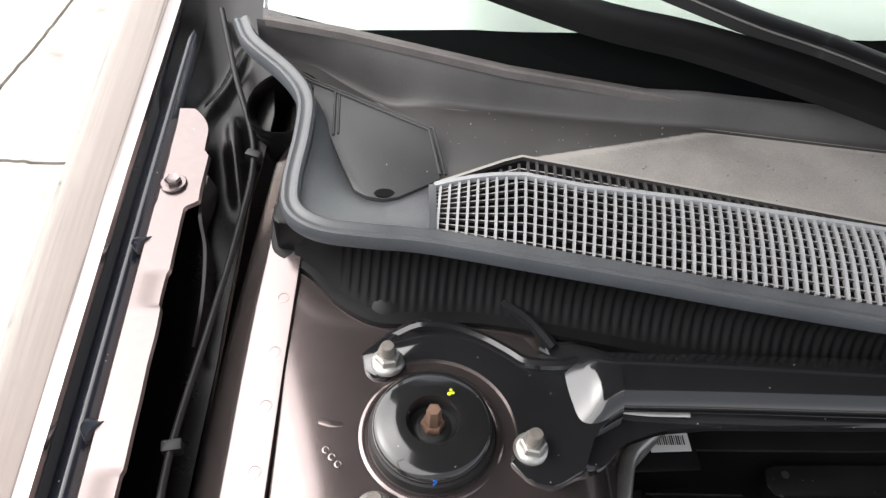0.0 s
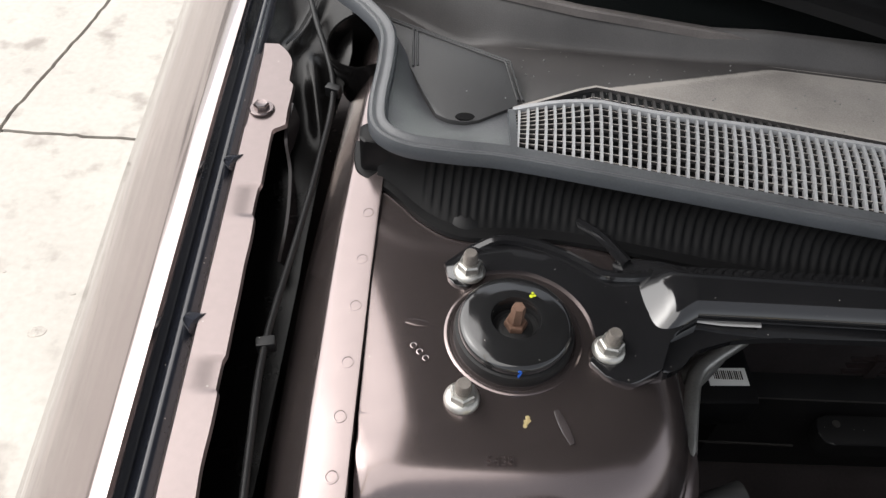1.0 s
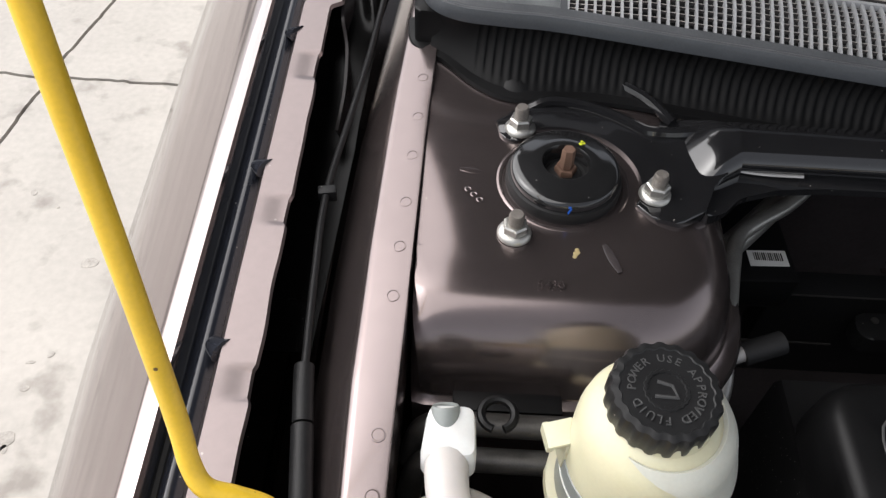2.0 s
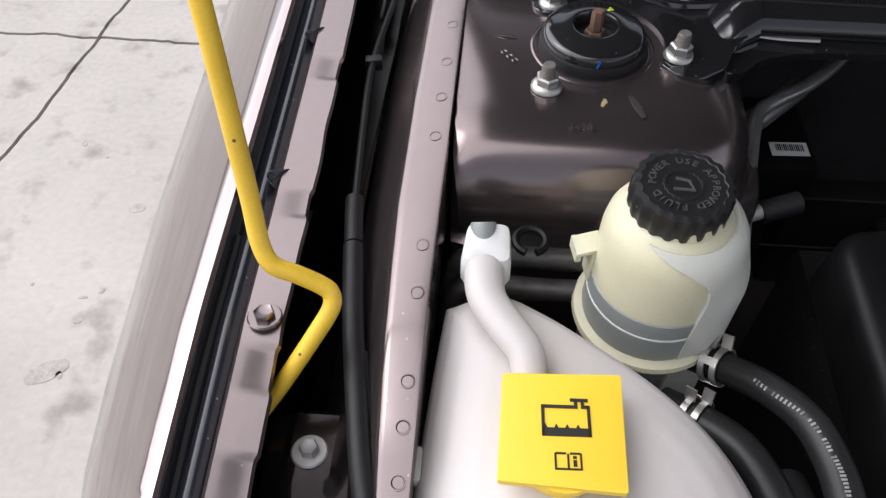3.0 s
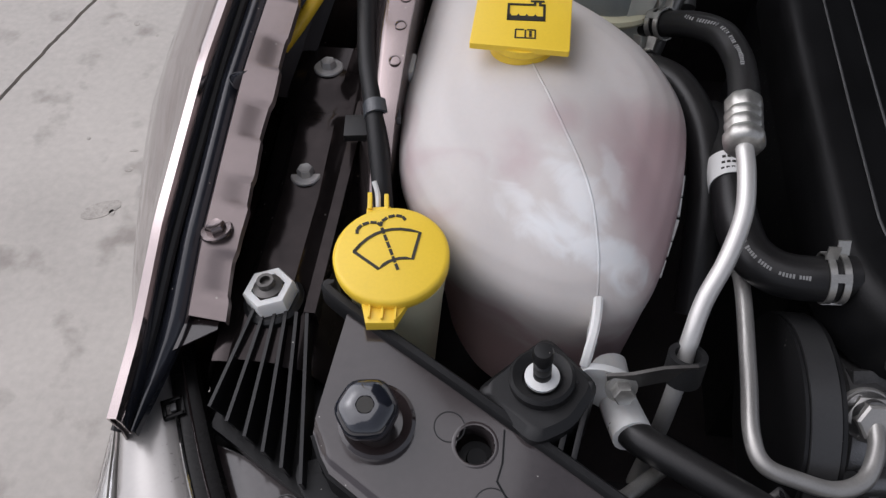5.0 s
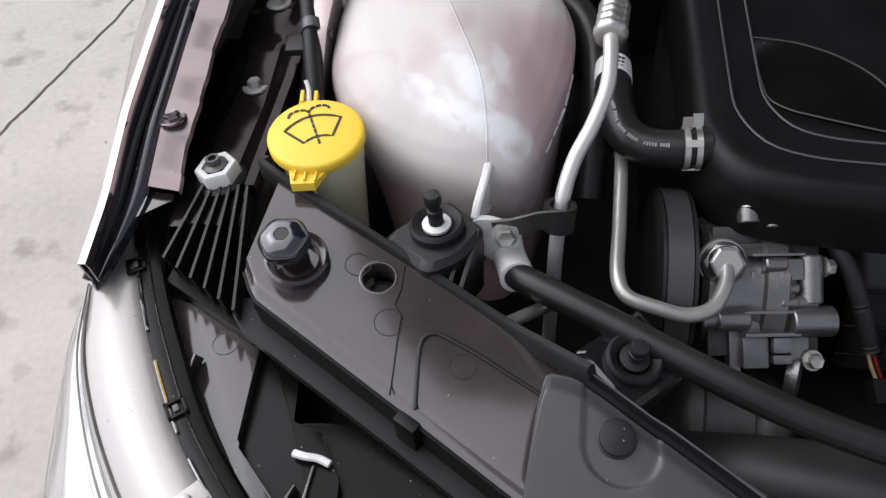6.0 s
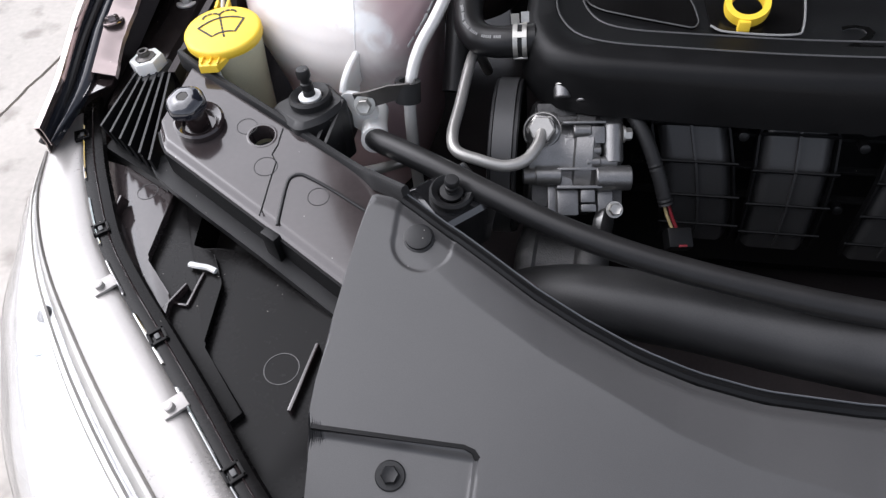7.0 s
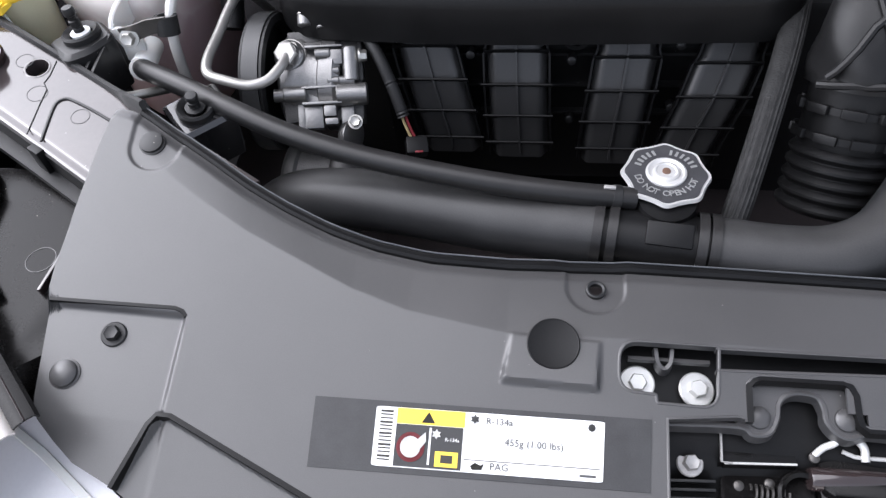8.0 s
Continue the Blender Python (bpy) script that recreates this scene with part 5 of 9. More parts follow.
# ---------- coolant tank ----------
def build_tank():
    t = thing("coolant_tank", (0.0, -0.03, 0.65), "milky white plastic coolant tank half full of pink coolant", "coolant tank")
    wide = [(-0.0815, 0.092), (-0.0860, 0.05), (-0.0900, 0.0), (-0.0915, -0.040), (-0.084, -0.092), (-0.052, -0.138), (-0.010, -0.162), (0.024, -0.173), (0.060, -0.170), (0.079, -0.148), (0.0925, -0.10), (0.0985, -0.055), (0.0965, -0.020), (0.077, 0.018), (0.047, 0.048), (0.012, 0.072), (-0.024, 0.093), (-0.052, 0.103)]
    shape = resample([(p.x, p.y) for p in spline([(x, y, 0) for x, y in wide + wide[:1]], 8)[:-1]], 140)
    cx, cy = 0.005, -0.03

    def ridge(x, y):
        """A low fold that runs down the top along the moulding seam."""
        off = x - along(y, [-0.172, -0.145, -0.112, -0.068, -0.020, 0.012], [0.044, 0.0405, 0.032, 0.012, -0.008, -0.020])
        return 0.0060 * max(0.0, 1 - math.sqrt(off * off + 0.000009) / 0.050) * step(0.035, -0.06, y)

    def ring(k, z, dx, fall, kx, crease):
        out = []
        for x, y in shape:
            px, py = cx + (x - cx) * k * kx + dx, cy + (y - cy) * k
            out.append((px, py, z + fall * (py + 0.03) + crease * ridge(px, py)))
        return out
    levels = [(0.60, 0.600, 0.008, 0.0, 0.86, 0), (0.80, 0.605, 0.008, 0.0, 0.86, 0), (0.88, 0.625, 0.008, 0.0, 0.87, 0), (0.92, 0.68, 0.008, 0.05, 0.89, 0), (0.955, 0.735, 0.006, 0.10, 0.925, 0), (0.982, 0.775, 0.002, 0.14, 0.975, 0), (1.0, 0.795, 0.0, 0.16, 1.0, 0),
              (1.0, 0.805, 0.0, 0.17, 1.0, 0), (0.992, 0.8110, 0.0, 0.17, 1.0, 0.1), (0.972, 0.8155, 0.0, 0.17, 1.0, 0.4), (0.92, 0.8220, 0.0, 0.16, 1.0, 0.9), (0.82, 0.8290, 0.0, 0.14, 1.0, 1), (0.68, 0.8355, 0.0, 0.12, 1.0, 1), (0.50, 0.8395, 0.0, 0.10, 1.0, 1), (0.30, 0.8418, 0.0, 0.08, 1.0, 1), (0.12, 0.8425, 0.0, 0.06, 1.0, 1)]
    rings = []
    for i, (p, q) in enumerate(zip(levels, levels[1:])):
        for f in span(0, 1, 4)[:-1] if i > 8 else (0,):
            rings.append(ring(*[u + (v - u) * f for u, v in zip(p, q)]))
    rings.append(ring(*levels[-1]))
    bm = bmesh.new()
    loft(bm, rings)
    body = part("tank", bm, TANK, t)
    # moulding seam over the top
    bpy.context.view_layer.update()
    seam = []
    for p in spline([(-0.020, 0.012, 0), (-0.008, -0.020, 0), (0.012, -0.068, 0), (0.032, -0.112, 0), (0.0405, -0.145, 0), (0.0440, -0.172, 0)], 8):
        hit, place, normal, face = body.ray_cast((p.x, p.y, 1.0), (0, 0, -1))
        if hit:
            seam.append(place - normal * 0.0009)
    bm = bmesh.new()
    sweep(bm, seam, circle(0.0013, 8))
    part("moulding_seam", bm, TANK, t)
    # trimmed flash along the parting edge on the flank
    for y0, y1 in ((-0.066, -0.081), (-0.083, -0.096), (-0.099, -0.113), (-0.115, -0.124), (-0.128, -0.139)):
        bm = bmesh.new()
        sweep(bm, [(along(y, [-0.148, -0.10, -0.055], [0.0790, 0.0925, 0.0985]) + 0.0006, y, 0.803 + 0.17 * (y + 0.03)) for y in span(y0, y1, 4)], [(-0.0014, -0.0012), (0.0014, -0.0012), (0.0014, 0.0012), (-0.0014, 0.0012)])
        part("mould_flash", bm, WHITE_PLASTIC, t)
    # vent spout at the rear corner
    bm = bmesh.new()
    sweep(bm, spline([(-0.058, 0.112, 0.850), (-0.059, 0.100, 0.857), (-0.056, 0.082, 0.8575), (-0.045, 0.065, 0.8575), (-0.034, 0.050, 0.856), (-0.031, 0.034, 0.850), (-0.031, 0.020, 0.842)], 6), circle(0.0118, 16, 0.85), scale=lambda q: 1.05 - 0.25 * q)
    part("spout", bm, TANK, t)
    bm = bmesh.new()
    loft(bm, [[(-0.0585 + dx * k, 0.1165 + dy * k + 0.002 * j, z) for dx, dy in resample(rounded([(-0.0155, -0.016), (0.0155, -0.016), (0.0145, 0.015), (-0.0125, 0.015)], 0.006, 5), 40)] for j, (k, z) in enumerate(((0.80, 0.838), (1.0, 0.846), (1.0, 0.857), (0.92, 0.8615), (0.70, 0.863)))])
    part("spout_head", bm, WHITE_PLASTIC, t)
    bm = bmesh.new()
    ringed(bm, [(0.0052, -0.004), (0.0080, -0.004), (0.0080, 0.009), (0.0072, 0.0102), (0.0052, 0.0098)], (-0.0605, 0.128, 0.857), (-0.06, 0.72, 0.62), 26)
    nozzle = part("nozzle", bm, FLUID_BAND, t, "translucent open nozzle")
    # black plug that draws the shade inside the nozzle
    bm = bmesh.new()
    lathe(bm, [(0.0051, 0.0), (0.0051, 0.006)], (-0.0605, 0.128, 0.857), (-0.06, 0.72, 0.62), 20)
    part("bore_shade", bm, BLACK_PLASTIC, nozzle)
    # mounting ear in front and outlet
    bm = bmesh.new()
    sweep(bm, spline([(0.0440, -0.158, 0.7960), (0.0440, -0.172, 0.7975), (0.0425, -0.187, 0.7970), (0.0400, -0.199, 0.7910), (0.0385, -0.205, 0.7830)], 6), [(-0.0028, -0.026), (0.0028, -0.026), (0.0028, 0.0), (0.0014, 0.0012), (-0.0014, 0.0012), (-0.0028, 0.0)])
    part("ear_rib", bm, WHITE_PLASTIC, t)
    bm = bmesh.new()
    ear = rounded([(0.0372, 0.783), (0.0365, 0.764), (0.0430, 0.752), (0.0560, 0.7425), (0.0635, 0.752), (0.0690, 0.764), (0.0670, 0.776), (0.0580, 0.782), (0.0470, 0.785)], 0.005, 4)
    a0 = [bm.verts.new((x, -0.2085 + 0.10 * (z - 0.77), z)) for x, z in ear]
    a1 = [bm.verts.new((x, -0.2045 + 0.10 * (z - 0.77), z)) for x, z in ear]
    bm.faces.new(a0)
    bm.faces.new(a1[::-1])
    for i in range(len(ear)):
        bm.faces.new((a0[i], a0[i - 1], a1[i - 1], a1[i]))
    part("ear", bm, WHITE_PLASTIC, t)
    bm = bmesh.new()
    tube(bm, [(0.058, -0.180, 0.745), (0.062, -0.205, 0.748), (0.070, -0.232, 0.756)], 0.0105, 16, scale=lambda q: 1.0 + 0.15 * q)
    part("outlet", bm, WHITE_PLASTIC, t)
    # strap on the flank
    bm = bmesh.new()
    block(bm, (-0.093, -0.004, 0.818), (0.010, 0.020, 0.012), (0, 10, 0), 0.002)
    part("locating_lug", bm, WHITE_PLASTIC, t)
    # square cap
    quad = [(-0.0465, 0.0330), (0.0160, 0.0360), (0.0160, -0.0275), (-0.0475, -0.0255)]

    def face(x, y):
        return 0.8610 + 0.03 * y
    bm = bmesh.new()
    plate(bm, rounded(quad, 0.0018, 3), lambda x, y: face(x, y) - 0.0042, face, 0.0007)
    cap = part("cap", bm, YELLOW, t, "square yellow coolant cap with black symbols")
    bm = bmesh.new()
    lathe(bm, [(0.0205, 0.836), (0.0215, 0.842), (0.0215, 0.850), (0.0235, 0.8525), (0.0235, 0.8575)], (-0.0145, -0.0050, 0.0), n=36)
    part("skirt", bm, YELLOW, cap)
    m = pose(-0.0135, 0.0080, 0.8613, 2, 0, 2)

    def ink(polys, name, label):
        b = bmesh.new()
        for poly in polys:
            vs = [b.verts.new(m @ Vector((x, y, z))) for z in (0, 0.0004) for x, y in poly]
            k = len(poly)
            b.faces.new(vs[k:])
            for i in range(k):
                b.faces.new((vs[i], vs[(i + 1) % k], vs[k + (i + 1) % k], vs[k + i]))
        part(name, b, BLACK_INK, cap, label)

    def bar(x0, y0, x1, y1):
        return [(x0, y0), (x1, y0), (x1, y1), (x0, y1)]
    w, h = 0.0125, 0.0085
    tankp = [bar(-w, -h, -w + 0.0016, h), bar(w - 0.0016, -h, w, h), bar(-w, h - 0.0018, 0.0045, h), bar(0.0095, h - 0.0018, w, h), bar(-w, -h, w, -h + 0.0045),
             bar(0.0045, h - 0.0018, 0.0062, h + 0.0028), bar(0.0080, h - 0.0018, 0.0097, h + 0.0028), bar(0.0025, h + 0.0020, 0.0117, h + 0.0038)]
    for k in range(4):
        x0 = -w + 0.0016 + k * 0.0055
        tankp.append([(x0 - 0.0008, -h + 0.0044), (x0 + 0.0014, -h + 0.0044), (x0 + 0.0003, -h + 0.0066)])
    ink(tankp, "tank_symbol", "black tank level symbol")
    b0 = -0.0215
    book = [bar(-0.0068, b0 - 0.0036, -0.0058, b0 + 0.0042), bar(0.0058, b0 - 0.0036, 0.0068, b0 + 0.0042), bar(-0.0005, b0 - 0.0040, 0.0005, b0 + 0.0038), bar(-0.0068, b0 - 0.0044, 0.0068, b0 - 0.0034),
            bar(-0.0062, b0 + 0.0036, -0.0010, b0 + 0.0046), bar(0.0010, b0 + 0.0036, 0.0062, b0 + 0.0046), bar(0.0024, b0 - 0.0026, 0.0042, b0 + 0.0008), bar(0.0024, b0 + 0.0014, 0.0042, b0 + 0.0028)]
    ink(book, "book_symbol", "black open book symbol")


# ---------- power steering reservoir ----------
def build_reservoir():
    r = thing("fluid_reservoir", (0.047, 0.118, 0.70), "cream power steering fluid reservoir in a pale bracket", "fluid reservoir")
    at, ax = (0.0465, 0.117, 0.0), (0.0, 0.0, 1.0)
    bm = bmesh.new()
    lathe(bm, [(0.0405, 0.848), (0.0404, 0.872), (0.0400, 0.884), (0.0385, 0.8925), (0.0352, 0.8990), (0.0300, 0.9030), (0.0250, 0.9055), (0.0240, 0.9120)], at, ax, 44)
    part("upper_body", bm, CREAM, r)
    bm = bmesh.new()
    lathe(bm, [(0.0415, 0.812), (0.0420, 0.815), (0.0412, 0.8485), (0.0395, 0.8492)], at, ax, 44)
    part("fluid_band", bm, FLUID_BAND, r, "smoky band of dark fluid behind plastic")
    bm = bmesh.new()
    ringed(bm, [(0.0405, 0.8345), (0.0420, 0.8340), (0.0422, 0.8353), (0.0408, 0.8362)], at, ax, 44)
    part("level_line", bm, CREAM_PALE, r)
    bm = bmesh.new()
    lathe(bm, [(0.0415, 0.803), (0.0465, 0.8045), (0.0478, 0.8075), (0.0468, 0.8110), (0.0418, 0.8130)], at, ax, 44)
    part("rim", bm, CREAM, r)
    bm = bmesh.new()
    lathe(bm, [(0.028, 0.730), (0.036, 0.740), (0.0395, 0.765), (0.0405, 0.804)], at, ax, 40)
    part("lower_body", bm, FLUID_BAND, r)
    bm = bmesh.new()

    def wrap(a, z):
        rr = 0.0425 + 0.0065 * step(0.89, 0.86, z) * step(radians(-66), radians(-30), a)
        if z > 0.884:
            rr = along(z, [0.884, 0.8925, 0.899, 0.9045], [0.0425, 0.0408, 0.0374, 0.0320])
        return (at[0] + rr * math.cos(a), at[1] + rr * math.sin(a), z)
    def arm(u, z):
        low = along(z, [0.74, 0.80, 0.868, 0.880, 0.888, 0.895, 0.900, 0.9045], [-76, -72, -64, -66, -72, -84, -102, -128])
        high = along(z, [0.74, 0.79, 0.82, 0.86, 0.875, 0.9045], [-36, -36, -14, 4, 32, 40])
        return wrap(radians(low + (high - low) * u), z)
    grid(bm, span(0, 1, 28), span(0.740, 0.9045, 60), arm, keep=lambda u, z: not (0.808 < z < 0.828 and 0.45 < u < 0.62), thick=0.003)
    part("bracket_arm", bm, CREAM_PALE, r)
    bm = bmesh.new()
    block(bm, (0.0015, 0.121, 0.866), (0.017, 0.015, 0.0035), (0, -10, 12), 0.0012)
    block(bm, (0.005, 0.121, 0.852), (0.004, 0.014, 0.030), (0, 0, 12), 0.0012)
    block(bm, (-0.005, 0.121, 0.861), (0.004, 0.014, 0.010), (0, 0, 12), 0.0012)
    part("mounting_hook", bm, CREAM, r)
    bm = bmesh.new()
    sweep(bm, [(-0.030 + 0.010 * math.cos(a), 0.146 + 0.010 * math.sin(a), 0.835) for a in span(-1.2, 4.4, 20)], circle(0.0028, 8))
    block(bm, (-0.022, 0.172, 0.806), (0.07, 0.02, 0.004), (0, 0, 0), 0.001)
    part("support", bm, DEEP_BLACK, r, "black steel support with a looped end")
    at2 = (0.0445, 0.1195, 0.9075)
    bm = bmesh.new()
    lathe(bm, [(0.0262, -0.003), (0.0272, 0.000), (0.0272, 0.0125), (0.0262, 0.0148), (0.0228, 0.0156), (0.0222, 0.0150), (0.0112, 0.0150), (0.0108, 0.0156), (0.0094, 0.0156), (0.0090, 0.0148), (0.0, 0.0148)], at2, (0, -0.03, 1), 200,
          wave=lambda a: 1 + 0.022 * math.copysign(abs(math.cos(20 * a)) ** 0.5, math.cos(20 * a)))
    cap = part("cap", bm, BLACK_PLASTIC, r, "black ribbed screw cap with raised lettering")
    m = Matrix.Translation(Vector(at2) + Vector((0, 0, 0.0152)))
    part("cap_lettering", ring_lettering("POWER USE APPROVED FLUID ", 0.0060, 0.0005, m, 0.0167, 186, -174), MARK_GREY, cap, "raised grey lettering")
    bm = bmesh.new()
    sweep(bm, [(at2[0] - 0.006, at2[1] - 0.004, 0.9226), (at2[0] + 0.005, at2[1] - 0.0045, 0.9226), (at2[0] + 0.003, at2[1] + 0.002, 0.9226), (at2[0] - 0.004, at2[1] + 0.004, 0.9226)], circle(0.0010, 6))
    part("cap_symbol", bm, MARK_GREY, cap)
    # two return hoses with spring clamps
    h = thing("steering_hose", (0.1, 0.05, 0.8), "black braided rubber steering hose with printed white writing", "hose", "steering hoses")
    bm = bmesh.new()
    tube(bm, [(0.070, 0.094, 0.795), (0.090, 0.075, 0.810), (0.106, 0.054, 0.826), (0.1195, 0.029, 0.838), (0.1265, 0.003, 0.8405), (0.1270, -0.022, 0.8425), (0.1250, -0.046, 0.844)], 0.0096, 18)
    part("hose", bm, HOSE_RUBBER, h)
    add_hose_marks(h, [(0.105, 0.056, 0.825), (0.1195, 0.029, 0.838), (0.1265, 0.003, 0.8405), (0.1270, -0.022, 0.8425)], 0.0096, 44)
    add_clamp(h, (0.0865, 0.0785, 0.8075), (0.70, -0.62, 0.45), 0.0112)
    h2 = thing("steering_hose", (0.08, 0.02, 0.8), "black rubber steering hose curving down beside the tank", "hose", "steering hoses")
    bm = bmesh.new()
    tube(bm, [(0.056, 0.062, 0.782), (0.078, 0.046, 0.790), (0.098, 0.026, 0.795), (0.112, -0.005, 0.792), (0.117, -0.040, 0.785), (0.118, -0.075, 0.765), (0.118, -0.12, 0.72)], 0.0125, 18)
    part("hose", bm, HOSE_RUBBER, h2)
    add_clamp(h2, (0.073, 0.050, 0.7885), (0.75, -0.6, 0.25), 0.0138)


def add_hose_marks(parent, pts, r, count):
    """Small printed bars along the upper side of a hose."""
    path = spline(pts, 12)
    bm = bmesh.new()
    rng = random.Random(len(pts) * 7 + count)
    for k in range(count):
        if k % 6 == 5:
            continue
        i = int((k + 0.3) / count * (len(path) - 2))
        d = (path[i + 1] - path[i]).normalized()
        out = Vector((-0.13, -0.40, 0.52))
        out = (out - d * out.dot(d)).normalized()
        c = path[i] + out * (r + 0.0002)
        w, l = 0.0010 + 0.0004 * rng.random(), 0.0006
        a = out.cross(d).normalized()
        vs = [bm.verts.new(c + a * sx * w + d * sy * l + out * sz) for sz in (-0.0012, 0.0002) for sx, sy in ((-1, -1), (1, -1), (1, 1), (-1, 1))]
        bm.faces.new(vs[4:])
        for q in range(4):
            bm.faces.new((vs[q], vs[(q + 1) % 4], vs[4 + (q + 1) % 4], vs[4 + q]))
    tagged(part("printing", bm, PRINT_GREY, parent, "pale printed bars"), label="pale printed bars along the hose", kind="stuff")


def add_clamp(parent, at, axis, r):
    """A spring clamp: two bands, bridges between them and a pair of ears."""
    bm = bmesh.new()
    ringed(bm, [(r, -0.006), (r + 0.0011, -0.006), (r + 0.0011, -0.002), (r, -0.002)], at, axis, 28)
    clamp = part("spring_clamp", bm, ZINC, parent, "zinc spring clamp")
    bm = bmesh.new()
    ringed(bm, [(r, 0.002), (r + 0.0011, 0.002), (r + 0.0011, 0.006), (r, 0.006)], at, axis, 28)
    part("band", bm, ZINC, clamp)
    m = Matrix.Translation(at) @ turned(axis)
    for a in (0.4, 2.2, 3.9):
        bm = bmesh.new()
        bmesh.ops.create_cube(bm, size=1.0, matrix=m @ pose(0, 0, 0, 0, 0, math.degrees(a)) @ Matrix.Translation((r + 0.0006, 0, 0)) @ Matrix.Diagonal((0.0012, 0.005, 0.012, 1)))
        part("bridge", bm, ZINC, clamp)
    for a, dz in ((1.0, 0.004), (1.35, -0.004)):
        bm = bmesh.new()
        bmesh.ops.create_cube(bm, size=1.0, matrix=m @ pose(0, 0, 0, 0, 0, math.degrees(a)) @ Matrix.Translation((r + 0.005, 0, dz)) @ Matrix.Diagonal((0.009, 0.0014, 0.007, 1)))
        part("ear", bm, ZINC, clamp)


build_tank()
build_reservoir()


# ---------- washer filler ----------
def build_washer():
    w = thing("washer_filler", (-0.078, -0.16, 0.65), "milky washer fluid filler neck with yellow lid", "washer filler")
    at = (-0.0785, -0.1590)
    bm = bmesh.new()
    lathe(bm, [(0.024, 0.60), (0.0265, 0.70), (0.0285, 0.77), (0.0300, 0.800), (0.0310, 0.806)], (at[0], at[1], 0), (0.06, -0.03, 1), 36)
    bmesh.ops.translate(bm, vec=(-0.045, 0.022, 0), verts=bm.verts)
    part("neck", bm, CREAM, w)
    ax = Vector((0.02, -0.03, 1)).normalized()
    base = Vector((at[0], at[1], 0.8035))
    bm = bmesh.new()
    lathe(bm, [(0.0335, -0.0015), (0.0345, 0.0), (0.0345, 0.0060), (0.0335, 0.0074), (0.0315, 0.0080), (0.0, 0.0082)], base, ax, 48)
    lid = part("lid", bm, YELLOW, w, "round yellow washer lid with black windscreen symbol")
    bm = bmesh.new()
    made = [(-0.0125, -0.0315), (0.0155, -0.0275), (0.0085, -0.0430), (-0.0075, -0.0450)]
    plate(bm, [(at[0] + x, at[1] + y) for x, y in made], lambda x, y: base.z - 0.007 + 0.25 * (y - at[1] + 0.045), lambda x, y: base.z + 0.0005, 0.0008)
    for dx in (-0.0075, 0.0, 0.0075):
        block(bm, (at[0] + 0.001 + dx, at[1] - 0.0375, base.z + 0.0012), (0.0012, 0.009, 0.003), (0, 0, 6))
    part("pull_tab", bm, YELLOW, lid)
    bm = bmesh.new()
    for dx in (-0.0055, 0.0050):
        block(bm, (at[0] - 0.0145 + dx, at[1] + 0.0385, base.z + 0.0045), (0.0028, 0.013, 0.006), (0, 0, 10), 0.0006)
    block(bm, (at[0] - 0.0135, at[1] + 0.0325, base.z + 0.003), (0.015, 0.006, 0.005), (0, 0, 10), 0.0008)
    part("hinge", bm, YELLOW, lid)
    bm = bmesh.new()
    tube(bm, [(at[0] - 0.0145, at[1] + 0.036, base.z + 0.004), (at[0] - 0.0160, at[1] + 0.044, base.z + 0.008), (at[0] - 0.019, at[1] + 0.050, base.z + 0.012)], 0.0017, 8)
    part("tether_end", bm, WHITE_PLASTIC, lid, "white nylon tether end")
    bm = bmesh.new()
    tube(bm, [(at[0] + 0.002, at[1] - 0.034, 0.792), (at[0] + 0.006, at[1] - 0.034, 0.77), (at[0] + 0.016, at[1] - 0.034, 0.735)], 0.0016, 8)
    part("tether", bm, WHITE_PLASTIC, lid, "white nylon tether")
    m3 = Matrix.Translation(base) @ Vector((0, 0, 1)).rotation_difference(ax).to_matrix().to_4x4() @ pose(-0.0035, 0.007, 0.0083, 0, 0, 27)

    def stroke(bm, pts, w):
        for (x0, y0), (x1, y1) in zip(pts, pts[1:]):
            d = Vector((x1 - x0, y1 - y0))
            nrm = Vector((-d.y, d.x)).normalized() * w / 2
            e = d.normalized() * w * 0.3
            q = [(x0 + nrm.x - e.x, y0 + nrm.y - e.y), (x1 + nrm.x + e.x, y1 + nrm.y + e.y), (x1 - nrm.x + e.x, y1 - nrm.y + e.y), (x0 - nrm.x - e.x, y0 - nrm.y - e.y)]
            vs = [bm.verts.new(m3 @ Vector((x, y, z))) for z in (-0.0004, 0.0003) for x, y in q]
            bm.faces.new(vs[4:][::-1])
            for i in range(4):
                bm.faces.new((vs[i], vs[(i + 1) % 4], vs[4 + (i + 1) % 4], vs[4 + i]))
    bm = bmesh.new()
    top = [(0.0205 * k, 0.0085 * (1 - k * k)) for k in span(-1, 1, 8)]
    low = [(0.0103 * k, -0.0165 + 0.0032 * (1 - k * k)) for k in span(-1, 1, 6)]
    loop = top + low[::-1] + top[:2]
    sweep(bm, [m3 @ Vector((x, y, 0)) for x, y in loop], [(-0.0009, -0.0004), (0.0009, -0.0004), (0.0009, 0.0003), (-0.0009, 0.0003)], up=tuple(ax))
    part("washer_symbol", bm, BLACK_INK, lid, "black windscreen washer symbol")
    for k in range(6):
        bm = bmesh.new()
        stroke(bm, [(0, 0.0105 - 0.0055 * k), (0, 0.0072 - 0.0055 * k)], 0.0018)
        part("symbol_dash", bm, BLACK_INK, lid)
    for side in (-1, 1):
        for a in (8, 46, 84, 122, 158):
            bm = bmesh.new()
            stroke(bm, [(side * (0.0075 - 0.0075 * math.cos(radians(b))), 0.0125 + 0.0050 * math.sin(radians(b))) for b in (a, a + 22)], 0.0018)
            part("symbol_dash", bm, BLACK_INK, lid)


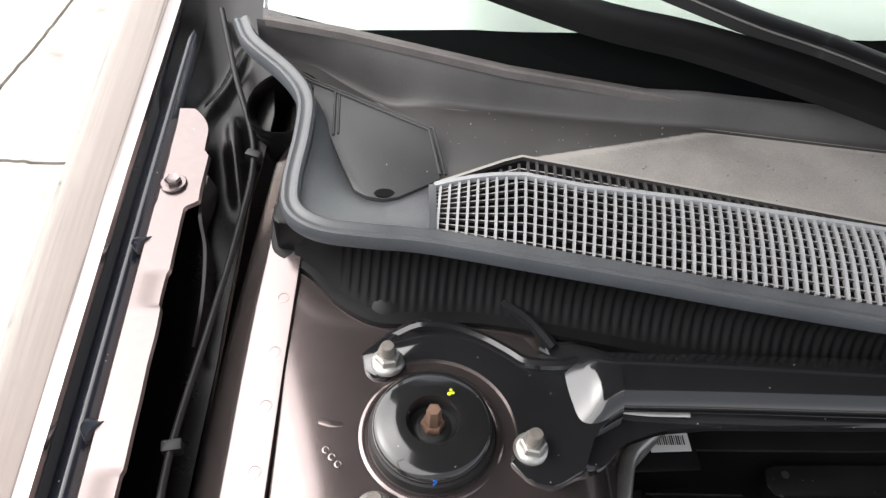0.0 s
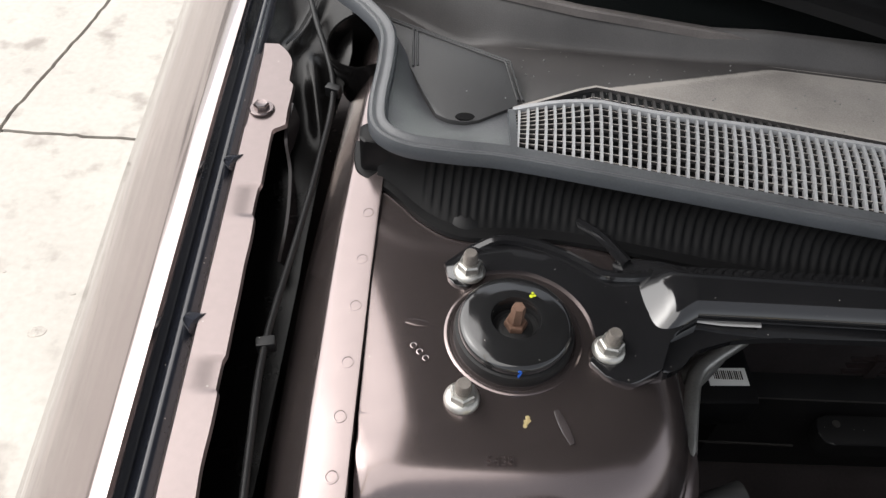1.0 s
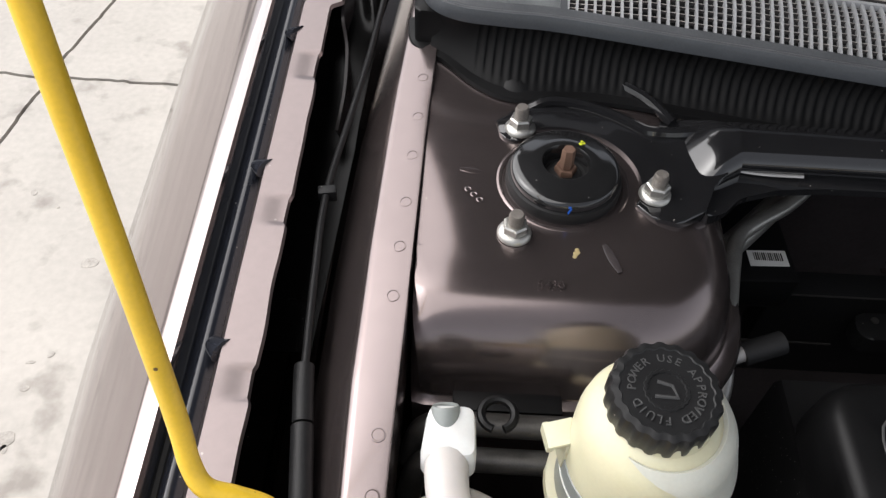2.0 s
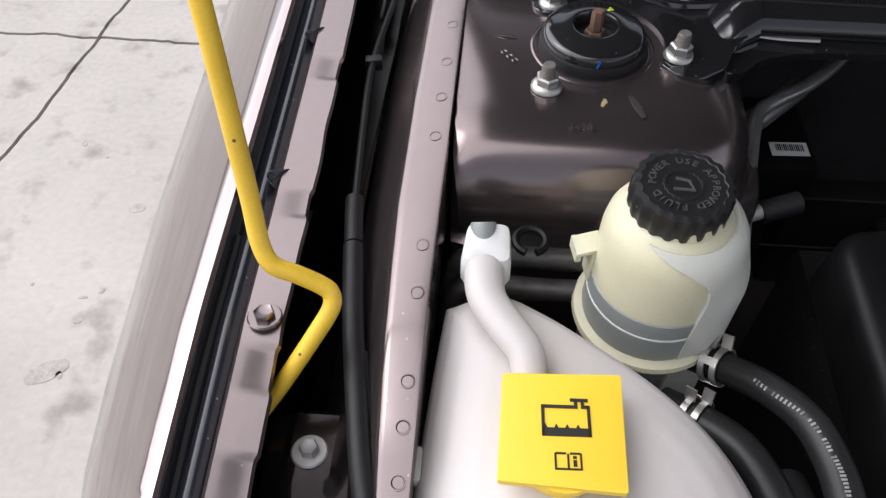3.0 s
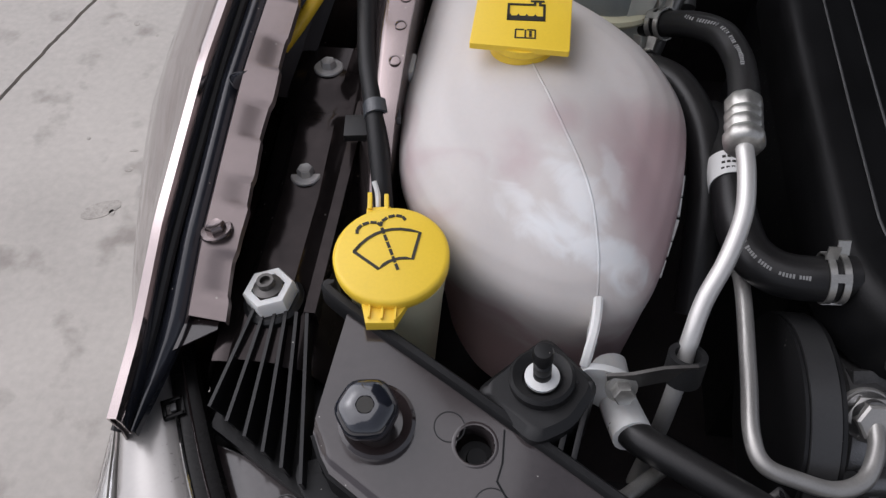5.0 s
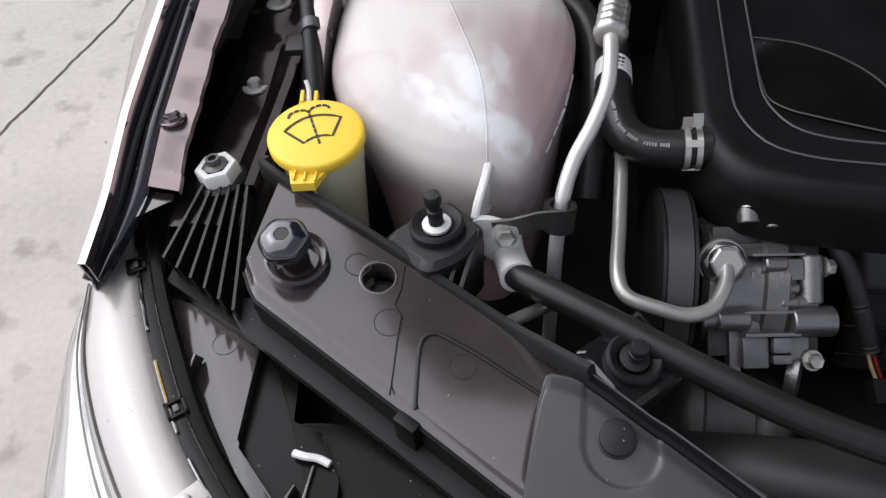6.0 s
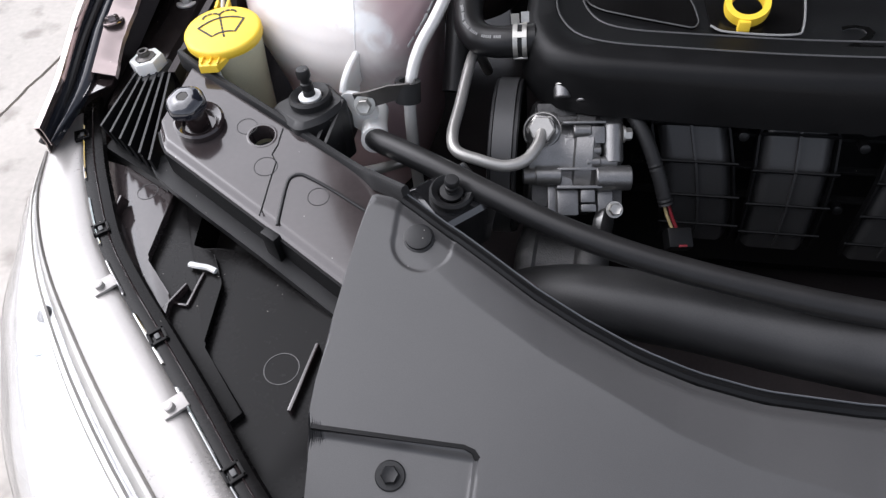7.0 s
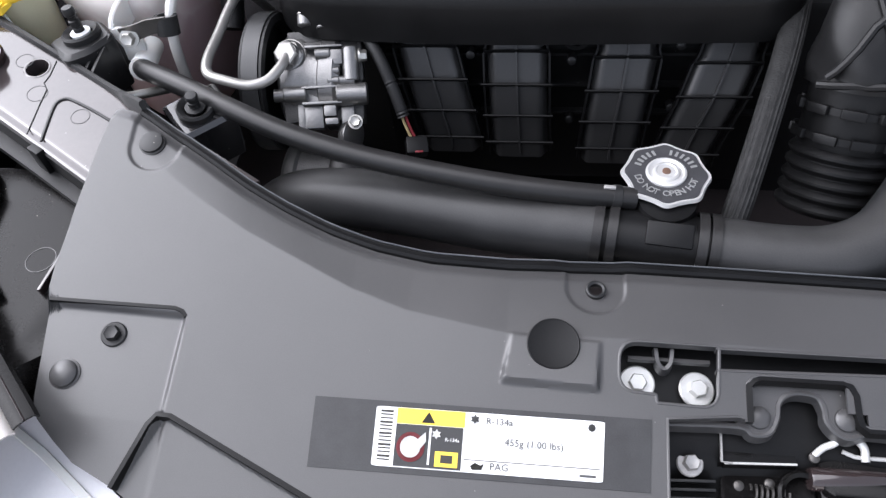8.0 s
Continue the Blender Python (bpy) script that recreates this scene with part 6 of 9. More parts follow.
build_washer()


# ---------- hoses and pipes round the tank ----------
def build_pipes():
    p = thing("steering_pipe", (0.12, -0.1, 0.8), "bare aluminium steering pipe with crimped hose fitting", "pipe")
    bm = bmesh.new()
    lathe(bm, [(0.0085, -0.002), (0.0112, 0.0), (0.0122, 0.002), (0.0122, 0.006), (0.0110, 0.0085), (0.0100, 0.010), (0.0112, 0.013), (0.0114, 0.016), (0.0102, 0.0185), (0.0113, 0.021), (0.0114, 0.024), (0.0102, 0.0265), (0.0112, 0.029), (0.0113, 0.036), (0.0102, 0.038)], (0.1213, -0.0815, 0.8440), (0.09, 1.0, 0.0), 40,
          wave=lambda a: 1 + 0.022 * math.cos(8 * a))
    part("crimp_fitting", bm, ZINC, p, "shiny crimped fitting")
    bm = bmesh.new()
    tube(bm, [(0.1215, -0.078, 0.844), (0.1222, -0.100, 0.840), (0.1205, -0.124, 0.832), (0.1125, -0.148, 0.820), (0.1020, -0.168, 0.806), (0.0965, -0.186, 0.790), (0.0945, -0.200, 0.760), (0.0945, -0.206, 0.70), (0.0945, -0.206, 0.62)], 0.0053, 16)
    part("pipe", bm, PIPE_ALU, p)
    b = thing("pipe_bracket", (0.075, -0.205, 0.79), "dark steel strap bracket bolted to the tank ear", "bracket")
    bm = bmesh.new()
    sweep(bm, [(0.0520, -0.2115, 0.7800), (0.066, -0.2105, 0.7830), (0.082, -0.2070, 0.7870), (0.0995, -0.2045, 0.7880)], [(-0.001, -0.008), (0.001, -0.008), (0.001, 0.008), (-0.001, 0.008)])
    part("strap", bm, DARK_STEEL, b)
    bm = bmesh.new()
    ringed(bm, [(0.0075, -0.009), (0.0110, -0.009), (0.0110, 0.009), (0.0075, 0.009)], (0.0948, -0.1985, 0.7830), (-0.02, -0.35, -1), 22)
    part("grommet", bm, RUBBER, b)
    bm = bmesh.new()
    hex_head(bm, 0.0065, 0.0, 0.008)
    lathe(bm, [(0.0092, -0.002), (0.0092, 0.0004), (0.006, 0.0008)], (0, 0, 0), n=24)
    bmesh.ops.transform(bm, matrix=Matrix.Translation((0.0600, -0.2145, 0.7790)) @ turned((0.15, -0.88, 0.42)), verts=bm.verts)
    part("bolt", bm, ZINC, b)
    h = thing("heater_hose", (0.14, -0.08, 0.79), "thick black coolant hose with a white printed label", "hose")
    pts = [(0.1275, 0.02, 0.770), (0.1290, -0.02, 0.786), (0.1290, -0.06, 0.792), (0.1305, -0.092, 0.790), (0.1375, -0.116, 0.787), (0.152, -0.1285, 0.786), (0.172, -0.1325, 0.788), (0.196, -0.130, 0.790)]
    bm = bmesh.new()
    tube(bm, pts, 0.0138, 20)
    part("hose", bm, HOSE_RUBBER, h)
    bm = bmesh.new()
    ringed(bm, [(0.0137, -0.011), (0.0142, -0.011), (0.0142, 0.011), (0.0137, 0.011)], (0.1290, -0.0580, 0.7918), (0.0, -1, 0.10), 30)
    part("paper_label", bm, WHITE_INK, h, "white paper label with grey bars")
    bm = bmesh.new()
    for k in range(3):
        for j in range(5):
            a = radians(64 + 13 * j + 3 * k)
            block(bm, (0.1290 + 0.0144 * math.cos(a), -0.0525 - 0.005 * k, 0.7918 + 0.0144 * math.sin(a)), (0.0022, 0.0016, 0.0006), (0, 90 - math.degrees(a), 0))
    part("label_print", bm, BLACK_INK, h)
    add_hose_marks(h, [(0.1315, -0.098, 0.790), (0.1375, -0.116, 0.787), (0.152, -0.1285, 0.786), (0.172, -0.1325, 0.788)], 0.0138, 34)
    add_clamp(h, (0.183, -0.1315, 0.789), (1, 0.05, 0.05), 0.0146)
    s = thing("steel_pipe", (0.15, -0.18, 0.75), "bent bare steel pressure pipe to the steering pump", "pipe")
    bm = bmesh.new()
    tube(bm, [(0.1415, -0.060, 0.700), (0.1395, -0.100, 0.750), (0.1380, -0.130, 0.766), (0.1365, -0.190, 0.763), (0.1355, -0.224, 0.760), (0.1415, -0.2405, 0.757), (0.160, -0.2460, 0.754), (0.181, -0.2475, 0.750), (0.1975, -0.2400, 0.750), (0.2065, -0.2230, 0.752), (0.2085, -0.208, 0.753)], 0.0050, 16)
    part("pipe", bm, PIPE_DULL, s)
    o = thing("overflow_hose", (0.3, -0.3, 0.74), "slim matt black overflow hose from tank to radiator", "hose")
    bm = bmesh.new()
    tube(bm, [(0.064, -0.222, 0.7525), (0.075, -0.2345, 0.7575), (0.098, -0.2480, 0.7600), (0.13, -0.2645, 0.7600), (0.18, -0.2885, 0.7560), (0.24, -0.311, 0.7470), (0.31, -0.327, 0.7370), (0.40, -0.3390, 0.7265), (0.47, -0.3430, 0.7185), (0.538, -0.3400, 0.7085)], 0.0098, 18)
    part("hose", bm, HOSE_RUBBER, o)
    bm = bmesh.new()
    ringed(bm, [(0.0096, -0.004), (0.0106, -0.0035), (0.0106, 0.0035), (0.0096, 0.004)], (0.522, -0.3408, 0.7108), (1, 0.04, -0.14), 24)
    end = part("end_collar", bm, RUBBER, o)
    bm = bmesh.new()
    block(bm, (0.516, -0.3405, 0.7225), (0.010, 0.0035, 0.0025), (0, 5, 0), 0.0008)
    part("ear", bm, DULL_ZINC, end)
    bm = bmesh.new()
    lp = thing("transfer_pipe", (0, 0.1, 0.8), "dull steel pipe crossing behind the tank", "pipe")
    for k, (y, z) in enumerate(((0.150, 0.812), (0.131, 0.803))):
        bm = bmesh.new()
        tube(bm, [(-0.082, y - 0.012, z - 0.03), (-0.076, y - 0.003, z - 0.006), (-0.060, y, z), (-0.02, y, z), (0.02, y, z)], 0.0078, 14)
        part("pipe", bm, DARK_STEEL, lp)
    c = thing("conditioning_pipe", (0.15, 0.28, 0.8), "grey aluminium air conditioning pipes beside the tower", "pipe")
    bm = bmesh.new()
    tube(bm, [(0.258, 0.440, 0.800), (0.249, 0.412, 0.801), (0.233, 0.389, 0.801), (0.203, 0.359, 0.800), (0.171, 0.336, 0.800), (0.156, 0.321, 0.800), (0.148, 0.297, 0.799), (0.140, 0.263, 0.797), (0.133, 0.233, 0.792), (0.128, 0.200, 0.782), (0.115, 0.175, 0.77), (0.10, 0.15, 0.72)], 0.0062, 16)
    part("pipe", bm, PIPE_ALUMINIUM, c)
    bm = bmesh.new()
    tube(bm, [(0.206, 0.378, 0.782), (0.170, 0.340, 0.785), (0.143, 0.312, 0.786), (0.131, 0.285, 0.788), (0.122, 0.235, 0.780), (0.122, 0.18, 0.75)], 0.0100, 14)
    part("second_pipe", bm, PIPE_ALUMINIUM, c)
    tees = thing("pipe_tee", (0.17, 0.22, 0.77), "dark pipe joint with a pale cap", "pipe joint")
    bm = bmesh.new()
    tube(bm, [(0.134, 0.226, 0.780), (0.142, 0.228, 0.782), (0.152, 0.231, 0.784)], 0.0062, 14)
    part("stub", bm, DULL_ZINC, tees)
    bm = bmesh.new()
    tube(bm, [(0.147, 0.229, 0.782), (0.160, 0.233, 0.784), (0.176, 0.238, 0.786)], 0.0088, 16)
    part("sleeve", bm, RUBBER, tees)


build_pipes()


# ---------- lamp bay, front beam, headlight ----------
def cover_height(x, y):
    return 0.777 - 0.08 * (x - 0.133) + 0.30 * (y + 0.351)


def build_beam():
    b = thing("lamp_carrier", (0.0, -0.3, 0.7), "glossy black plastic carrier beam behind the headlight", "carrier beam")
    back = [(-0.100, -0.192), (-0.033, -0.224), (0.060, -0.274), (0.125, -0.308), (0.220, -0.360)]
    front = [(-0.106, -0.262), (-0.096, -0.2805), (0.010, -0.3405), (0.078, -0.3800), (0.130, -0.4110)]

    def height(x, y):
        return 0.786 - 0.10 * (x + 0.1) + 0.12 * (y + 0.25)

    def top(u, v):
        f = along(u, [0, 0.05, 0.4, 0.75, 1.0], [0, 0.06, 0.42, 0.76, 1.0])
        bx, by = along(f, [0, 0.22, 0.55, 0.75, 1], [p[0] for p in back]), along(f, [0, 0.22, 0.55, 0.75, 1], [p[1] for p in back])
        fx, fy = along(f, [0, 0.05, 0.42, 0.76, 1], [p[0] for p in front]), along(f, [0, 0.05, 0.42, 0.76, 1], [p[1] for p in front])
        x, y = bx + (fx - bx) * v, by + (fy - by) * v
        return (x, y, height(x, y) - 0.004 * step(0.90, 0.98, v))
    hole = Vector((-0.018, -0.2565))
    bm = bmesh.new()
    grid(bm, span(0, 1, 130), span(0, 1, 44), top, keep=lambda u, v: (Vector(top(u, v)[:2]) - hole).length > 0.0112, thick=0.003)
    part("top_plate", bm, BEAM_PLASTIC, b)
    bm = bmesh.new()
    ringed(bm, [(0.0104, -0.016), (0.0128, -0.016), (0.0128, 0.0002), (0.0120, 0.0005), (0.0108, 0.0003), (0.0104, -0.001)], (hole.x, hole.y, height(*hole)), (0.1, -0.12, 1), n=36)
    part("hole_collar", bm, BEAM_PLASTIC, b)
    bm = bmesh.new()
    lathe(bm, [(0.0104, 0.0), (0.006, 0.0004), (0.0055, 0.004), (0.0, 0.004)], (hole.x + 0.001, hole.y - 0.002, height(*hole) - 0.016), (0.1, -0.12, 1), 20)
    part("hole_bottom", bm, DEEP_BLACK, b)
    bm = bmesh.new()
    sweep(bm, spline([(x, y, height(x, y) + 0.002) for x, y in [(-0.112, -0.175), (-0.108, -0.184)] + back[1:3]] + [(0.090, -0.2965, 0.7780), (0.1175, -0.3180, 0.7890)], 8), [(-0.0034, -0.012), (0.0034, -0.012), (0.0034, 0.001), (0.0018, 0.0032), (-0.0018, 0.0032), (-0.0034, 0.001)])
    part("edge_seal", bm, RUBBER, b, "black rubber edge seal")
    bm = bmesh.new()
    sweep(bm, spline([(x + 0.001, y - 0.006, height(x, y) - 0.026) for x, y in front], 10), [(-0.008, -0.008), (0.010, -0.008), (0.010, 0.0), (-0.0045, 0.0), (-0.0055, 0.0022), (-0.0075, 0.0022)])
    part("front_rail", bm, BLACK_PLASTIC, b)
    bm = bmesh.new()
    grid(bm, span(0, 1, 40), [0, 0.5, 1], lambda u, v: (top(u, 1)[0] - 0.001, top(u, 1)[1] - 0.002, top(u, 1)[2] - 0.03 * v), thick=0.002)
    part("front_web", bm, DEEP_BLACK, b)
    bm = bmesh.new()
    block(bm, (0.0145, -0.3475, 0.749), (0.016, 0.008, 0.026), (0, 0, -30), 0.0015)
    part("web_clip", bm, DEEP_BLACK, b)
    # raised outlines, discs and a split line on the plate
    line = [(0.0185, -0.3405), (0.0175, -0.330), (0.0155, -0.304), (0.0170, -0.2945), (0.0235, -0.2905), (0.033, -0.2930), (0.053, -0.3015), (0.076, -0.3130), (0.094, -0.322)]
    bm = bmesh.new()
    sweep(bm, spline([(x, y, height(x, y) + 0.0006) for x, y in line], 6), circle(0.0014, 8, 0.8))
    part("moulded_rib", bm, BLACK_PLASTIC, b)
    bm = bmesh.new()
    sweep(bm, [(x, y, height(x, y) + 0.0002) for x, y in [(-0.003, -0.246), (-0.0025, -0.264), (-0.0045, -0.274), (0.0010, -0.2815), (0.0012, -0.300), (0.0020, -0.318), (0.0025, -0.334)]], circle(0.0006, 5))
    part("split_line", bm, BLACK_PLASTIC, b)
    for x, y, r in ((-0.033, -0.2490, 0.0085), (-0.006, -0.2870, 0.0095), (0.043, -0.3090, 0.0085)):
        bm = bmesh.new()
        ringed(bm, [(r - 0.0004, -0.002), (r + 0.0002, -0.002), (r + 0.0002, 0.0002), (r - 0.0004, 0.0002)], (x, y, height(x, y)), (0.1, -0.12, 1), 24)
        part("moulded_disc", bm, BLACK_PLASTIC, b)
    # screw-in adjuster
    a = thing("lamp_adjuster", (-0.073, -0.254, 0.785), "black plastic screw-in headlamp adjuster post", "adjuster")
    z0 = height(-0.073, -0.254)
    bm = bmesh.new()
    ringed(bm, [(0.0140, -0.004), (0.0205, -0.004), (0.0210, 0.006), (0.0190, 0.0075), (0.0165, 0.0060), (0.0140, 0.004)], (-0.072, -0.2535, z0), (0.1, -0.12, 1), 30)
    part("socket", bm, BLACK_SHINY, a)
    bm = bmesh.new()
    lathe(bm, [(0.0095, -0.006), (0.0095, 0.020), (0.0125, 0.0235)], (-0.073, -0.254, z0), (0.05, -0.10, 1), 24)
    part("post", bm, BLACK_SHINY, a)
    bm = bmesh.new()
    lathe(bm, [(0.0120, -0.004), (0.0160, 0.0), (0.0163, 0.0045), (0.0150, 0.0075), (0.0125, 0.0100), (0.0075, 0.0122), (0.0048, 0.0122), (0.0044, 0.0110)], (0, 0, 0), n=36, wave=lambda q: 1 + 0.03 * math.cos(6 * q))
    bmesh.ops.transform(bm, matrix=Matrix.Translation((-0.0745, -0.2565, z0 + 0.022)) @ turned((0.02, -0.16, 1)), verts=bm.verts)
    part("domed_head", bm, ADJUSTER_GLOSS, a, "glossy domed head")
    # flat black disc for the shade in the head's hollow
    bm = bmesh.new()
    lathe(bm, [(0.0044, 0), (0.0044, 0.0004)], (-0.0743, -0.2583, z0 + 0.0334), (0.02, -0.16, 1), 18)
    part("recess", bm, BLACK_INK, a)
    # studs that stand in rubber seats behind the beam
    def stud(at, lean, ring_material, name, label, k=1.0, fins=True):
        s = thing(name, at, label, "stud", "lamp studs")
        bm = bmesh.new()
        m = Matrix.Translation(at) @ turned(lean)
        out = [(x * k, y * k) for x, y in rounded([(-0.026, -0.020), (0.030, -0.024), (0.030, 0.022), (0.008, 0.030), (-0.022, 0.024)] if fins else [(-0.026, -0.024), (0.030, -0.026), (0.032, 0.026), (-0.024, 0.028)], 0.008 if fins else 0.003, 4)]
        a0 = [bm.verts.new(m @ Vector((x * 0.9, y * 0.9, -0.06))) for x, y in out]
        a1 = [bm.verts.new(m @ Vector((x, y, -0.008))) for x, y in out]
        a2 = [bm.verts.new(m @ Vector((x * 0.85, y * 0.85, -0.004))) for x, y in out]
        for p, q in ((a0, a1), (a1, a2)):
            for i in range(len(out)):
                bm.faces.new((p[i], p[(i + 1) % len(out)], q[(i + 1) % len(out)], q[i]))
        bm.faces.new(a2)
        part("seat", bm, BLACK_PLASTIC if fins else BLACK_GLOSS, s)
        bm = bmesh.new()
        ringed(bm, [(r * k, z) for r, z in ((0.011, -0.006), (0.0185, -0.006), (0.0185, 0.001), (0.0165, 0.003), (0.013, 0.001), (0.011, -0.001))], at, lean, 30)
        part("rubber_ring", bm, RUBBER, s)
        for dx in (0.017, 0.025) if fins else ():
            bm = bmesh.new()
            block(bm, (at[0] + dx, at[1] - 0.012, at[2] - 0.030), (0.0032, 0.044, 0.044), (18, 0, -10), 0.0006)
            part("side_fin", bm, BLACK_PLASTIC, s)
        bm = bmesh.new()
        ringed(bm, [(r * k, z) for r, z in ((0.005, -0.001), (0.0095, -0.001), (0.0098, 0.0015), (0.005, 0.0025))], at, lean, 26)
        part("collar", bm, ring_material, s)
        bm = bmesh.new()
        pin = [(0.0045, -0.004), (0.0052, 0.002), (0.0050, 0.006), (0.0042, 0.007), (0.0052, 0.008), (0.0052, 0.014), (0.0040, 0.015), (0.0042, 0.019), (0.0058, 0.020), (0.0060, 0.025), (0.0050, 0.0275), (0.0, 0.028)]
        lathe(bm, pin if fins else [(r, 0.6 * z) for r, z in pin], at, lean, 18)
        part("pin", bm, BLACK_PLASTIC, s)
    stud((0.0150, -0.2175, 0.7880), (-0.06, 0.05, 1), WHITE_PLASTIC, "lamp_stud", "black lamp stud with white collar in rubber seat")
    stud((0.1455, -0.2900, 0.7600), (0.10, -0.10, 1), RUBBER, "lamp_stud", "short black lamp stud in a square glossy seat", 0.95, False)
    bm = bmesh.new()
    tube(bm, [(0.064, -0.268, 0.752), (0.080, -0.252, 0.744), (0.100, -0.232, 0.735)], 0.0045, 12)
    lathe(bm, [(0.0075, 0), (0.0075, 0.006), (0.006, 0.008), (0.0, 0.008)], (0.064, -0.270, 0.752), (-0.6, -0.6, 0.5), 16)
    whole("support_bolt", bm, ZINC, "long zinc bolt behind the carrier beam", "bolt")


def build_lamp_bay():
    h = thing("headlight_housing", (-0.05, -0.35, 0.66), "black plastic headlight housing with ribbed floor", "headlight housing")
    bm = bmesh.new()

    def floor(x, y):
        z = 0.672 - 0.10 * (y + 0.35) * 0
        z += 0.052 * step(-0.060, -0.105, x + 0.25 * (y + 0.30)) * step(-0.41, -0.36, y)
        z -= 0.02 * step(-0.02, 0.04, x)
        return (x, y, z)
    grid(bm, span(-0.20, 0.14, 60), span(-0.62, -0.22, 70), floor, keep=lambda x, y: x > 0.012 + along(y, [-0.635, -0.572, -0.522, -0.478, -0.436, -0.396, -0.358, -0.318, -0.285], [0.10, 0.03, -0.025, -0.072, -0.112, -0.146, -0.172, -0.196, -0.222]), thick=0.003)
    part("floor_shell", bm, DEEP_BLACK, h)
    # three shallow levels of the housing's top face
    bm = bmesh.new()
    plate(bm, rounded([(-0.187, -0.255), (-0.153, -0.264), (-0.099, -0.271), (-0.092, -0.362), (-0.057, -0.396), (-0.052, -0.425), (-0.099, -0.392), (-0.140, -0.345), (-0.165, -0.300)], 0.003, 3), 0.690, 0.737, 0.0012)
    part("corner_shelf", bm, BEAM_PLASTIC, h, "glossy corner shelf")
    bm = bmesh.new()
    plate(bm, rounded([(-0.100, -0.272), (-0.070, -0.291), (-0.064, -0.341), (-0.043, -0.345), (-0.025, -0.375), (-0.019, -0.431), (0.030, -0.480), (0.0, -0.515), (-0.070, -0.440), (-0.100, -0.380)], 0.003, 3), 0.690, 0.7295, 0.0012)
    part("middle_step", bm, LAMP_BLACK, h)
    bm = bmesh.new()
    plate(bm, rounded([(-0.066, -0.338), (-0.040, -0.335), (-0.015, -0.338), (0.015, -0.347), (0.052, -0.372), (0.085, -0.405), (0.11, -0.46), (0.092, -0.525), (0.050, -0.556), (0.0, -0.515), (-0.05, -0.42)], 0.008, 4), 0.690, 0.7225, 0.0012)
    part("lamp_back", bm, LAMP_BLACK, h)
    for (x0, y0), (x1, y1), w, z in (((-0.049, -0.383), (-0.059, -0.409), 0.0018, 0.736), ((0.066, -0.420), (0.061, -0.475), 0.0028, 0.729), ((-0.042, -0.368), (-0.0435, -0.400), 0.0020, 0.7315), ((-0.0435, -0.400), (-0.054, -0.399), 0.0020, 0.7315)):
        bm = bmesh.new()
        block(bm, ((x0 + x1) / 2, (y0 + y1) / 2, z - 0.006), (w, math.hypot(x1 - x0, y1 - y0), 0.014), (0, 0, math.degrees(math.atan2(y1 - y0, x1 - x0)) - 90), 0.0006)
        part("rib", bm, BLACK_SHINY, h)
    bm = bmesh.new()
    block(bm, (-0.135, -0.318, 0.741), (0.0018, 0.022, 0.012), (20, 0, -12), 0.0005)
    part("fin_blade", bm, BLACK_SHINY, h)
    for x, y, r, z in ((0.043, -0.440, 0.013, 0.7226), (-0.122, -0.292, 0.009, 0.7371)):
        bm = bmesh.new()
        ringed(bm, [(r - 0.0004, -0.001), (r + 0.0002, -0.001), (r + 0.0002, 0.0003), (r - 0.0004, 0.0003)], (x, y, z), n=30)
        part("moulded_ring", bm, GREY_PLASTIC, h)
    bm = bmesh.new()
    sweep(bm, spline([(-0.056, -0.362, 0.733), (-0.048, -0.364, 0.7345), (-0.040, -0.364, 0.7335), (-0.032, -0.3665, 0.733)], 4), circle(0.0026, 8, 0.8))
    part("cable_tie", bm, WHITE_PLASTIC, h, "frayed white cable tie")
    # row of fins below the white adjuster
    fan = thing("finned_bracket", (-0.14, -0.23, 0.74), "black plastic bracket with five slanting fins", "bracket")
    for k in range(6):
        bm = bmesh.new()
        a, b = Vector((-0.1585 + 0.0065 * k, -0.190 + 0.0 * k, 0.785)), Vector((-0.171 + 0.0125 * k, -0.250 - 0.0075 * k, 0.772))
        sweep(bm, [a, a.lerp(b, 0.5), b], [(-0.0010, -0.030), (0.0010, -0.030), (0.0010, 0.0), (-0.0010, 0.0)])
        part("fin", bm, BLACK_PLASTIC, fan)
    bm = bmesh.new()
    plate(bm, [(-0.170, -0.185), (-0.120, -0.180), (-0.102, -0.292), (-0.176, -0.252)], 0.738, 0.748)
    part("web", bm, DEEP_BLACK, fan)
    n = thing("white_adjuster", (-0.151, -0.180, 0.79), "white nylon hex adjuster with a dark torx screw", "adjuster")
    at, ax = Vector((-0.1500, -0.1800, 0.780)), (-0.10, 0.05, 1)
    m = Matrix.Translation(at) @ turned(ax)
    bm = bmesh.new()
    lathe(bm, [(0.0190, -0.006), (0.0190, 0.000), (0.0165, 0.002)], at, ax, 28)
    part("base", bm, BLACK_PLASTIC, n)
    bm = bmesh.new()
    pts = [(0.0158 * math.cos(math.pi / 3 * i + 0.3), 0.0158 * math.sin(math.pi / 3 * i + 0.3)) for i in range(6)]
    rows = [[bm.verts.new(m @ Vector((x * k, y * k, z))) for x, y in pts] for k, z in ((1, 0.001), (1, 0.0115), (0.94, 0.0128), (0.66, 0.0128), (0.64, 0.006))]
    for p, q in zip(rows, rows[1:]):
        for i in range(6):
            bm.faces.new((p[i], p[(i + 1) % 6], q[(i + 1) % 6], q[i]))
    bm.faces.new(rows[-1])
    part("hex", bm, WHITE_PLASTIC, n)
    bm = bmesh.new()
    lathe(bm, [(0.0090, 0.006), (0.0090, 0.0135), (0.0052, 0.0150), (0.0052, 0.0195), (0.0032, 0.0195), (0.0032, 0.0165), (0.0, 0.0165)], at, ax, 20)
    part("screw", bm, DARK_STEEL, n)


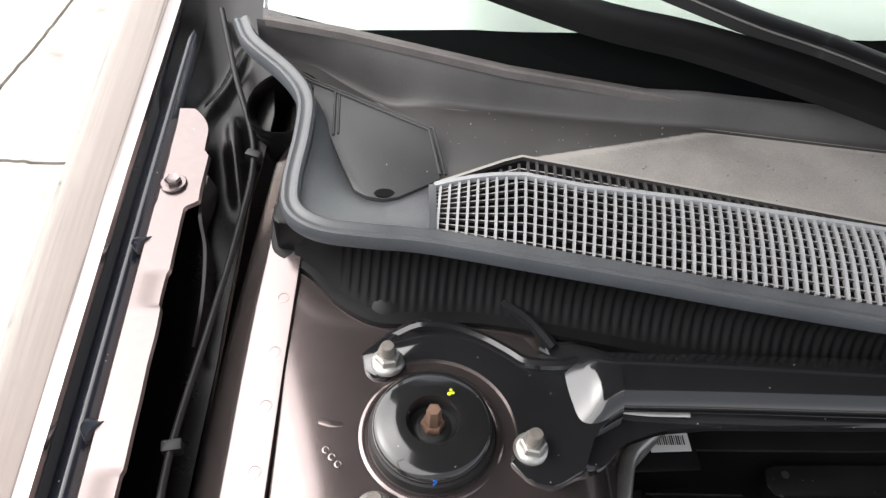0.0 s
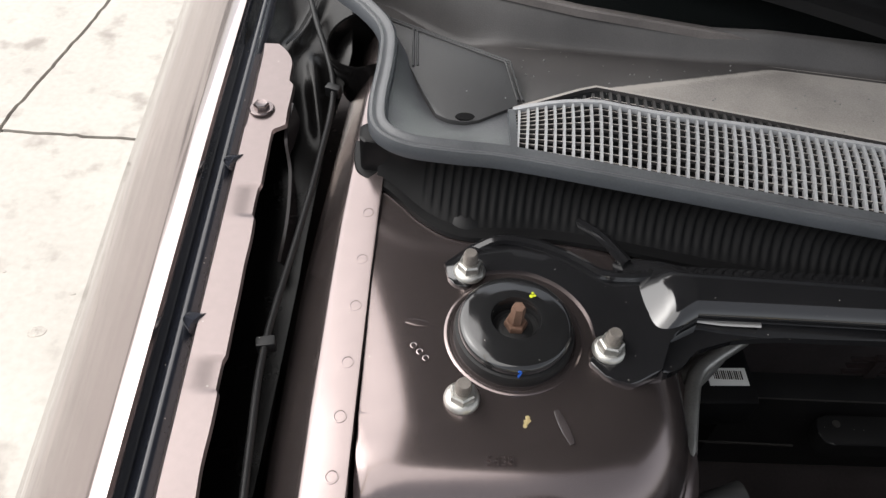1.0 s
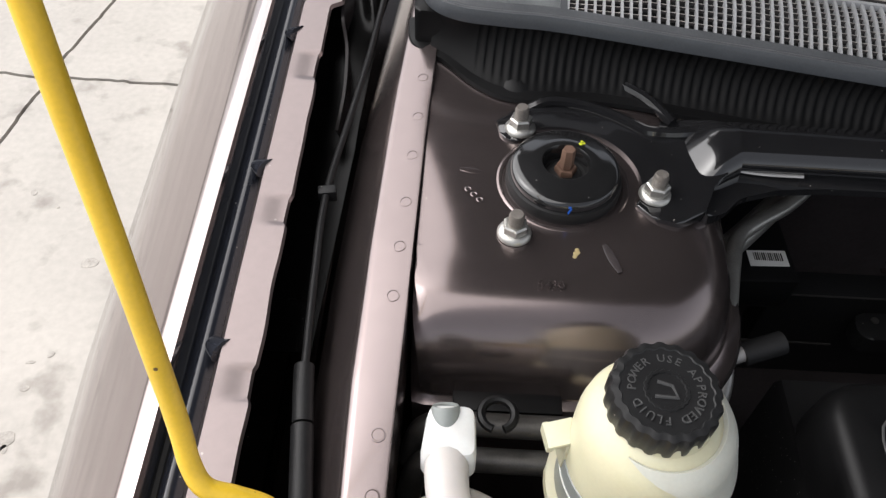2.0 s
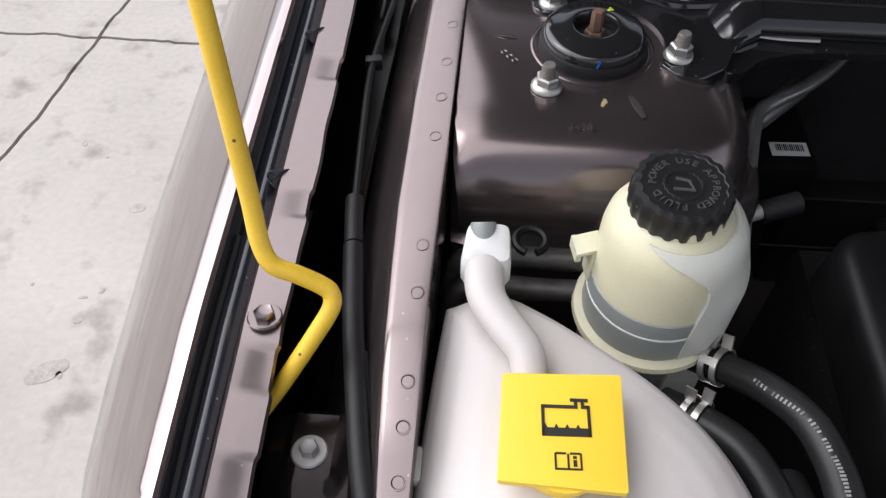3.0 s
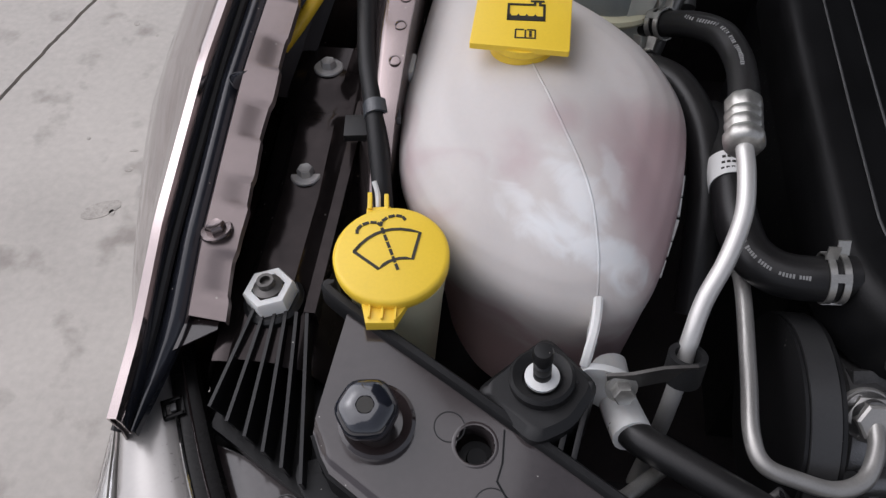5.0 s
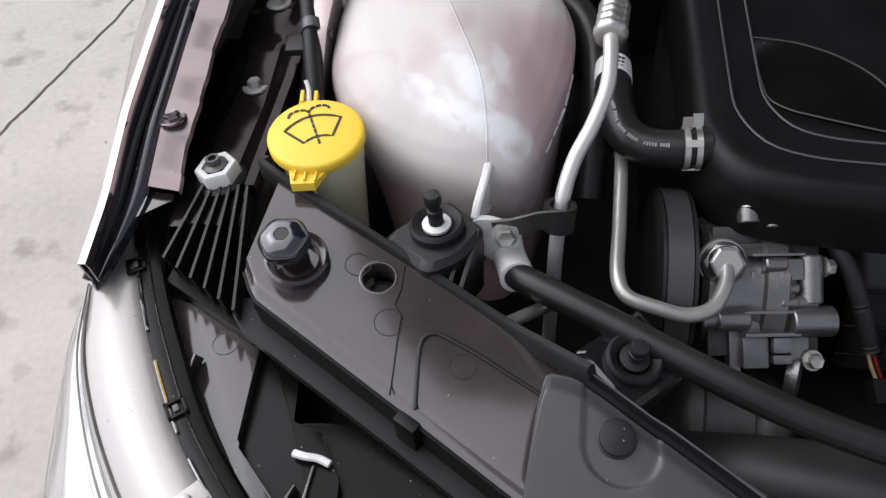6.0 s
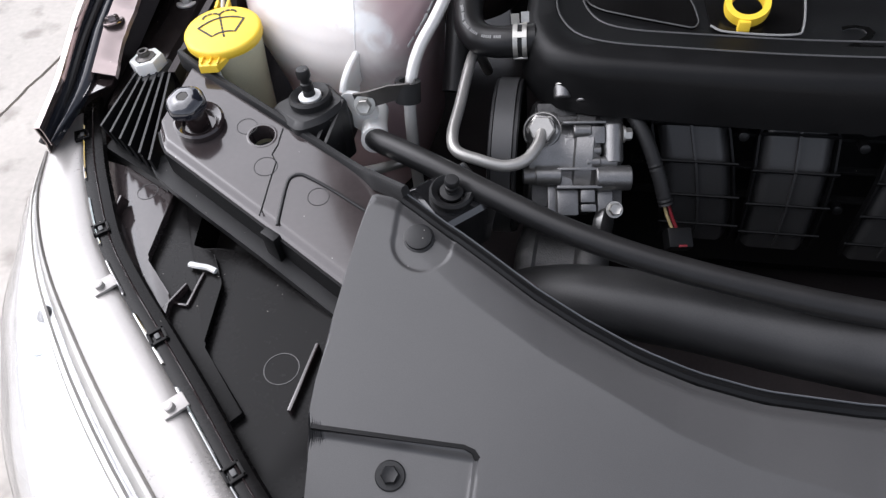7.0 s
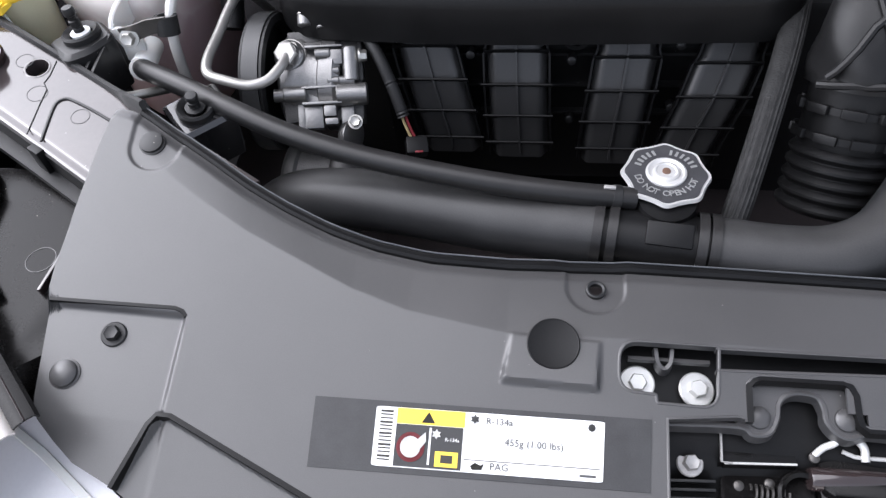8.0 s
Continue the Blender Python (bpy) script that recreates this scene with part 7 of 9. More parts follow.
def build_headlight():
    h = thing("headlight", (-0.15, -0.40, 0.65), "bright chrome and clear plastic headlight", "headlight")
    # the line by the housing, the bead line and the outer line of the lens
    inner = [(-0.214, -0.205), (-0.180, -0.272), (-0.152, -0.318), (-0.119, -0.365), (-0.083, -0.404), (-0.040, -0.446), (0.005, -0.490), (0.055, -0.540), (0.12, -0.60)]
    mid = [(-0.230, -0.262), (-0.212, -0.312), (-0.186, -0.356), (-0.155, -0.396), (-0.120, -0.434), (-0.080, -0.475), (-0.034, -0.519), (0.022, -0.570), (0.092, -0.635)]
    out = [(-0.258, -0.240), (-0.256, -0.300), (-0.244, -0.354), (-0.230, -0.408), (-0.204, -0.462), (-0.168, -0.518), (-0.118, -0.572), (-0.053, -0.625), (0.03, -0.685)]

    def curve(pts):
        return [Vector((p.x, p.y, 0)) for p in spline([(x, y, 0) for x, y in pts], 8)]

    def sheet(pairs, material, name, label="", thick=0.0015, first=0.0, last=1.0):
        bm = bmesh.new()
        lo, hi = int(first * (len(ci) - 1)), int(last * (len(ci) - 1)) + 1
        rows = [[bm.verts.new((p.x, p.y, z)) for p in pts[lo:hi]] for pts, z in pairs]
        for a, b in zip(rows, rows[1:]):
            for i in range(len(a) - 1):
                bm.faces.new((a[i], a[i + 1], b[i + 1], b[i]))
        bmesh.ops.recalc_face_normals(bm, faces=bm.faces)
        bmesh.ops.solidify(bm, geom=list(bm.faces), thickness=thick)
        return part(name, bm, material, h, label)
    ci, cm, co = curve(inner), curve(mid), curve(out)

    def mix(a, b, f):
        return [p.lerp(q, f) for p, q in zip(a, b)]
    sheet([(mix(ci, cm, 0.10), 0.7500), (mix(ci, cm, 0.18), 0.7530), (mix(ci, cm, 0.35), 0.7545), (mix(ci, cm, 0.6), 0.7540), (mix(ci, cm, 0.85), 0.7510), (mix(ci, cm, 0.97), 0.7470), (cm, 0.742)], CHROME_SATIN, "brow", "silver upper brow")
    sheet([(mix(cm, co, -0.02), 0.7440), (mix(cm, co, 0.01), 0.7475), (mix(cm, co, 0.04), 0.7480), (mix(cm, co, 0.07), 0.7460), (mix(cm, co, 0.09), 0.743)], PIPE_DULL, "bead", "dull silver bead")
    sheet([(mix(cm, co, 0.13), 0.7440), (mix(cm, co, 0.15), 0.7455), (mix(cm, co, 0.18), 0.7450), (mix(cm, co, 0.20), 0.742)], PIPE_DULL, "second_bead", "fine grey bead")
    sheet([(mix(cm, co, 0.05), 0.739), (mix(cm, co, 0.30), 0.731), (mix(cm, co, 0.55), 0.712), (mix(cm, co, 0.8), 0.682), (mix(cm, co, 0.97), 0.640), (mix(cm, co, 1.02), 0.50)], REFLECTOR, "reflector", "bright silver reflector")
    sheet([(mix(cm, co, 0.06), 0.7415), (mix(cm, co, 0.25), 0.7400), (mix(cm, co, 0.5), 0.7310), (mix(cm, co, 0.75), 0.7120), (mix(cm, co, 0.95), 0.680), (mix(cm, co, 1.06), 0.640), (mix(cm, co, 1.10), 0.50)], LENS, "lens", "clear plastic lens", 0.0012).visible_shadow = False
    sheet([(mix(ci, cm, -0.30), 0.7490), (mix(ci, cm, -0.26), 0.7535), (mix(ci, cm, -0.14), 0.7552), (mix(ci, cm, 0.02), 0.7555), (mix(ci, cm, 0.10), 0.7545)], LAMP_BLACK, "gasket", "black gasket edge")
    sheet([(mix(ci, cm, -0.12), 0.7558), (mix(ci, cm, -0.105), 0.7566), (mix(ci, cm, -0.09), 0.7558)], BLACK_SHINY, "gasket_ridge")
    for a, b in ((0.06, 0.20), (0.25, 0.38), (0.43, 0.53), (0.57, 0.68), (0.72, 0.92)):
        sheet([(mix(ci, cm, 0.055), 0.7562), (mix(ci, cm, 0.075), 0.7570), (mix(ci, cm, 0.095), 0.7562)], CHROME, "gasket_trim", "thin bright trim", 0.0010, a, b)
    # small windowed clips along the gasket
    for x, y, turn in ((-0.198, -0.247, -62), (-0.128, -0.352, -52), (-0.039, -0.444, -46), (0.050, -0.533, -44)):
        bm = bmesh.new()
        for dx, dy, sx, sy in ((0.0052, 0, 0.0022, 0.0130), (-0.0052, 0, 0.0022, 0.0130), (0, 0.0055, 0.0126, 0.0022), (0, -0.0055, 0.0126, 0.0022)):
            c, q = math.cos(radians(turn)), math.sin(radians(turn))
            block(bm, (x + dx * c - dy * q, y + dx * q + dy * c, 0.7560), (sx, sy, 0.0036), (0, 0, turn), 0.0004)
        clip = part("clip", bm, LAMP_BLACK, h)
        bm = bmesh.new()
        block(bm, (x, y, 0.7562), (0.0050, 0.0036, 0.0030), (0, 0, turn), 0.0006)
        part("clip_pin", bm, MARK_GREY, clip)
    # clear plastic locating tabs on the brow
    for x, y in ((-0.100, -0.405), (-0.006, -0.494)):
        bm = bmesh.new()
        block(bm, (x, y, 0.7555), (0.013, 0.018, 0.0030), (0, 0, -42), 0.0010)
        lathe(bm, [(0.0036, 0.0), (0.0036, 0.005), (0.0022, 0.0056), (0.0, 0.0056)], (x - 0.001, y - 0.002, 0.756), (-0.1, -0.1, 1), 14)
        part("locating_tab", bm, CHROME_SATIN, h)
    bm = bmesh.new()
    lathe(bm, [(0.0, 0.002), (0.014, 0.0024), (0.022, 0.004), (0.026, 0.0065), (0.028, 0.0065), (0.029, 0.0)], (-0.1420, -0.4260, 0.7285), (-0.22, -0.20, 0.95), 34)
    bowl = part("bulb_bowl", bm, BOWL_BLUE, h, "grey-blue bulb bowl")
    bm = bmesh.new()
    lathe(bm, [(0.0065, 0.0), (0.0070, 0.004), (0.0040, 0.006), (0.0, 0.0065)], (-0.1500, -0.4220, 0.7315), (-0.22, -0.20, 0.95), 18)
    part("bulb_cap", bm, MARK_GREY, bowl, "dark bulb cap")


def build_bumper():
    """The pale top edge of the bumper, below the cover's front edge."""
    b = thing("front_bumper", (0.1, -0.65, 0.6), "pale grey top edge of the front bumper", "bumper")
    bm = bmesh.new()

    def skin(u, v):
        x = 0.030 + 0.40 * u
        y = along(x, [0.030, 0.098, 0.168, 0.30, 0.45], [-0.545, -0.580, -0.625, -0.700, -0.76])
        return (x - 0.03 * v, y + 0.006 - 0.17 * v, 0.694 - 0.05 * u - 0.03 * v - 0.16 * v * v)
    grid(bm, span(0, 1, 30), span(0, 1, 12), skin, thick=0.002)
    part("skin", bm, PALE_TRIM, b)
    bm = bmesh.new()
    sweep(bm, [Vector(skin(u, 0.10)) + Vector((0, 0, 0.001)) for u in span(0, 1, 24)], [(-0.004, -0.002), (0.004, -0.002), (0.003, 0.002), (-0.003, 0.002)])
    part("edge_bead", bm, WHITE_PLASTIC, b, "pale edge bead")


CHROME_SATIN = surface("bright_silver_lamp_brow", (0.37, 0.352, 0.335), 0.30, 0.30, 0.3, 0.06, 12, 400, 0.02)
REFLECTOR = surface("white_silver_reflector", (0.78, 0.78, 0.79), 0.22, 0.55, 0.2, 0.03, 12, 300, 0.0)
BOWL_BLUE = surface("blue_grey_bowl", (0.33, 0.38, 0.44), 0.25, 0.4, 0.2, 0.25, 40, 300, 0.0)
build_beam()
build_lamp_bay()
build_headlight()
build_bumper()


# ---------- radiator cover ----------
def cover_back(x):
    return along(x, [0.0785, 0.083, 0.0885, 0.0922, 0.096, 0.108, 0.120, 0.147, 0.184, 0.219, 0.253, 0.294, 0.331, 0.376, 0.438, 0.525, 0.725, 1.2], [-0.470, -0.405, -0.345, -0.3225, -0.3205, -0.3215, -0.3260, -0.3410, -0.3605, -0.3800, -0.3955, -0.4105, -0.4195, -0.4245, -0.4225, -0.4165, -0.4120, -0.43])


def cover_front(x):
    return along(x, [0.0785, 0.083, 0.0905, 0.0925, 0.098, 0.115, 0.133, 0.168, 0.30, 1.2], [-0.474, -0.500, -0.557, -0.567, -0.576, -0.590, -0.603, -0.617, -0.69, -0.72])


def crease_y(x):
    return along(x, [0.08, 0.115, 0.164, 0.185, 0.230, 0.268, 0.318, 0.363, 0.439, 0.507, 0.606, 1.2], [-0.33, -0.350, -0.385, -0.398, -0.422, -0.438, -0.459, -0.472, -0.482, -0.479, -0.475, -0.47])


def cover_skin(x, y):
    z = cover_height(x, y)
    z -= 0.27 * max(0.0, y - crease_y(x)) * along(x, [0.10, 0.28], [0, 1]) + 0.004 * step(0.0, 0.012, y - cover_back(x) + 0.012)
    pocket = step(0.0, 0.004, -0.4885 - y) * (1 - step(0.1895, 0.1945, x - 0.02 * (y + 0.5)))
    z -= along(y, [-0.62, -0.570, -0.489], [0.0008, 0.0012, 0.0058]) * pocket
    second = step(0.0, 0.004, -(y + 0.563 + 0.40 * (x - 0.195))) * step(0.0, 0.004, x - 0.187 - 0.45 * (y + 0.564))
    z -= 0.007 * second
    shelf = step(0.438, 0.442, x - 0.15 * (y + 0.5)) * (1 - step(0.506, 0.510, x - 0.05 * (y + 0.5))) * step(-0.519, -0.515, y) * (1 - step(-0.484, -0.480, y))
    z += (0.0012 + 0.13 * max(0.0, -0.484 - y)) * shelf
    tab = (1 - step(0.021, 0.024, math.hypot(x - 0.505, y + 0.435))) if y < -0.435 else (1 - step(0.021, 0.024, abs(x - 0.505)))
    z -= 0.0018 * tab
    tab2 = 1 - step(0.020, 0.0225, math.hypot(x - 0.136, y + 0.355)) if y < -0.350 else 1 - step(0.020, 0.0225, abs(x - 0.136))
    z -= 0.0016 * tab2
    return z


HATCH = rounded([(0.5222, -0.4785), (0.5945, -0.4768), (0.5925, -0.5205), (0.5492, -0.5208), (0.5485, -0.5150), (0.5222, -0.5146)], [0.015, 0.002, 0.013, 0.0012, 0.0012, 0.0135], 7)


def within(poly, x, y):
    return sum((poly[i][1] > y) != (poly[i - 1][1] > y) and x < (poly[i - 1][0] - poly[i][0]) * (y - poly[i][1]) / (poly[i - 1][1] - poly[i][1]) + poly[i][0] for i in range(len(poly))) % 2 == 1


def cover_open(x, y):
    if 0.52 < x < 0.60 and within(HATCH, x, y):
        return True
    if x > 0.5935 and along(x, [0.593, 0.71, 1.2], [-0.4940, -0.4870, -0.480]) < y < along(x, [0.593, 0.71, 1.2], [-0.4785, -0.4740, -0.466]):
        return True
    if 0.6135 < x < 0.688 + 0.15 * max(0.0, -0.512 - y) and y < along(x, [0.613, 0.622, 0.680, 0.689], [-0.500, -0.4945, -0.4925, -0.500]):
        return True
    if x > 0.5565 and y < along(x, [0.556, 0.605, 0.613, 0.69, 0.72, 1.2], [-0.531, -0.5245, -0.528, -0.524, -0.5225, -0.522]):
        return True
    return math.hypot(x - 0.505, y + 0.4370) < 0.0062


def build_cover():
    c = thing("radiator_cover", (0.4, -0.5, 0.7), "dark grey grained plastic radiator cover panel", "radiator cover")
    xs = [0.0785, 0.080, 0.083] + span(0.0845, 0.62, 390) + span(0.63, 1.15, 40)
    vs = span(0, 1, 210)
    bm = bmesh.new()
    grid(bm, xs, vs, lambda x, v: (x, cover_front(x) + (cover_back(x) - cover_front(x)) * v, cover_skin(x, cover_front(x) + (cover_back(x) - cover_front(x)) * v)),
         keep=lambda x, v: not cover_open(x, cover_front(x) + (cover_back(x) - cover_front(x)) * v), thick=0.0025)
    part("panel", bm, GREY_PLASTIC, c)
    bm = bmesh.new()
    xs2 = span(0.1165, 1.15, 90)
    sweep(bm, [(x, cover_back(x) + 0.0048, cover_skin(x, cover_back(x)) + 0.002) for x in xs2], [(-0.0045, -0.012), (0.0045, -0.012), (0.0045, 0.0010), (0.0025, 0.0030), (-0.0004, 0.0026), (-0.0010, -0.0004), (-0.0032, 0.0006), (-0.0045, -0.001)])
    seal = part("back_seal", bm, DEEP_BLACK, c, "double black rubber seal")
    # thin grey lines drawn as highlights along the black seal
    for dy, dz, r in ((0.0013, 0.0012, 0.0006), (0.0078, 0.0048, 0.0007)):
        bm = bmesh.new()
        sweep(bm, [(x, cover_back(x) + dy, cover_skin(x, cover_back(x)) + dz) for x in xs2], circle(r, 6))
        part("seal_highlight", bm, SEAL_RUBBER, seal)
    # black strips for the shade in grooves, and moulded lips round the openings
    for pts, w in (([(0.0835, -0.4887), (0.184, -0.4867), (0.1905, -0.4885), (0.1940, -0.4925)], 0.0030), ([(0.165, -0.617), (0.182, -0.572), (0.1875, -0.5645), (0.198, -0.5645), (0.312, -0.6105)], 0.0036)):
        bm = bmesh.new()
        sweep(bm, [(x, y, cover_height(x, y) + 0.0006) for x, y in pts], [(-w / 2, -0.010), (w / 2, -0.010), (w / 2, 0.0), (-w / 2, 0.0)])
        part("groove_shade", bm, DEEP_BLACK, c, "black strip for the shade in a moulded groove")
    slot_low = [(x, along(x, [0.593, 0.71, 1.2], [-0.4940, -0.4870, -0.480])) for x in (0.592, 0.65, 0.71, 0.9, 1.15)]
    slot_high = [(x, along(x, [0.593, 0.71, 1.2], [-0.4785, -0.4740, -0.466])) for x in (0.592, 0.65, 0.71, 0.9, 1.15)]
    hood_side = [(0.5565, -0.60), (0.5565, -0.531), (0.605, -0.5245), (0.6135, -0.526), (0.6135, -0.501), (0.617, -0.4965), (0.622, -0.4945), (0.680, -0.4925), (0.685, -0.495), (0.688, -0.501), (0.6885, -0.514), (0.690, -0.520), (0.695, -0.5235), (0.72, -0.5225), (1.15, -0.522)]
    for pts in (HATCH + HATCH[:1], slot_low, slot_high, hood_side):
        bm = bmesh.new()
        sweep(bm, [(x, y, cover_skin(x, y) + 0.0002) for x, y in pts], [(-0.0011, -0.006), (0.0011, -0.006), (0.0011, 0.0), (0.0006, 0.0003), (-0.0006, 0.0003), (-0.0011, 0.0)])
        part("opening_lip", bm, GREY_PLASTIC, c)
    # black strip that draws the shade under the latch recess edge
    bm = bmesh.new()
    sweep(bm, [(x + 0.0006, y - 0.0020, cover_skin(x, y + 0.004) - 0.0010) for x, y in hood_side[3:]], [(-0.0022, -0.008), (0.0022, -0.008), (0.0022, 0.0), (-0.0022, 0.0)])
    part("shadow_gap", bm, DEEP_BLACK, c, "black strip for the shade round the latch recess")
    bm = bmesh.new()
    ringed(bm, [(0.0050, -0.003), (0.0078, -0.003), (0.0078, 0.0004), (0.0066, 0.0010), (0.0050, 0.0002)], (0.505, -0.437, cover_skin(0.505, -0.446) + 0.003), (0.07, -0.05, 1), 28)
    part("hole_lip", bm, BLACK_PLASTIC, c)
    # push clips
    for x, y, r, dome in ((0.133, -0.3515, 0.0098, 0.0008), (0.1095, -0.542, 0.0105, 0.003)):
        clip = thing("push_clip", (x, y, cover_skin(x, y)), "black domed plastic push clip in the cover", "clip", "cover clips")
        bm = bmesh.new()
        lathe(bm, [(r + 0.0015, -0.001), (r + 0.0015, 0.0006), (r, 0.0012), (r * 0.98, 0.0035), (r * 0.8, 0.0035 + dome * 0.6), (0.0, 0.0035 + dome)], (x, y, cover_skin(x, y)), (0.07, -0.28, 1), 30)
        part("dome", bm, BLACK_PLASTIC if y > -0.4 else GREY_PLASTIC, clip)
    bolt = make_bolt("cover_bolt", "black hex bolt fixing the cover", "cover bolts", 0.0100, 0.0062, 0.0058, BLACK_PLASTIC, BLACK_PLASTIC)
    bolt.matrix_basis = pose(0.139, -0.509, cover_skin(0.139, -0.509), 16, 4, 12)
    d = thing("cover_plug", (0.474, -0.488, 0.71), "round black rubber bump stop in the cover", "bump stop")
    bm = bmesh.new()
    lathe(bm, [(0.0196, -0.006), (0.0196, 0.0022), (0.0188, 0.0030), (0.0178, 0.0026), (0.0, 0.0024)], (0.474, -0.4875, cover_height(0.474, -0.4875) + 0.001), (0.07, -0.28, 1), 36)
    part("stop", bm, DEEP_BLACK, d)


def build_label():
    lab = thing("refrigerant_label", (0.43, -0.56, 0.69), "white and yellow refrigerant charge label on black backing", "label")
    a, b, e, f = (0.349, -0.543), (0.5125, -0.538), (0.5115, -0.578), (0.3495, -0.583)

    def at(u, v, lift):
        x = (a[0] * (1 - u) + b[0] * u) * (1 - v) + (f[0] * (1 - u) + e[0] * u) * v
        y = (a[1] * (1 - u) + b[1] * u) * (1 - v) + (f[1] * (1 - u) + e[1] * u) * v
        return (x, y, cover_height(x, y) + lift)

    def patch(name, u0, v0, u1, v1, material, lift, label="", r=0.0):
        bm = bmesh.new()
        corners = rounded([(u0, v0), (u1, v0), (u1, v1), (u0, v1)], r, 4) if r else [(u0, v0), (u1, v0), (u1, v1), (u0, v1)]
        top = [bm.verts.new(at(u, v, lift)) for u, v in corners]
        low = [bm.verts.new(at(u, v, lift - 0.0005)) for u, v in corners]
        bm.faces.new(top)
        bm.faces.new(low[::-1])
        for i in range(len(top)):
            bm.faces.new((low[i], low[(i + 1) % len(top)], top[(i + 1) % len(top)], top[i]))
        return part(name, bm, material, lab, label)
    patch("backing", -0.28, -0.10, 1.20, 1.10, BACKING, 0.0007, "matt black textured backing")
    patch("sheet", 0, 0, 1, 1, WHITE_INK, 0.0011, "white sheet", 0.03)
    patch("warning_band", 0.095, 0.01, 0.395, 0.27, YELLOW, 0.0014, "yellow warning band")
    patch("dark_field", 0.095, 0.28, 0.390, 0.985, BACKING, 0.0014, "black field")
    for v in (0.79, 0.0):
        if v:
            patch("rule", 0.40, v, 0.985, v + 0.012, BLACK_INK, 0.0014)
    patch("side_rule", 0.243, 0.32, 0.252, 0.93, WHITE_INK, 0.0017)
    for k in range(14):
        patch("code_bar", 0.022, 0.06 + 0.063 * k, 0.078, 0.06 + 0.063 * k + (0.022 if k % 3 else 0.036), BLACK_INK, 0.0014)
    patch("small_field", 0.275, 0.70, 0.375, 0.95, YELLOW, 0.0017)
    patch("small_mark", 0.30, 0.76, 0.352, 0.89, BLACK_INK, 0.0020)

    def shape(name, pts, material, lift, label=""):
        bm = bmesh.new()
        vs = [bm.verts.new(at(u, v, lift)) for u, v in pts]
        bm.faces.new(vs)
        bmesh.ops.solidify(bm, geom=list(bm.faces), thickness=0.0003)
        part(name, bm, material, lab, label)
    shape("warning_triangle", [(0.205, 0.24), (0.265, 0.24), (0.235, 0.05)], BLACK_INK, 0.0017)
    shape("red_ring", [(0.165 + 0.062 * math.cos(q), 0.66 + 0.25 * math.sin(q)) for q in span(0, 6.0, 22)], RED_PLASTIC, 0.0017, "red prohibition disc")
    shape("white_sign", [(0.165 + 0.045 * math.cos(q), 0.66 + 0.18 * math.sin(q)) for q in span(0, 6.0, 22)], WHITE_INK, 0.0020)
    shape("spray_cone", [(0.160, 0.66), (0.228, 0.40), (0.232, 0.56), (0.20, 0.74)], WHITE_INK, 0.0023)
    for cu, cv in ((0.275, 0.42), (0.438, 0.12)):
        dark = cu > 0.3
        shape("star", [(cu + (0.022 if i % 2 else 0.013) * math.cos(math.pi * i / 6), cv + (0.085 if i % 2 else 0.05) * math.sin(math.pi * i / 6)) for i in range(12)], MARK_GREY if dark else WHITE_INK, 0.0020)
    shape("corner_mark", [(0.945 + 0.016 * math.cos(q), 0.12 + 0.065 * math.sin(q)) for q in span(0, 6.0, 16)], MARK_GREY, 0.0014)
    shape("can_mark", [(0.43, 0.90), (0.45, 0.84), (0.475, 0.88), (0.49, 0.84), (0.48, 0.95), (0.44, 0.96)], BLACK_INK, 0.0017)

    def words(text, size, u, v, material):
        x, y, z = at(u, v, 0.0016)
        part("printed_words", lettering(text, size, 0.00015, Matrix.Translation((x, y, z)) @ pose(0, 0, 0, 16.5, 4.5, 1.2)), material, lab)
    words("R-134a", 0.0068, 0.545, 0.14, MARK_GREY)
    words("R-134a", 0.0036, 0.345, 0.50, WHITE_INK)
    words("455g (1.00 lbs)", 0.0070, 0.70, 0.48, MARK_GREY)
    words("PAG", 0.0070, 0.555, 0.89, MARK_GREY)
    patch("code_mark", 0.90, 0.90, 0.97, 0.94, MARK_GREY, 0.0014)


BACKING = surface("matt_black_woven_film", (0.030, 0.030, 0.031), 0.6, 0, 0, 0.3, 60, 900, 0.3)


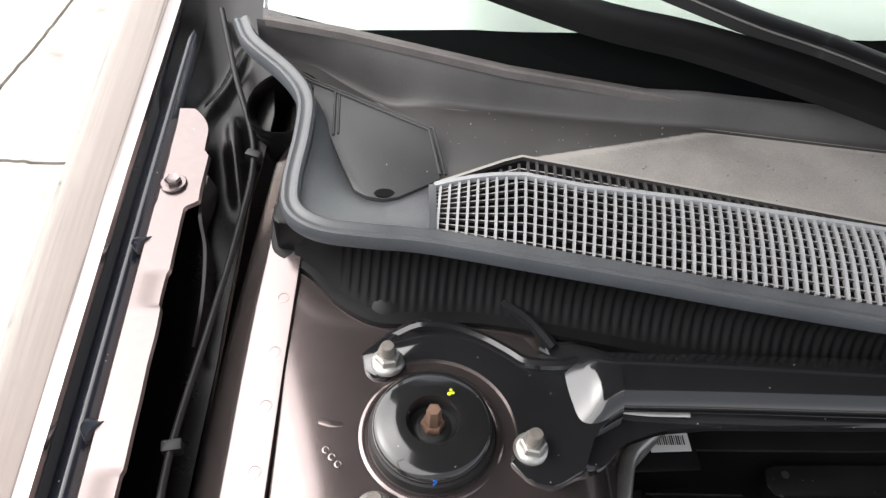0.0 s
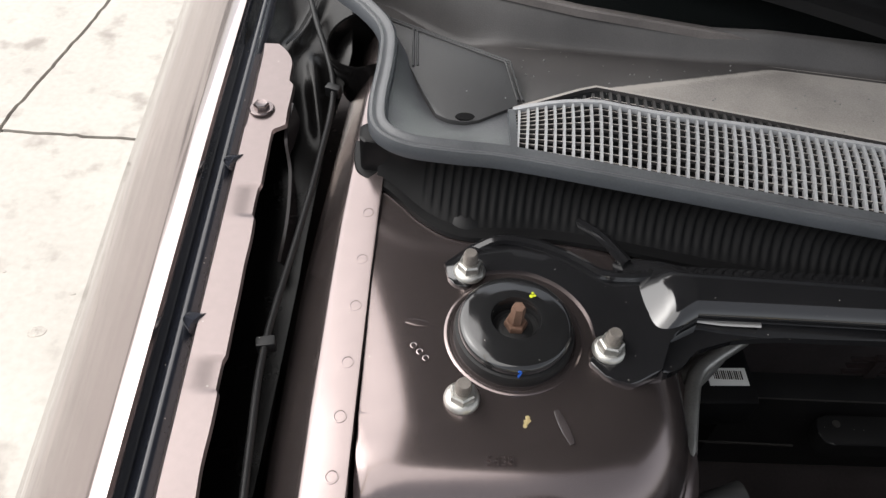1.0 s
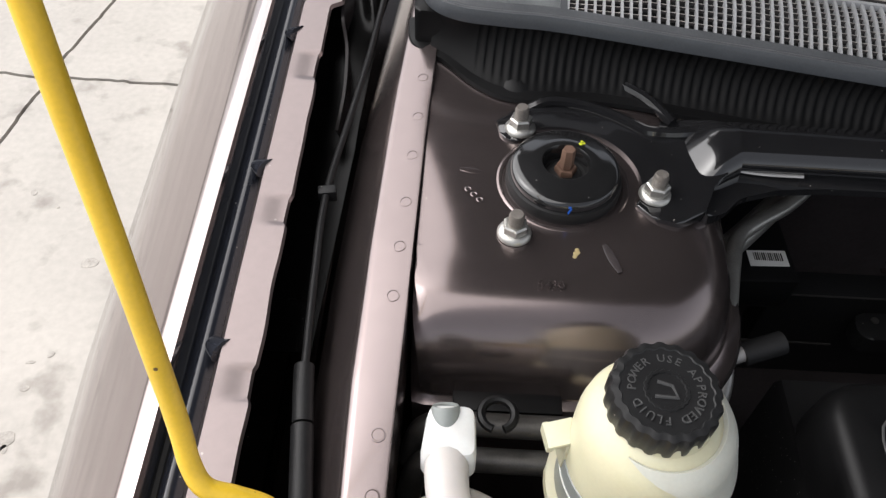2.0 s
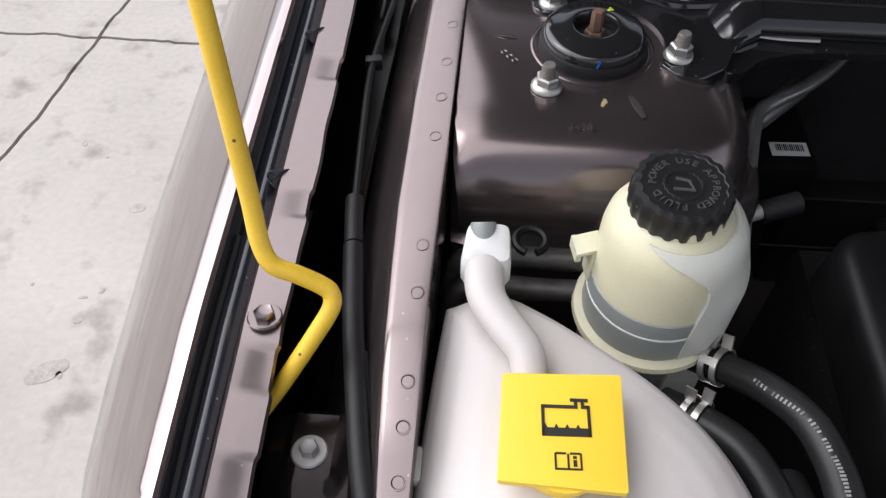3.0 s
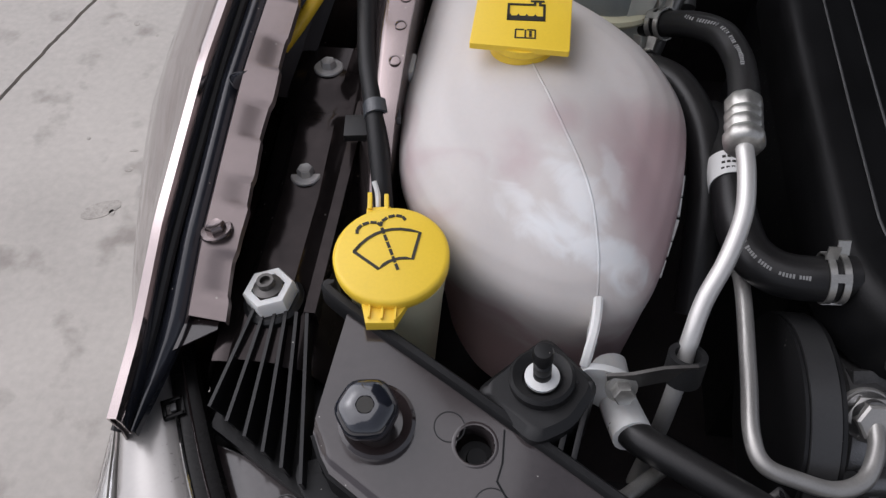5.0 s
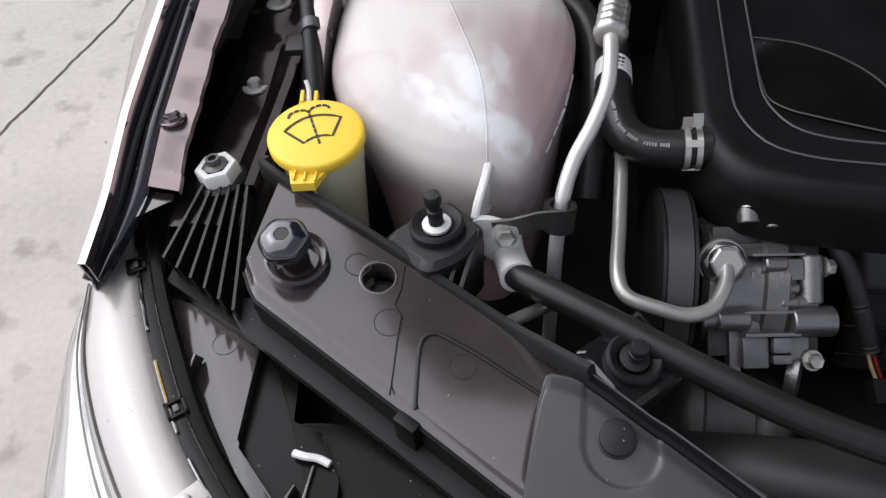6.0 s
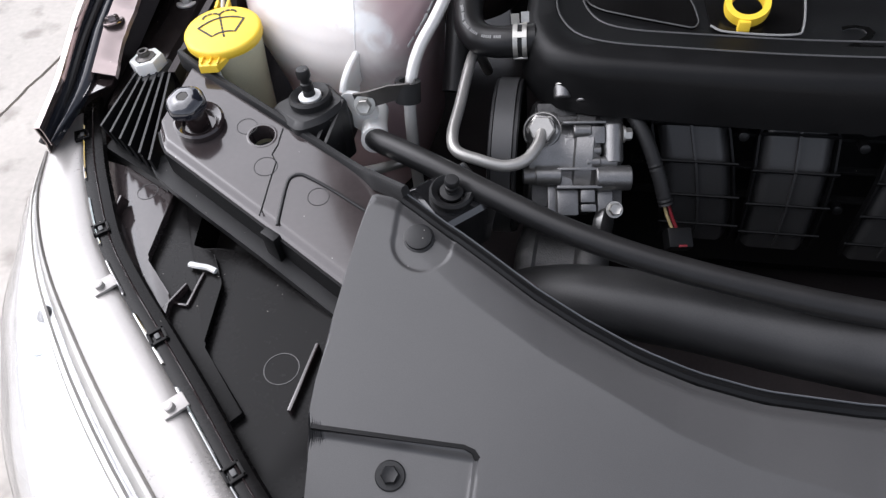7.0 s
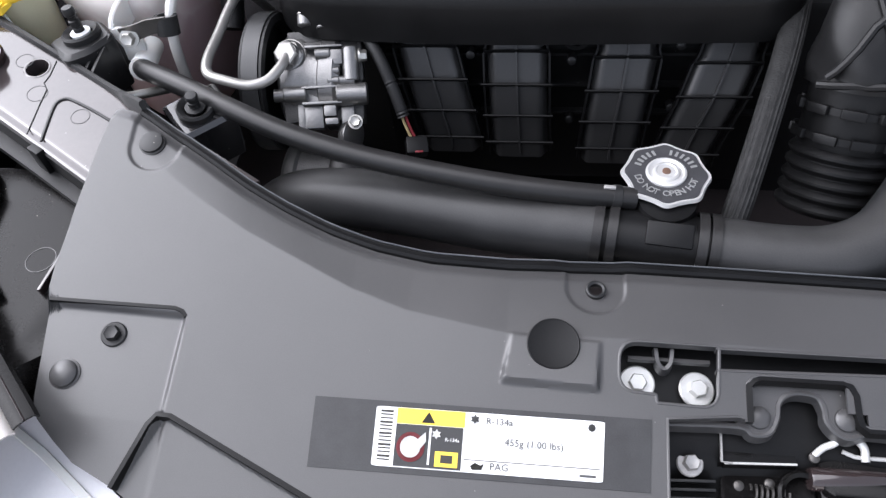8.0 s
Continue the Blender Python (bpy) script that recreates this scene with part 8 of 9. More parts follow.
def build_latch():
    s = thing("latch_support", (0.7, -0.55, 0.64), "black steel hood latch support with bright washers", "latch support")
    bm = bmesh.new()

    def sheet(x, y):
        return (x, y, cover_height(x, y) - 0.030 - 0.02 * step(-0.535, -0.56, y))
    grid(bm, span(0.50, 1.1, 40), span(-0.72, -0.455, 30), sheet, thick=0.003)
    part("base_sheet", bm, DEEP_BLACK, s)
    rim = [(0.556, -0.5295), (0.607, -0.5265), (0.618, -0.531), (0.629, -0.529), (0.635, -0.519), (0.637, -0.508), (0.644, -0.501), (0.654, -0.499), (0.665, -0.501), (0.669, -0.509), (0.670, -0.517), (0.676, -0.524), (0.685, -0.527), (0.698, -0.5225), (0.711, -0.522), (0.80, -0.522)]
    bm = bmesh.new()
    plate(bm, [(0.600, -0.488), (0.80, -0.486)] + rim[:0:-1], lambda x, y: cover_height(x, y) - 0.015, lambda x, y: cover_height(x, y) - 0.010)
    part("arch", bm, GREY_PLASTIC, s)
    bm = bmesh.new()
    sweep(bm, spline([(x, y, cover_height(x, y) - 0.0105) for x, y in rim], 5), [(-0.0022, -0.010), (0.0022, -0.010), (0.0022, 0.0), (0.0012, 0.0012), (-0.0012, 0.0012), (-0.0022, 0.0)])
    part("arch_rim", bm, GREY_PLASTIC, s)
    for x, y in ((0.622, -0.5195), (0.683, -0.5155)):
        bm = bmesh.new()
        lathe(bm, [(0.0085, 0.0), (0.0080, 0.003), (0.0055, 0.005), (0.0, 0.0058)], (x, y, cover_height(x, y) - 0.0105), (0.07, -0.28, 1), 24)
        part("button", bm, GREY_PLASTIC, s)
    bm = bmesh.new()
    sweep(bm, [(0.530, -0.484, cover_height(0.530, -0.484) - 0.014), (0.590, -0.482, cover_height(0.590, -0.482) - 0.014)], [(-0.0015, -0.004), (0.0015, -0.004), (0.0015, 0), (-0.0015, 0)])
    part("back_lip", bm, GREY_PLASTIC, s)
    for k, (x, y) in enumerate(((0.5375, -0.4965), (0.5815, -0.497))):
        w = make_bolt("latch_bolt", "bright zinc bolt with broad white washer", "latch bolts", 0.0135, 0.0070, 0.0052, WHITE_WASHER, WHITE_WASHER, False)
        w.matrix_basis = pose(x, y, cover_height(x, y) - 0.0265, 16, 4, 20 * k)
    w = make_bolt("latch_bolt", "dull zinc bolt on the latch plate", "latch bolts", 0.010, 0.0062, 0.006, DULL_ZINC, DULL_ZINC)
    w.matrix_basis = pose(0.577, -0.545, cover_height(0.577, -0.545) - 0.0365, 16, 4, 10)
    bm = bmesh.new()
    sweep(bm, spline([(0.5500, -0.4770, 0.6955), (0.5515, -0.4870, 0.6925), (0.5560, -0.4915, 0.6910), (0.5605, -0.4870, 0.6925), (0.5620, -0.4770, 0.6955)], 6), [(-0.0014, -0.010), (0.0014, -0.010), (0.0014, 0.0), (-0.0014, 0.0)])
    part("tongue", bm, GREY_PLASTIC, s)
    latch = thing("hood_latch", (0.66, -0.57, 0.65), "greasy steel hood latch with lever and spring", "latch")
    bm = bmesh.new()
    sweep(bm, [(0.600, -0.5435, 0.6505), (0.652, -0.5395, 0.6475)], [(-0.010, -0.004), (0.003, -0.004), (0.003, 0.0015), (0.0, 0.0025), (-0.010, 0.0025)])
    part("guide", bm, LINER_BLACK, latch)
    bm = bmesh.new()
    sweep(bm, [(0.6005, -0.5455, 0.6535), (0.652, -0.5415, 0.6505)], circle(0.0009, 6))
    part("bright_edge", bm, WHITE_WASHER, latch, "bright edge line")
    bm = bmesh.new()
    rows = [[bm.verts.new((0.597 + dx, y, z)) for y, z in ((-0.545, 0.630), (-0.545, 0.654), (-0.524, 0.661), (-0.522, 0.630))] for dx in (0.0, 0.003)]
    bm.faces.new(rows[0][::-1])
    bm.faces.new(rows[1])
    for i in range(4):
        bm.faces.new((rows[0][i], rows[0][(i + 1) % 4], rows[1][(i + 1) % 4], rows[1][i]))
    wing = part("side_wing", bm, LINER_BLACK, latch)
    bm = bmesh.new()
    sweep(bm, [(0.5985, -0.5225, 0.6612), (0.5985, -0.5240, 0.6614), (0.5985, -0.545, 0.6545), (0.606, -0.5455, 0.6540)], circle(0.0010, 6))
    part("bright_edge", bm, DULL_ZINC, wing, "pale edge line")
    bm = bmesh.new()
    tube(bm, [(0.679, -0.5215, 0.655), (0.690, -0.520, 0.657), (0.6985, -0.526, 0.655), (0.6995, -0.536, 0.651)], 0.0030, 10)
    part("hook", bm, WHITE_WASHER, latch, "bright steel hook")
    bm = bmesh.new()
    tube(bm, [(0.684, -0.530, 0.653), (0.690, -0.532, 0.652), (0.70, -0.533, 0.651), (0.76, -0.531, 0.647)], 0.0016, 8)
    part("latch_rod", bm, PIPE_ALU, latch, "bright thin rod")
    bm = bmesh.new()
    plate(bm, rounded([(0.663, -0.541), (0.676, -0.536), (0.72, -0.540), (0.80, -0.540), (0.80, -0.565), (0.67, -0.562)], 0.005, 4), 0.636, 0.650, 0.003)
    part("lever", bm, LINER_BLACK, latch)
    bm = bmesh.new()
    ringed(bm, [(0.013, -0.006), (0.018, -0.006), (0.018, 0.004), (0.016, 0.006), (0.013, 0.004)], (0.655, -0.560, 0.638), (0.1, -0.3, 1), 30)
    part("spring_housing", bm, LINER_BLACK, latch)
    bm = bmesh.new()
    turns = [(0.620 + 0.0006 * a, -0.560 + 0.006 * math.sin(a), 0.636 + 0.006 * math.cos(a)) for a in span(0, 44, 180)]
    sweep(bm, turns, circle(0.0011, 6))
    part("spring", bm, DARK_STEEL, latch)
    bm = bmesh.new()
    plate(bm, rounded([(0.600, -0.549), (0.655, -0.545), (0.664, -0.556), (0.664, -0.585), (0.598, -0.590)], 0.004, 4), 0.630, 0.6385, 0.0012)
    part("lower_plate", bm, LAMP_BLACK, latch)
    bm = bmesh.new()
    lathe(bm, [(0.0075, -0.030), (0.0085, -0.028), (0.0085, 0.028), (0.0075, 0.030)], (0.690, -0.5480, 0.6440), (1, 0.05, -0.05), 24)
    part("roller", bm, BLACK_SHINY, latch, "shiny black roller")
    for x, y in ((0.612, -0.556), (0.634, -0.553), (0.646, -0.566), (0.664, -0.536)):
        bm = bmesh.new()
        lathe(bm, [(0.0040, 0.0), (0.0038, 0.0016), (0.0022, 0.0026), (0.0, 0.0028)], (x, y, 0.6385 if y < -0.54 else 0.652), (0.07, -0.28, 1), 16)
        part("rivet", bm, DARK_STEEL, latch)
    bm = bmesh.new()
    tube(bm, [(0.6640, -0.5345, 0.653), (0.6700, -0.5300, 0.657), (0.6770, -0.5275, 0.660), (0.6800, -0.5240, 0.661)], 0.0026, 12)
    part("hook_end", bm, WHITE_WASHER, latch, "bright worn hook end")
    for k in range(5):
        bm = bmesh.new()
        block(bm, (0.578, -0.556 - 0.006 * k, 0.640 - 0.0018 * k), (0.034, 0.0022, 0.010), (16, 0, 3), 0.0005)
        part("cooling_fin", bm, BLACK_PLASTIC, s)
    bm = bmesh.new()
    block(bm, (0.6445, -0.5330, 0.6420), (0.016, 0.010, 0.004), (16, 0, 0), 0.0008)
    part("striker_pad", bm, MARK_GREY, latch, "small grey striker pad")


WHITE_WASHER = surface("bright_galvanised_washer", (0.66, 0.66, 0.64), 0.42, 0.45, 0, 0.08, 60, 700, 0.08)
build_cover()
build_label()
build_latch()


# ---------- engine ----------
def build_engine_cover():
    e = thing("engine_cover", (0.45, -0.05, 0.8), "matt black plastic engine cover with sunken centre", "engine cover")
    outline = [(0.183, 0.20), (0.183, 0.0), (0.184, -0.130), (0.205, -0.168), (0.24, -0.179), (0.40, -0.188), (0.655, -0.184), (0.685, -0.165), (0.70, -0.10), (0.70, 0.20)]
    shape = resample(rounded(outline, [0.03, 0.02, 0.05, 0.04, 0.03, 0.05, 0.03, 0.03, 0.03, 0.03], 8), 160)
    cx, cy = 0.44, 0.02

    def ring(inset, z):
        out = []
        for x, y in shape:
            sx = 1 - inset / 0.26
            sy = 1 - inset / 0.20
            out.append((cx + (x - cx) * sx, cy + (y - cy) * sy, z + 0.03 * (y + 0.15) * 0.6))
        return out
    bm = bmesh.new()
    loft(bm, [ring(-0.002, 0.752), ring(-0.001, 0.770), ring(0.0, 0.788), ring(0.002, 0.796), ring(0.006, 0.801), ring(0.012, 0.8030), ring(0.026, 0.8040), ring(0.0275, 0.8028), ring(0.030, 0.8022), ring(0.048, 0.8020), ring(0.050, 0.7995), ring(0.052, 0.7985), ring(0.10, 0.7985)], cap_low=False)
    part("cover_shell", bm, DEEP_BLACK, e)
    # grey lines drawn as the sheen on the moulded edges
    for inset, z, r in ((0.0275, 0.8042, 0.0009), (0.0495, 0.8022, 0.0009)):
        bm = bmesh.new()
        path = ring(inset, z)
        sweep(bm, [Vector(p) for p in path + path[:1]], circle(r, 5))
        part("edge_sheen", bm, MARK_GREY, e)
    part("cover_digit", lettering("2.", 0.042, 0.0006, pose(0.463, -0.131, 0.8012, 2, 0, 0) @ Matrix.Diagonal((1.6, 1, 1, 1))), CHROME, e, "silver raised digit")
    bm = bmesh.new()
    plate(bm, rounded([(0.336, -0.030), (0.336, -0.066), (0.340, -0.120), (0.352, -0.128), (0.402, -0.130), (0.413, -0.116), (0.420, -0.060), (0.420, -0.030)], 0.006, 4), 0.7990, lambda x, y: 0.8005 + 0.012 * (y + 0.13) * 0.3, 0.0008)
    well = part("dipstick_well", bm, LINER_BLACK, e, "glossy black well round the dipstick")
    # paler line for the bright rim of the well
    bm = bmesh.new()
    sweep(bm, spline([(0.340, -0.121, 0.8022), (0.353, -0.1290, 0.8022), (0.402, -0.1308, 0.8022), (0.4135, -0.117, 0.8024), (0.4205, -0.060, 0.8034), (0.4205, -0.030, 0.804)], 5), circle(0.0010, 6))
    part("well_sheen", bm, PRINT_GREY, well)
    leaf = rounded([(0.232, -0.016), (0.2335, -0.057), (0.2365, -0.089), (0.250, -0.0995), (0.281, -0.1090), (0.3275, -0.1220), (0.3315, -0.113), (0.327, -0.084), (0.314, -0.056), (0.293, -0.035), (0.266, -0.021)], [0.004, 0.01, 0.012, 0.012, 0.01, 0.005, 0.008, 0.012, 0.012, 0.012, 0.012], 4)
    bm = bmesh.new()
    plate(bm, leaf, 0.797, lambda x, y: 0.7993 + 0.018 * (y + 0.15), 0.0004)
    panel = part("gloss_panel", bm, LINER_BLACK, e, "leaf-shaped glossy black panel")
    # grey line for the sheen round the gloss panel
    bm = bmesh.new()
    sweep(bm, [(x, y, 0.7995 + 0.018 * (y + 0.15)) for x, y in leaf + leaf[:1]], circle(0.0007, 5))
    part("panel_sheen", bm, MARK_GREY, panel)
    d = thing("dipstick", (0.372, -0.09, 0.8), "yellow plastic dipstick ring handle", "dipstick")
    bm = bmesh.new()
    ax = (-0.05, -0.35, 1)
    ringed(bm, [(0.0128, -0.005), (0.0180, -0.005), (0.0186, 0.0), (0.0180, 0.005), (0.0128, 0.005)], (0.3680, -0.106, 0.8125), ax, 40)
    block(bm, (0.3655, -0.1235, 0.8045), (0.010, 0.008, 0.012), (0, 0, 0), 0.002)
    part("handle", bm, YELLOW, d)


def build_pump():
    p = thing("steering_pump", (0.23, -0.2, 0.70), "cast aluminium power steering pump with bolts", "pump")
    bm = bmesh.new()
    ax = (1, 0, 0)
    lathe(bm, [(0.046, 0.0), (0.050, 0.004), (0.050, 0.020), (0.047, 0.026), (0.047, 0.040), (0.050, 0.042), (0.050, 0.056), (0.044, 0.062)], (0.196, -0.182, 0.700), ax, 40)
    part("barrel", bm, ALUMINIUM, p)
    # the casting's face, tilted up and forward; places in it run across, down and out
    base, side, rise, out = Vector((0.208, -0.199, 0.752)), Vector((0.982, 0.174, -0.07)), Vector((-0.092, 0.77, 0.631)), Vector((0.164, -0.614, 0.772))
    face = Matrix((side, rise, out)).transposed().to_4x4()

    def spot(across, down, lift):
        return base + side * (0.9 * across) - rise * down + out * lift

    def cast(across, down, w, hgt, lift, deep, name="boss", metal=None):
        bm = bmesh.new()
        bmesh.ops.create_cube(bm, size=1.0, matrix=Matrix.Translation(spot(across, down, lift - deep / 2)) @ face @ Matrix.Diagonal((w, hgt, deep, 1)))
        bmesh.ops.bevel(bm, geom=list(bm.edges), offset=min(0.0014, 0.2 * min(w, hgt)), segments=2, profile=0.6, affect="EDGES")
        part(name, bm, metal or ALUMINIUM, p)

    def roll(across, down, long, r, lift, axis=side, name="gallery"):
        bm = bmesh.new()
        lathe(bm, [(r - 0.0008, -long / 2), (r, -long / 2 + 0.001), (r, long / 2 - 0.001), (r - 0.0008, long / 2)], spot(across, down, lift), axis, 22)
        part(name, bm, ALUMINIUM, p)
    # Valve bodies in the shaded casting colour, behind the brighter bosses.
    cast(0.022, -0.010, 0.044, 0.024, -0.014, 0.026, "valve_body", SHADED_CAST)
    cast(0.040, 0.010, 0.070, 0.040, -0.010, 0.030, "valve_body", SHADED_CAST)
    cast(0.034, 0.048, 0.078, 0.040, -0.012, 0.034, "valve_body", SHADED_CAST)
    cast(0.0390, -0.0018, 0.036, 0.0018, 0.0060, 0.016)
    cast(0.0505, 0.0085, 0.0145, 0.0145, 0.0040, 0.016)
    cast(0.0315, 0.0180, 0.0190, 0.0170, -0.0010, 0.012)
    cast(0.0340, 0.0455, 0.0360, 0.0150, -0.0060, 0.010)
    cast(0.0340, 0.0372, 0.0380, 0.0020, 0.0045, 0.014)
    cast(0.0340, 0.0525, 0.0380, 0.0024, 0.0045, 0.014)
    cast(0.0240, 0.0650, 0.0180, 0.0220, -0.0030, 0.014)
    cast(0.0420, 0.0600, 0.0120, 0.0110, 0.0020, 0.014)
    cast(0.0430, 0.0700, 0.0130, 0.0065, 0.0000, 0.012)
    cast(0.0600, 0.0650, 0.0130, 0.0200, -0.0070, 0.012)
    cast(0.0100, 0.0640, 0.0080, 0.0300, -0.0080, 0.010)
    roll(0.0375, 0.0045, 0.0150, 0.0056, 0.0010)
    roll(0.0480, 0.0215, 0.0120, 0.0042, 0.0010)
    roll(0.0475, 0.0310, 0.0120, 0.0042, 0.0010)
    roll(0.0615, 0.0310, 0.0160, 0.0048, -0.0010)
    roll(0.0050, 0.0420, 0.0220, 0.0080, -0.0020)
    roll(-0.0120, 0.0420, 0.0120, 0.0066, -0.0040)
    roll(0.0665, 0.0445, 0.0300, 0.0108, -0.0030)
    roll(0.0665, 0.0155, 0.0330, 0.0086, -0.0030, rise)
    roll(0.0200, -0.0300, 0.0120, 0.0075, -0.0020, rise)
    roll(0.0390, -0.0260, 0.0110, 0.0070, -0.0020, rise)
    for across, down, lift, axis in ((0.0200, -0.0360, 0.0, rise), (0.0390, -0.0315, 0.0, rise), (0.0775, 0.0075, -0.002, side), (0.0680, 0.0715, -0.004, out)):
        bm = bmesh.new()
        hex_head(bm, 0.0056, 0.0, 0.0065)
        lathe(bm, [(0.0072, -0.0016), (0.0072, 0.0005)], (0, 0, 0), n=18)
        bmesh.ops.transform(bm, matrix=Matrix.Translation(spot(across, down, lift)) @ turned(axis), verts=bm.verts)
        part("pump_bolt", bm, ZINC, p)
    bm = bmesh.new()
    lathe(bm, [(0.0150, 0.0), (0.0155, 0.004), (0.0150, 0.008), (0.0120, 0.010), (0.0100, 0.016)], (0.2085, -0.196, 0.742), (0.0, -0.55, 0.85), 26)
    part("port", bm, ALUMINIUM, p)
    bm = bmesh.new()
    hex_head(bm, 0.0140, -0.004, 0.004, False)
    hex_head(bm, 0.0115, 0.004, 0.0125, False)
    lathe(bm, [(0.0165, -0.007), (0.0170, -0.005), (0.0160, -0.003), (0.0120, -0.003)], (0, 0, 0), n=30)
    bmesh.ops.transform(bm, matrix=Matrix.Translation((0.2083, -0.200, 0.748)) @ turned((0.0, -0.65, 0.75)), verts=bm.verts)
    part("port_nut", bm, PIPE_DULL, p)
    bm = bmesh.new()
    lathe(bm, [(0.016, 0.0), (0.018, 0.004), (0.018, 0.008), (0.012, 0.010)], (0.262, -0.240, 0.680), (1, -0.3, 0.2), 26)
    part("end_disc", bm, ALUMINIUM, p)
    w = thing("belt_pulley", (0.17, -0.19, 0.70), "grey grooved pump pulley with drive belt", "pulley")
    bm = bmesh.new()
    lathe(bm, [(0.065, 0.0), (0.0690, 0.001), (0.0690, 0.003), (0.0670, 0.0035), (0.0670, 0.021), (0.0690, 0.0215), (0.0690, 0.024), (0.062, 0.025), (0.056, 0.015), (0.0, 0.015)], (0.164, -0.184, 0.701), (1, 0.02, 0), 48)
    part("pulley", bm, BLACK_PLASTIC, w)
    bm = bmesh.new()
    ringed(bm, [(0.0672, 0.004), (0.0703, 0.004), (0.0703, 0.0205), (0.0672, 0.0205)], (0.164, -0.184, 0.701), (1, 0.02, 0), 48)
    part("belt", bm, RUNNER, w, "grey ribbed belt")
    a = thing("compressor_housing", (0.22, -0.28, 0.62), "cast aluminium housing low in the bay, coloured dark for shade", "housing")
    bm = bmesh.new()
    lathe(bm, [(0.040, 0.0), (0.047, 0.003), (0.050, 0.008), (0.050, 0.016), (0.047, 0.019), (0.046, 0.030), (0.046, 0.052), (0.049, 0.055), (0.051, 0.060), (0.051, 0.068), (0.046, 0.076), (0.032, 0.082), (0.0, 0.084)], (0.192, -0.250, 0.615), (1, -0.05, 0), 40)
    # Low housing and lug take the same shade-darkened aluminium.
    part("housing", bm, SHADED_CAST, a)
    bm = bmesh.new()
    block(bm, (0.232, -0.300, 0.628), (0.040, 0.026, 0.016), (24, 0, 8), 0.006)
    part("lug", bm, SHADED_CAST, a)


def build_manifold():
    m = thing("intake_manifold", (0.47, -0.15, 0.68), "black moulded plastic intake manifold with ribbed runners", "intake manifold")
    bm = bmesh.new()
    block(bm, (0.49, -0.125, 0.64), (0.42, 0.03, 0.24), (0, 0, 0), 0.006)
    part("back_wall", bm, DEEP_BLACK, m)
    # four runners: crossed by thin proud ribs, the upper bays turned to the sky
    centres = ((0.327, 0.335, 0.343, 0.350, 0.356), (0.426, 0.427, 0.428, 0.429, 0.430), (0.538, 0.536, 0.532, 0.528, 0.526), (0.640, 0.632, 0.622, 0.611, 0.603))
    for cs in centres:
        sink = 0.065 * (cs[0] - 0.33)

        def run(u, v, proud=0.0):
            a = (u - 0.5) * 2
            z = along(v, [0, 0.16, 0.42, 0.68, 0.94, 1.1], [0.752, 0.7275, 0.698, 0.662, 0.624, 0.600]) - sink
            y = along(v, [0, 0.16, 0.42, 0.68, 0.94, 1.1], [-0.143, -0.160, -0.176, -0.182, -0.182, -0.180])
            x = along(v, [0.0, 0.16, 0.42, 0.68, 0.94], list(cs))
            w = 0.0300 if v > 0.16 else 0.0270
            return (x + a * w, y + (0.010 * max(0.0, abs(a) - 0.72) ** 1.5 / 0.15 if not proud else 0.0) - 0.62 * proud, z + 0.78 * proud)
        bm = bmesh.new()
        grid(bm, span(0, 1, 20), span(0, 1.1, 33), run, thick=0.003)
        part("runner", bm, RUNNER, m)
        for v in (0.16, 0.42, 0.68, 0.94):
            bm = bmesh.new()
            sweep(bm, [run(u, v, 0.0022) for u in span(-0.10, 1.10, 14)], [(-0.0011, -0.0060), (0.0011, -0.0060), (0.0011, 0.0018), (0.0006, 0.0027), (-0.0006, 0.0027), (-0.0011, 0.0018)], up=(0.10, -0.62, 0.78))
            part("cross_rib", bm, DEEP_BLACK, m)
        bm = bmesh.new()
        sweep(bm, [run(0.5, v, 0.0012) for v in span(0, 1.05, 20)], [(-0.0011, -0.003), (0.0011, -0.003), (0.0011, 0.0026), (-0.0011, 0.0026)], up=(0, -0.8, 0.55))
        part("long_rib", bm, RUNNER, m)
        for side in (-0.05, 1.05):
            bm = bmesh.new()
            sweep(bm, [run(side, v, -0.004) for v in span(0.05, 1.05, 16)], [(-0.0010, -0.006), (0.0010, -0.006), (0.0010, 0.003), (-0.0010, 0.003)], up=(0, -0.8, 0.55))
            part("side_rib", bm, DEEP_BLACK, m)
    for x, z in ((0.381, 0.715), (0.482, 0.708), (0.585, 0.726)):
        for dz in (0.0, -0.078):
            bm = bmesh.new()
            lathe(bm, [(0.0045, 0.0), (0.0045, 0.012), (0.003, 0.013), (0.0, 0.013)], (x, -0.150, z + dz), (0, -1, 0.25), 14)
            part("stud", bm, BLACK_PLASTIC, m)
    for x, z in ((0.486, 0.728),):
        bm = bmesh.new()
        lathe(bm, [(0.014, 0), (0.014, 0.02), (0.009, 0.021), (0.009, 0.0)], (x, -0.13, z), (0, -1, 0.1), 20)
        part("boss", bm, BLACK_PLASTIC, m)
    for z in (0.708, 0.668, 0.630):
        bm = bmesh.new()
        block(bm, (0.49, -0.143, z), (0.40, 0.010, 0.003), (0, 0, 0), 0.0006)
        part("wall_rib", bm, BLACK_PLASTIC, m)
    w = thing("wiring_branch", (0.3, -0.2, 0.7), "taped black wiring branch ending in a red-latched connector", "wiring")
    bm = bmesh.new()
    tube(bm, [(0.250, -0.135, 0.762), (0.274, -0.163, 0.754), (0.294, -0.188, 0.738), (0.308, -0.207, 0.714), (0.318, -0.222, 0.690)], 0.0062, 14, 16, scale=lambda q: 1 + 0.06 * math.sin(190 * q))
    part("taped_loom", bm, RUBBER, w)
    for dx, mt in ((-0.002, AMBER_BIT), (0.002, RED_PLASTIC)):
        bm = bmesh.new()
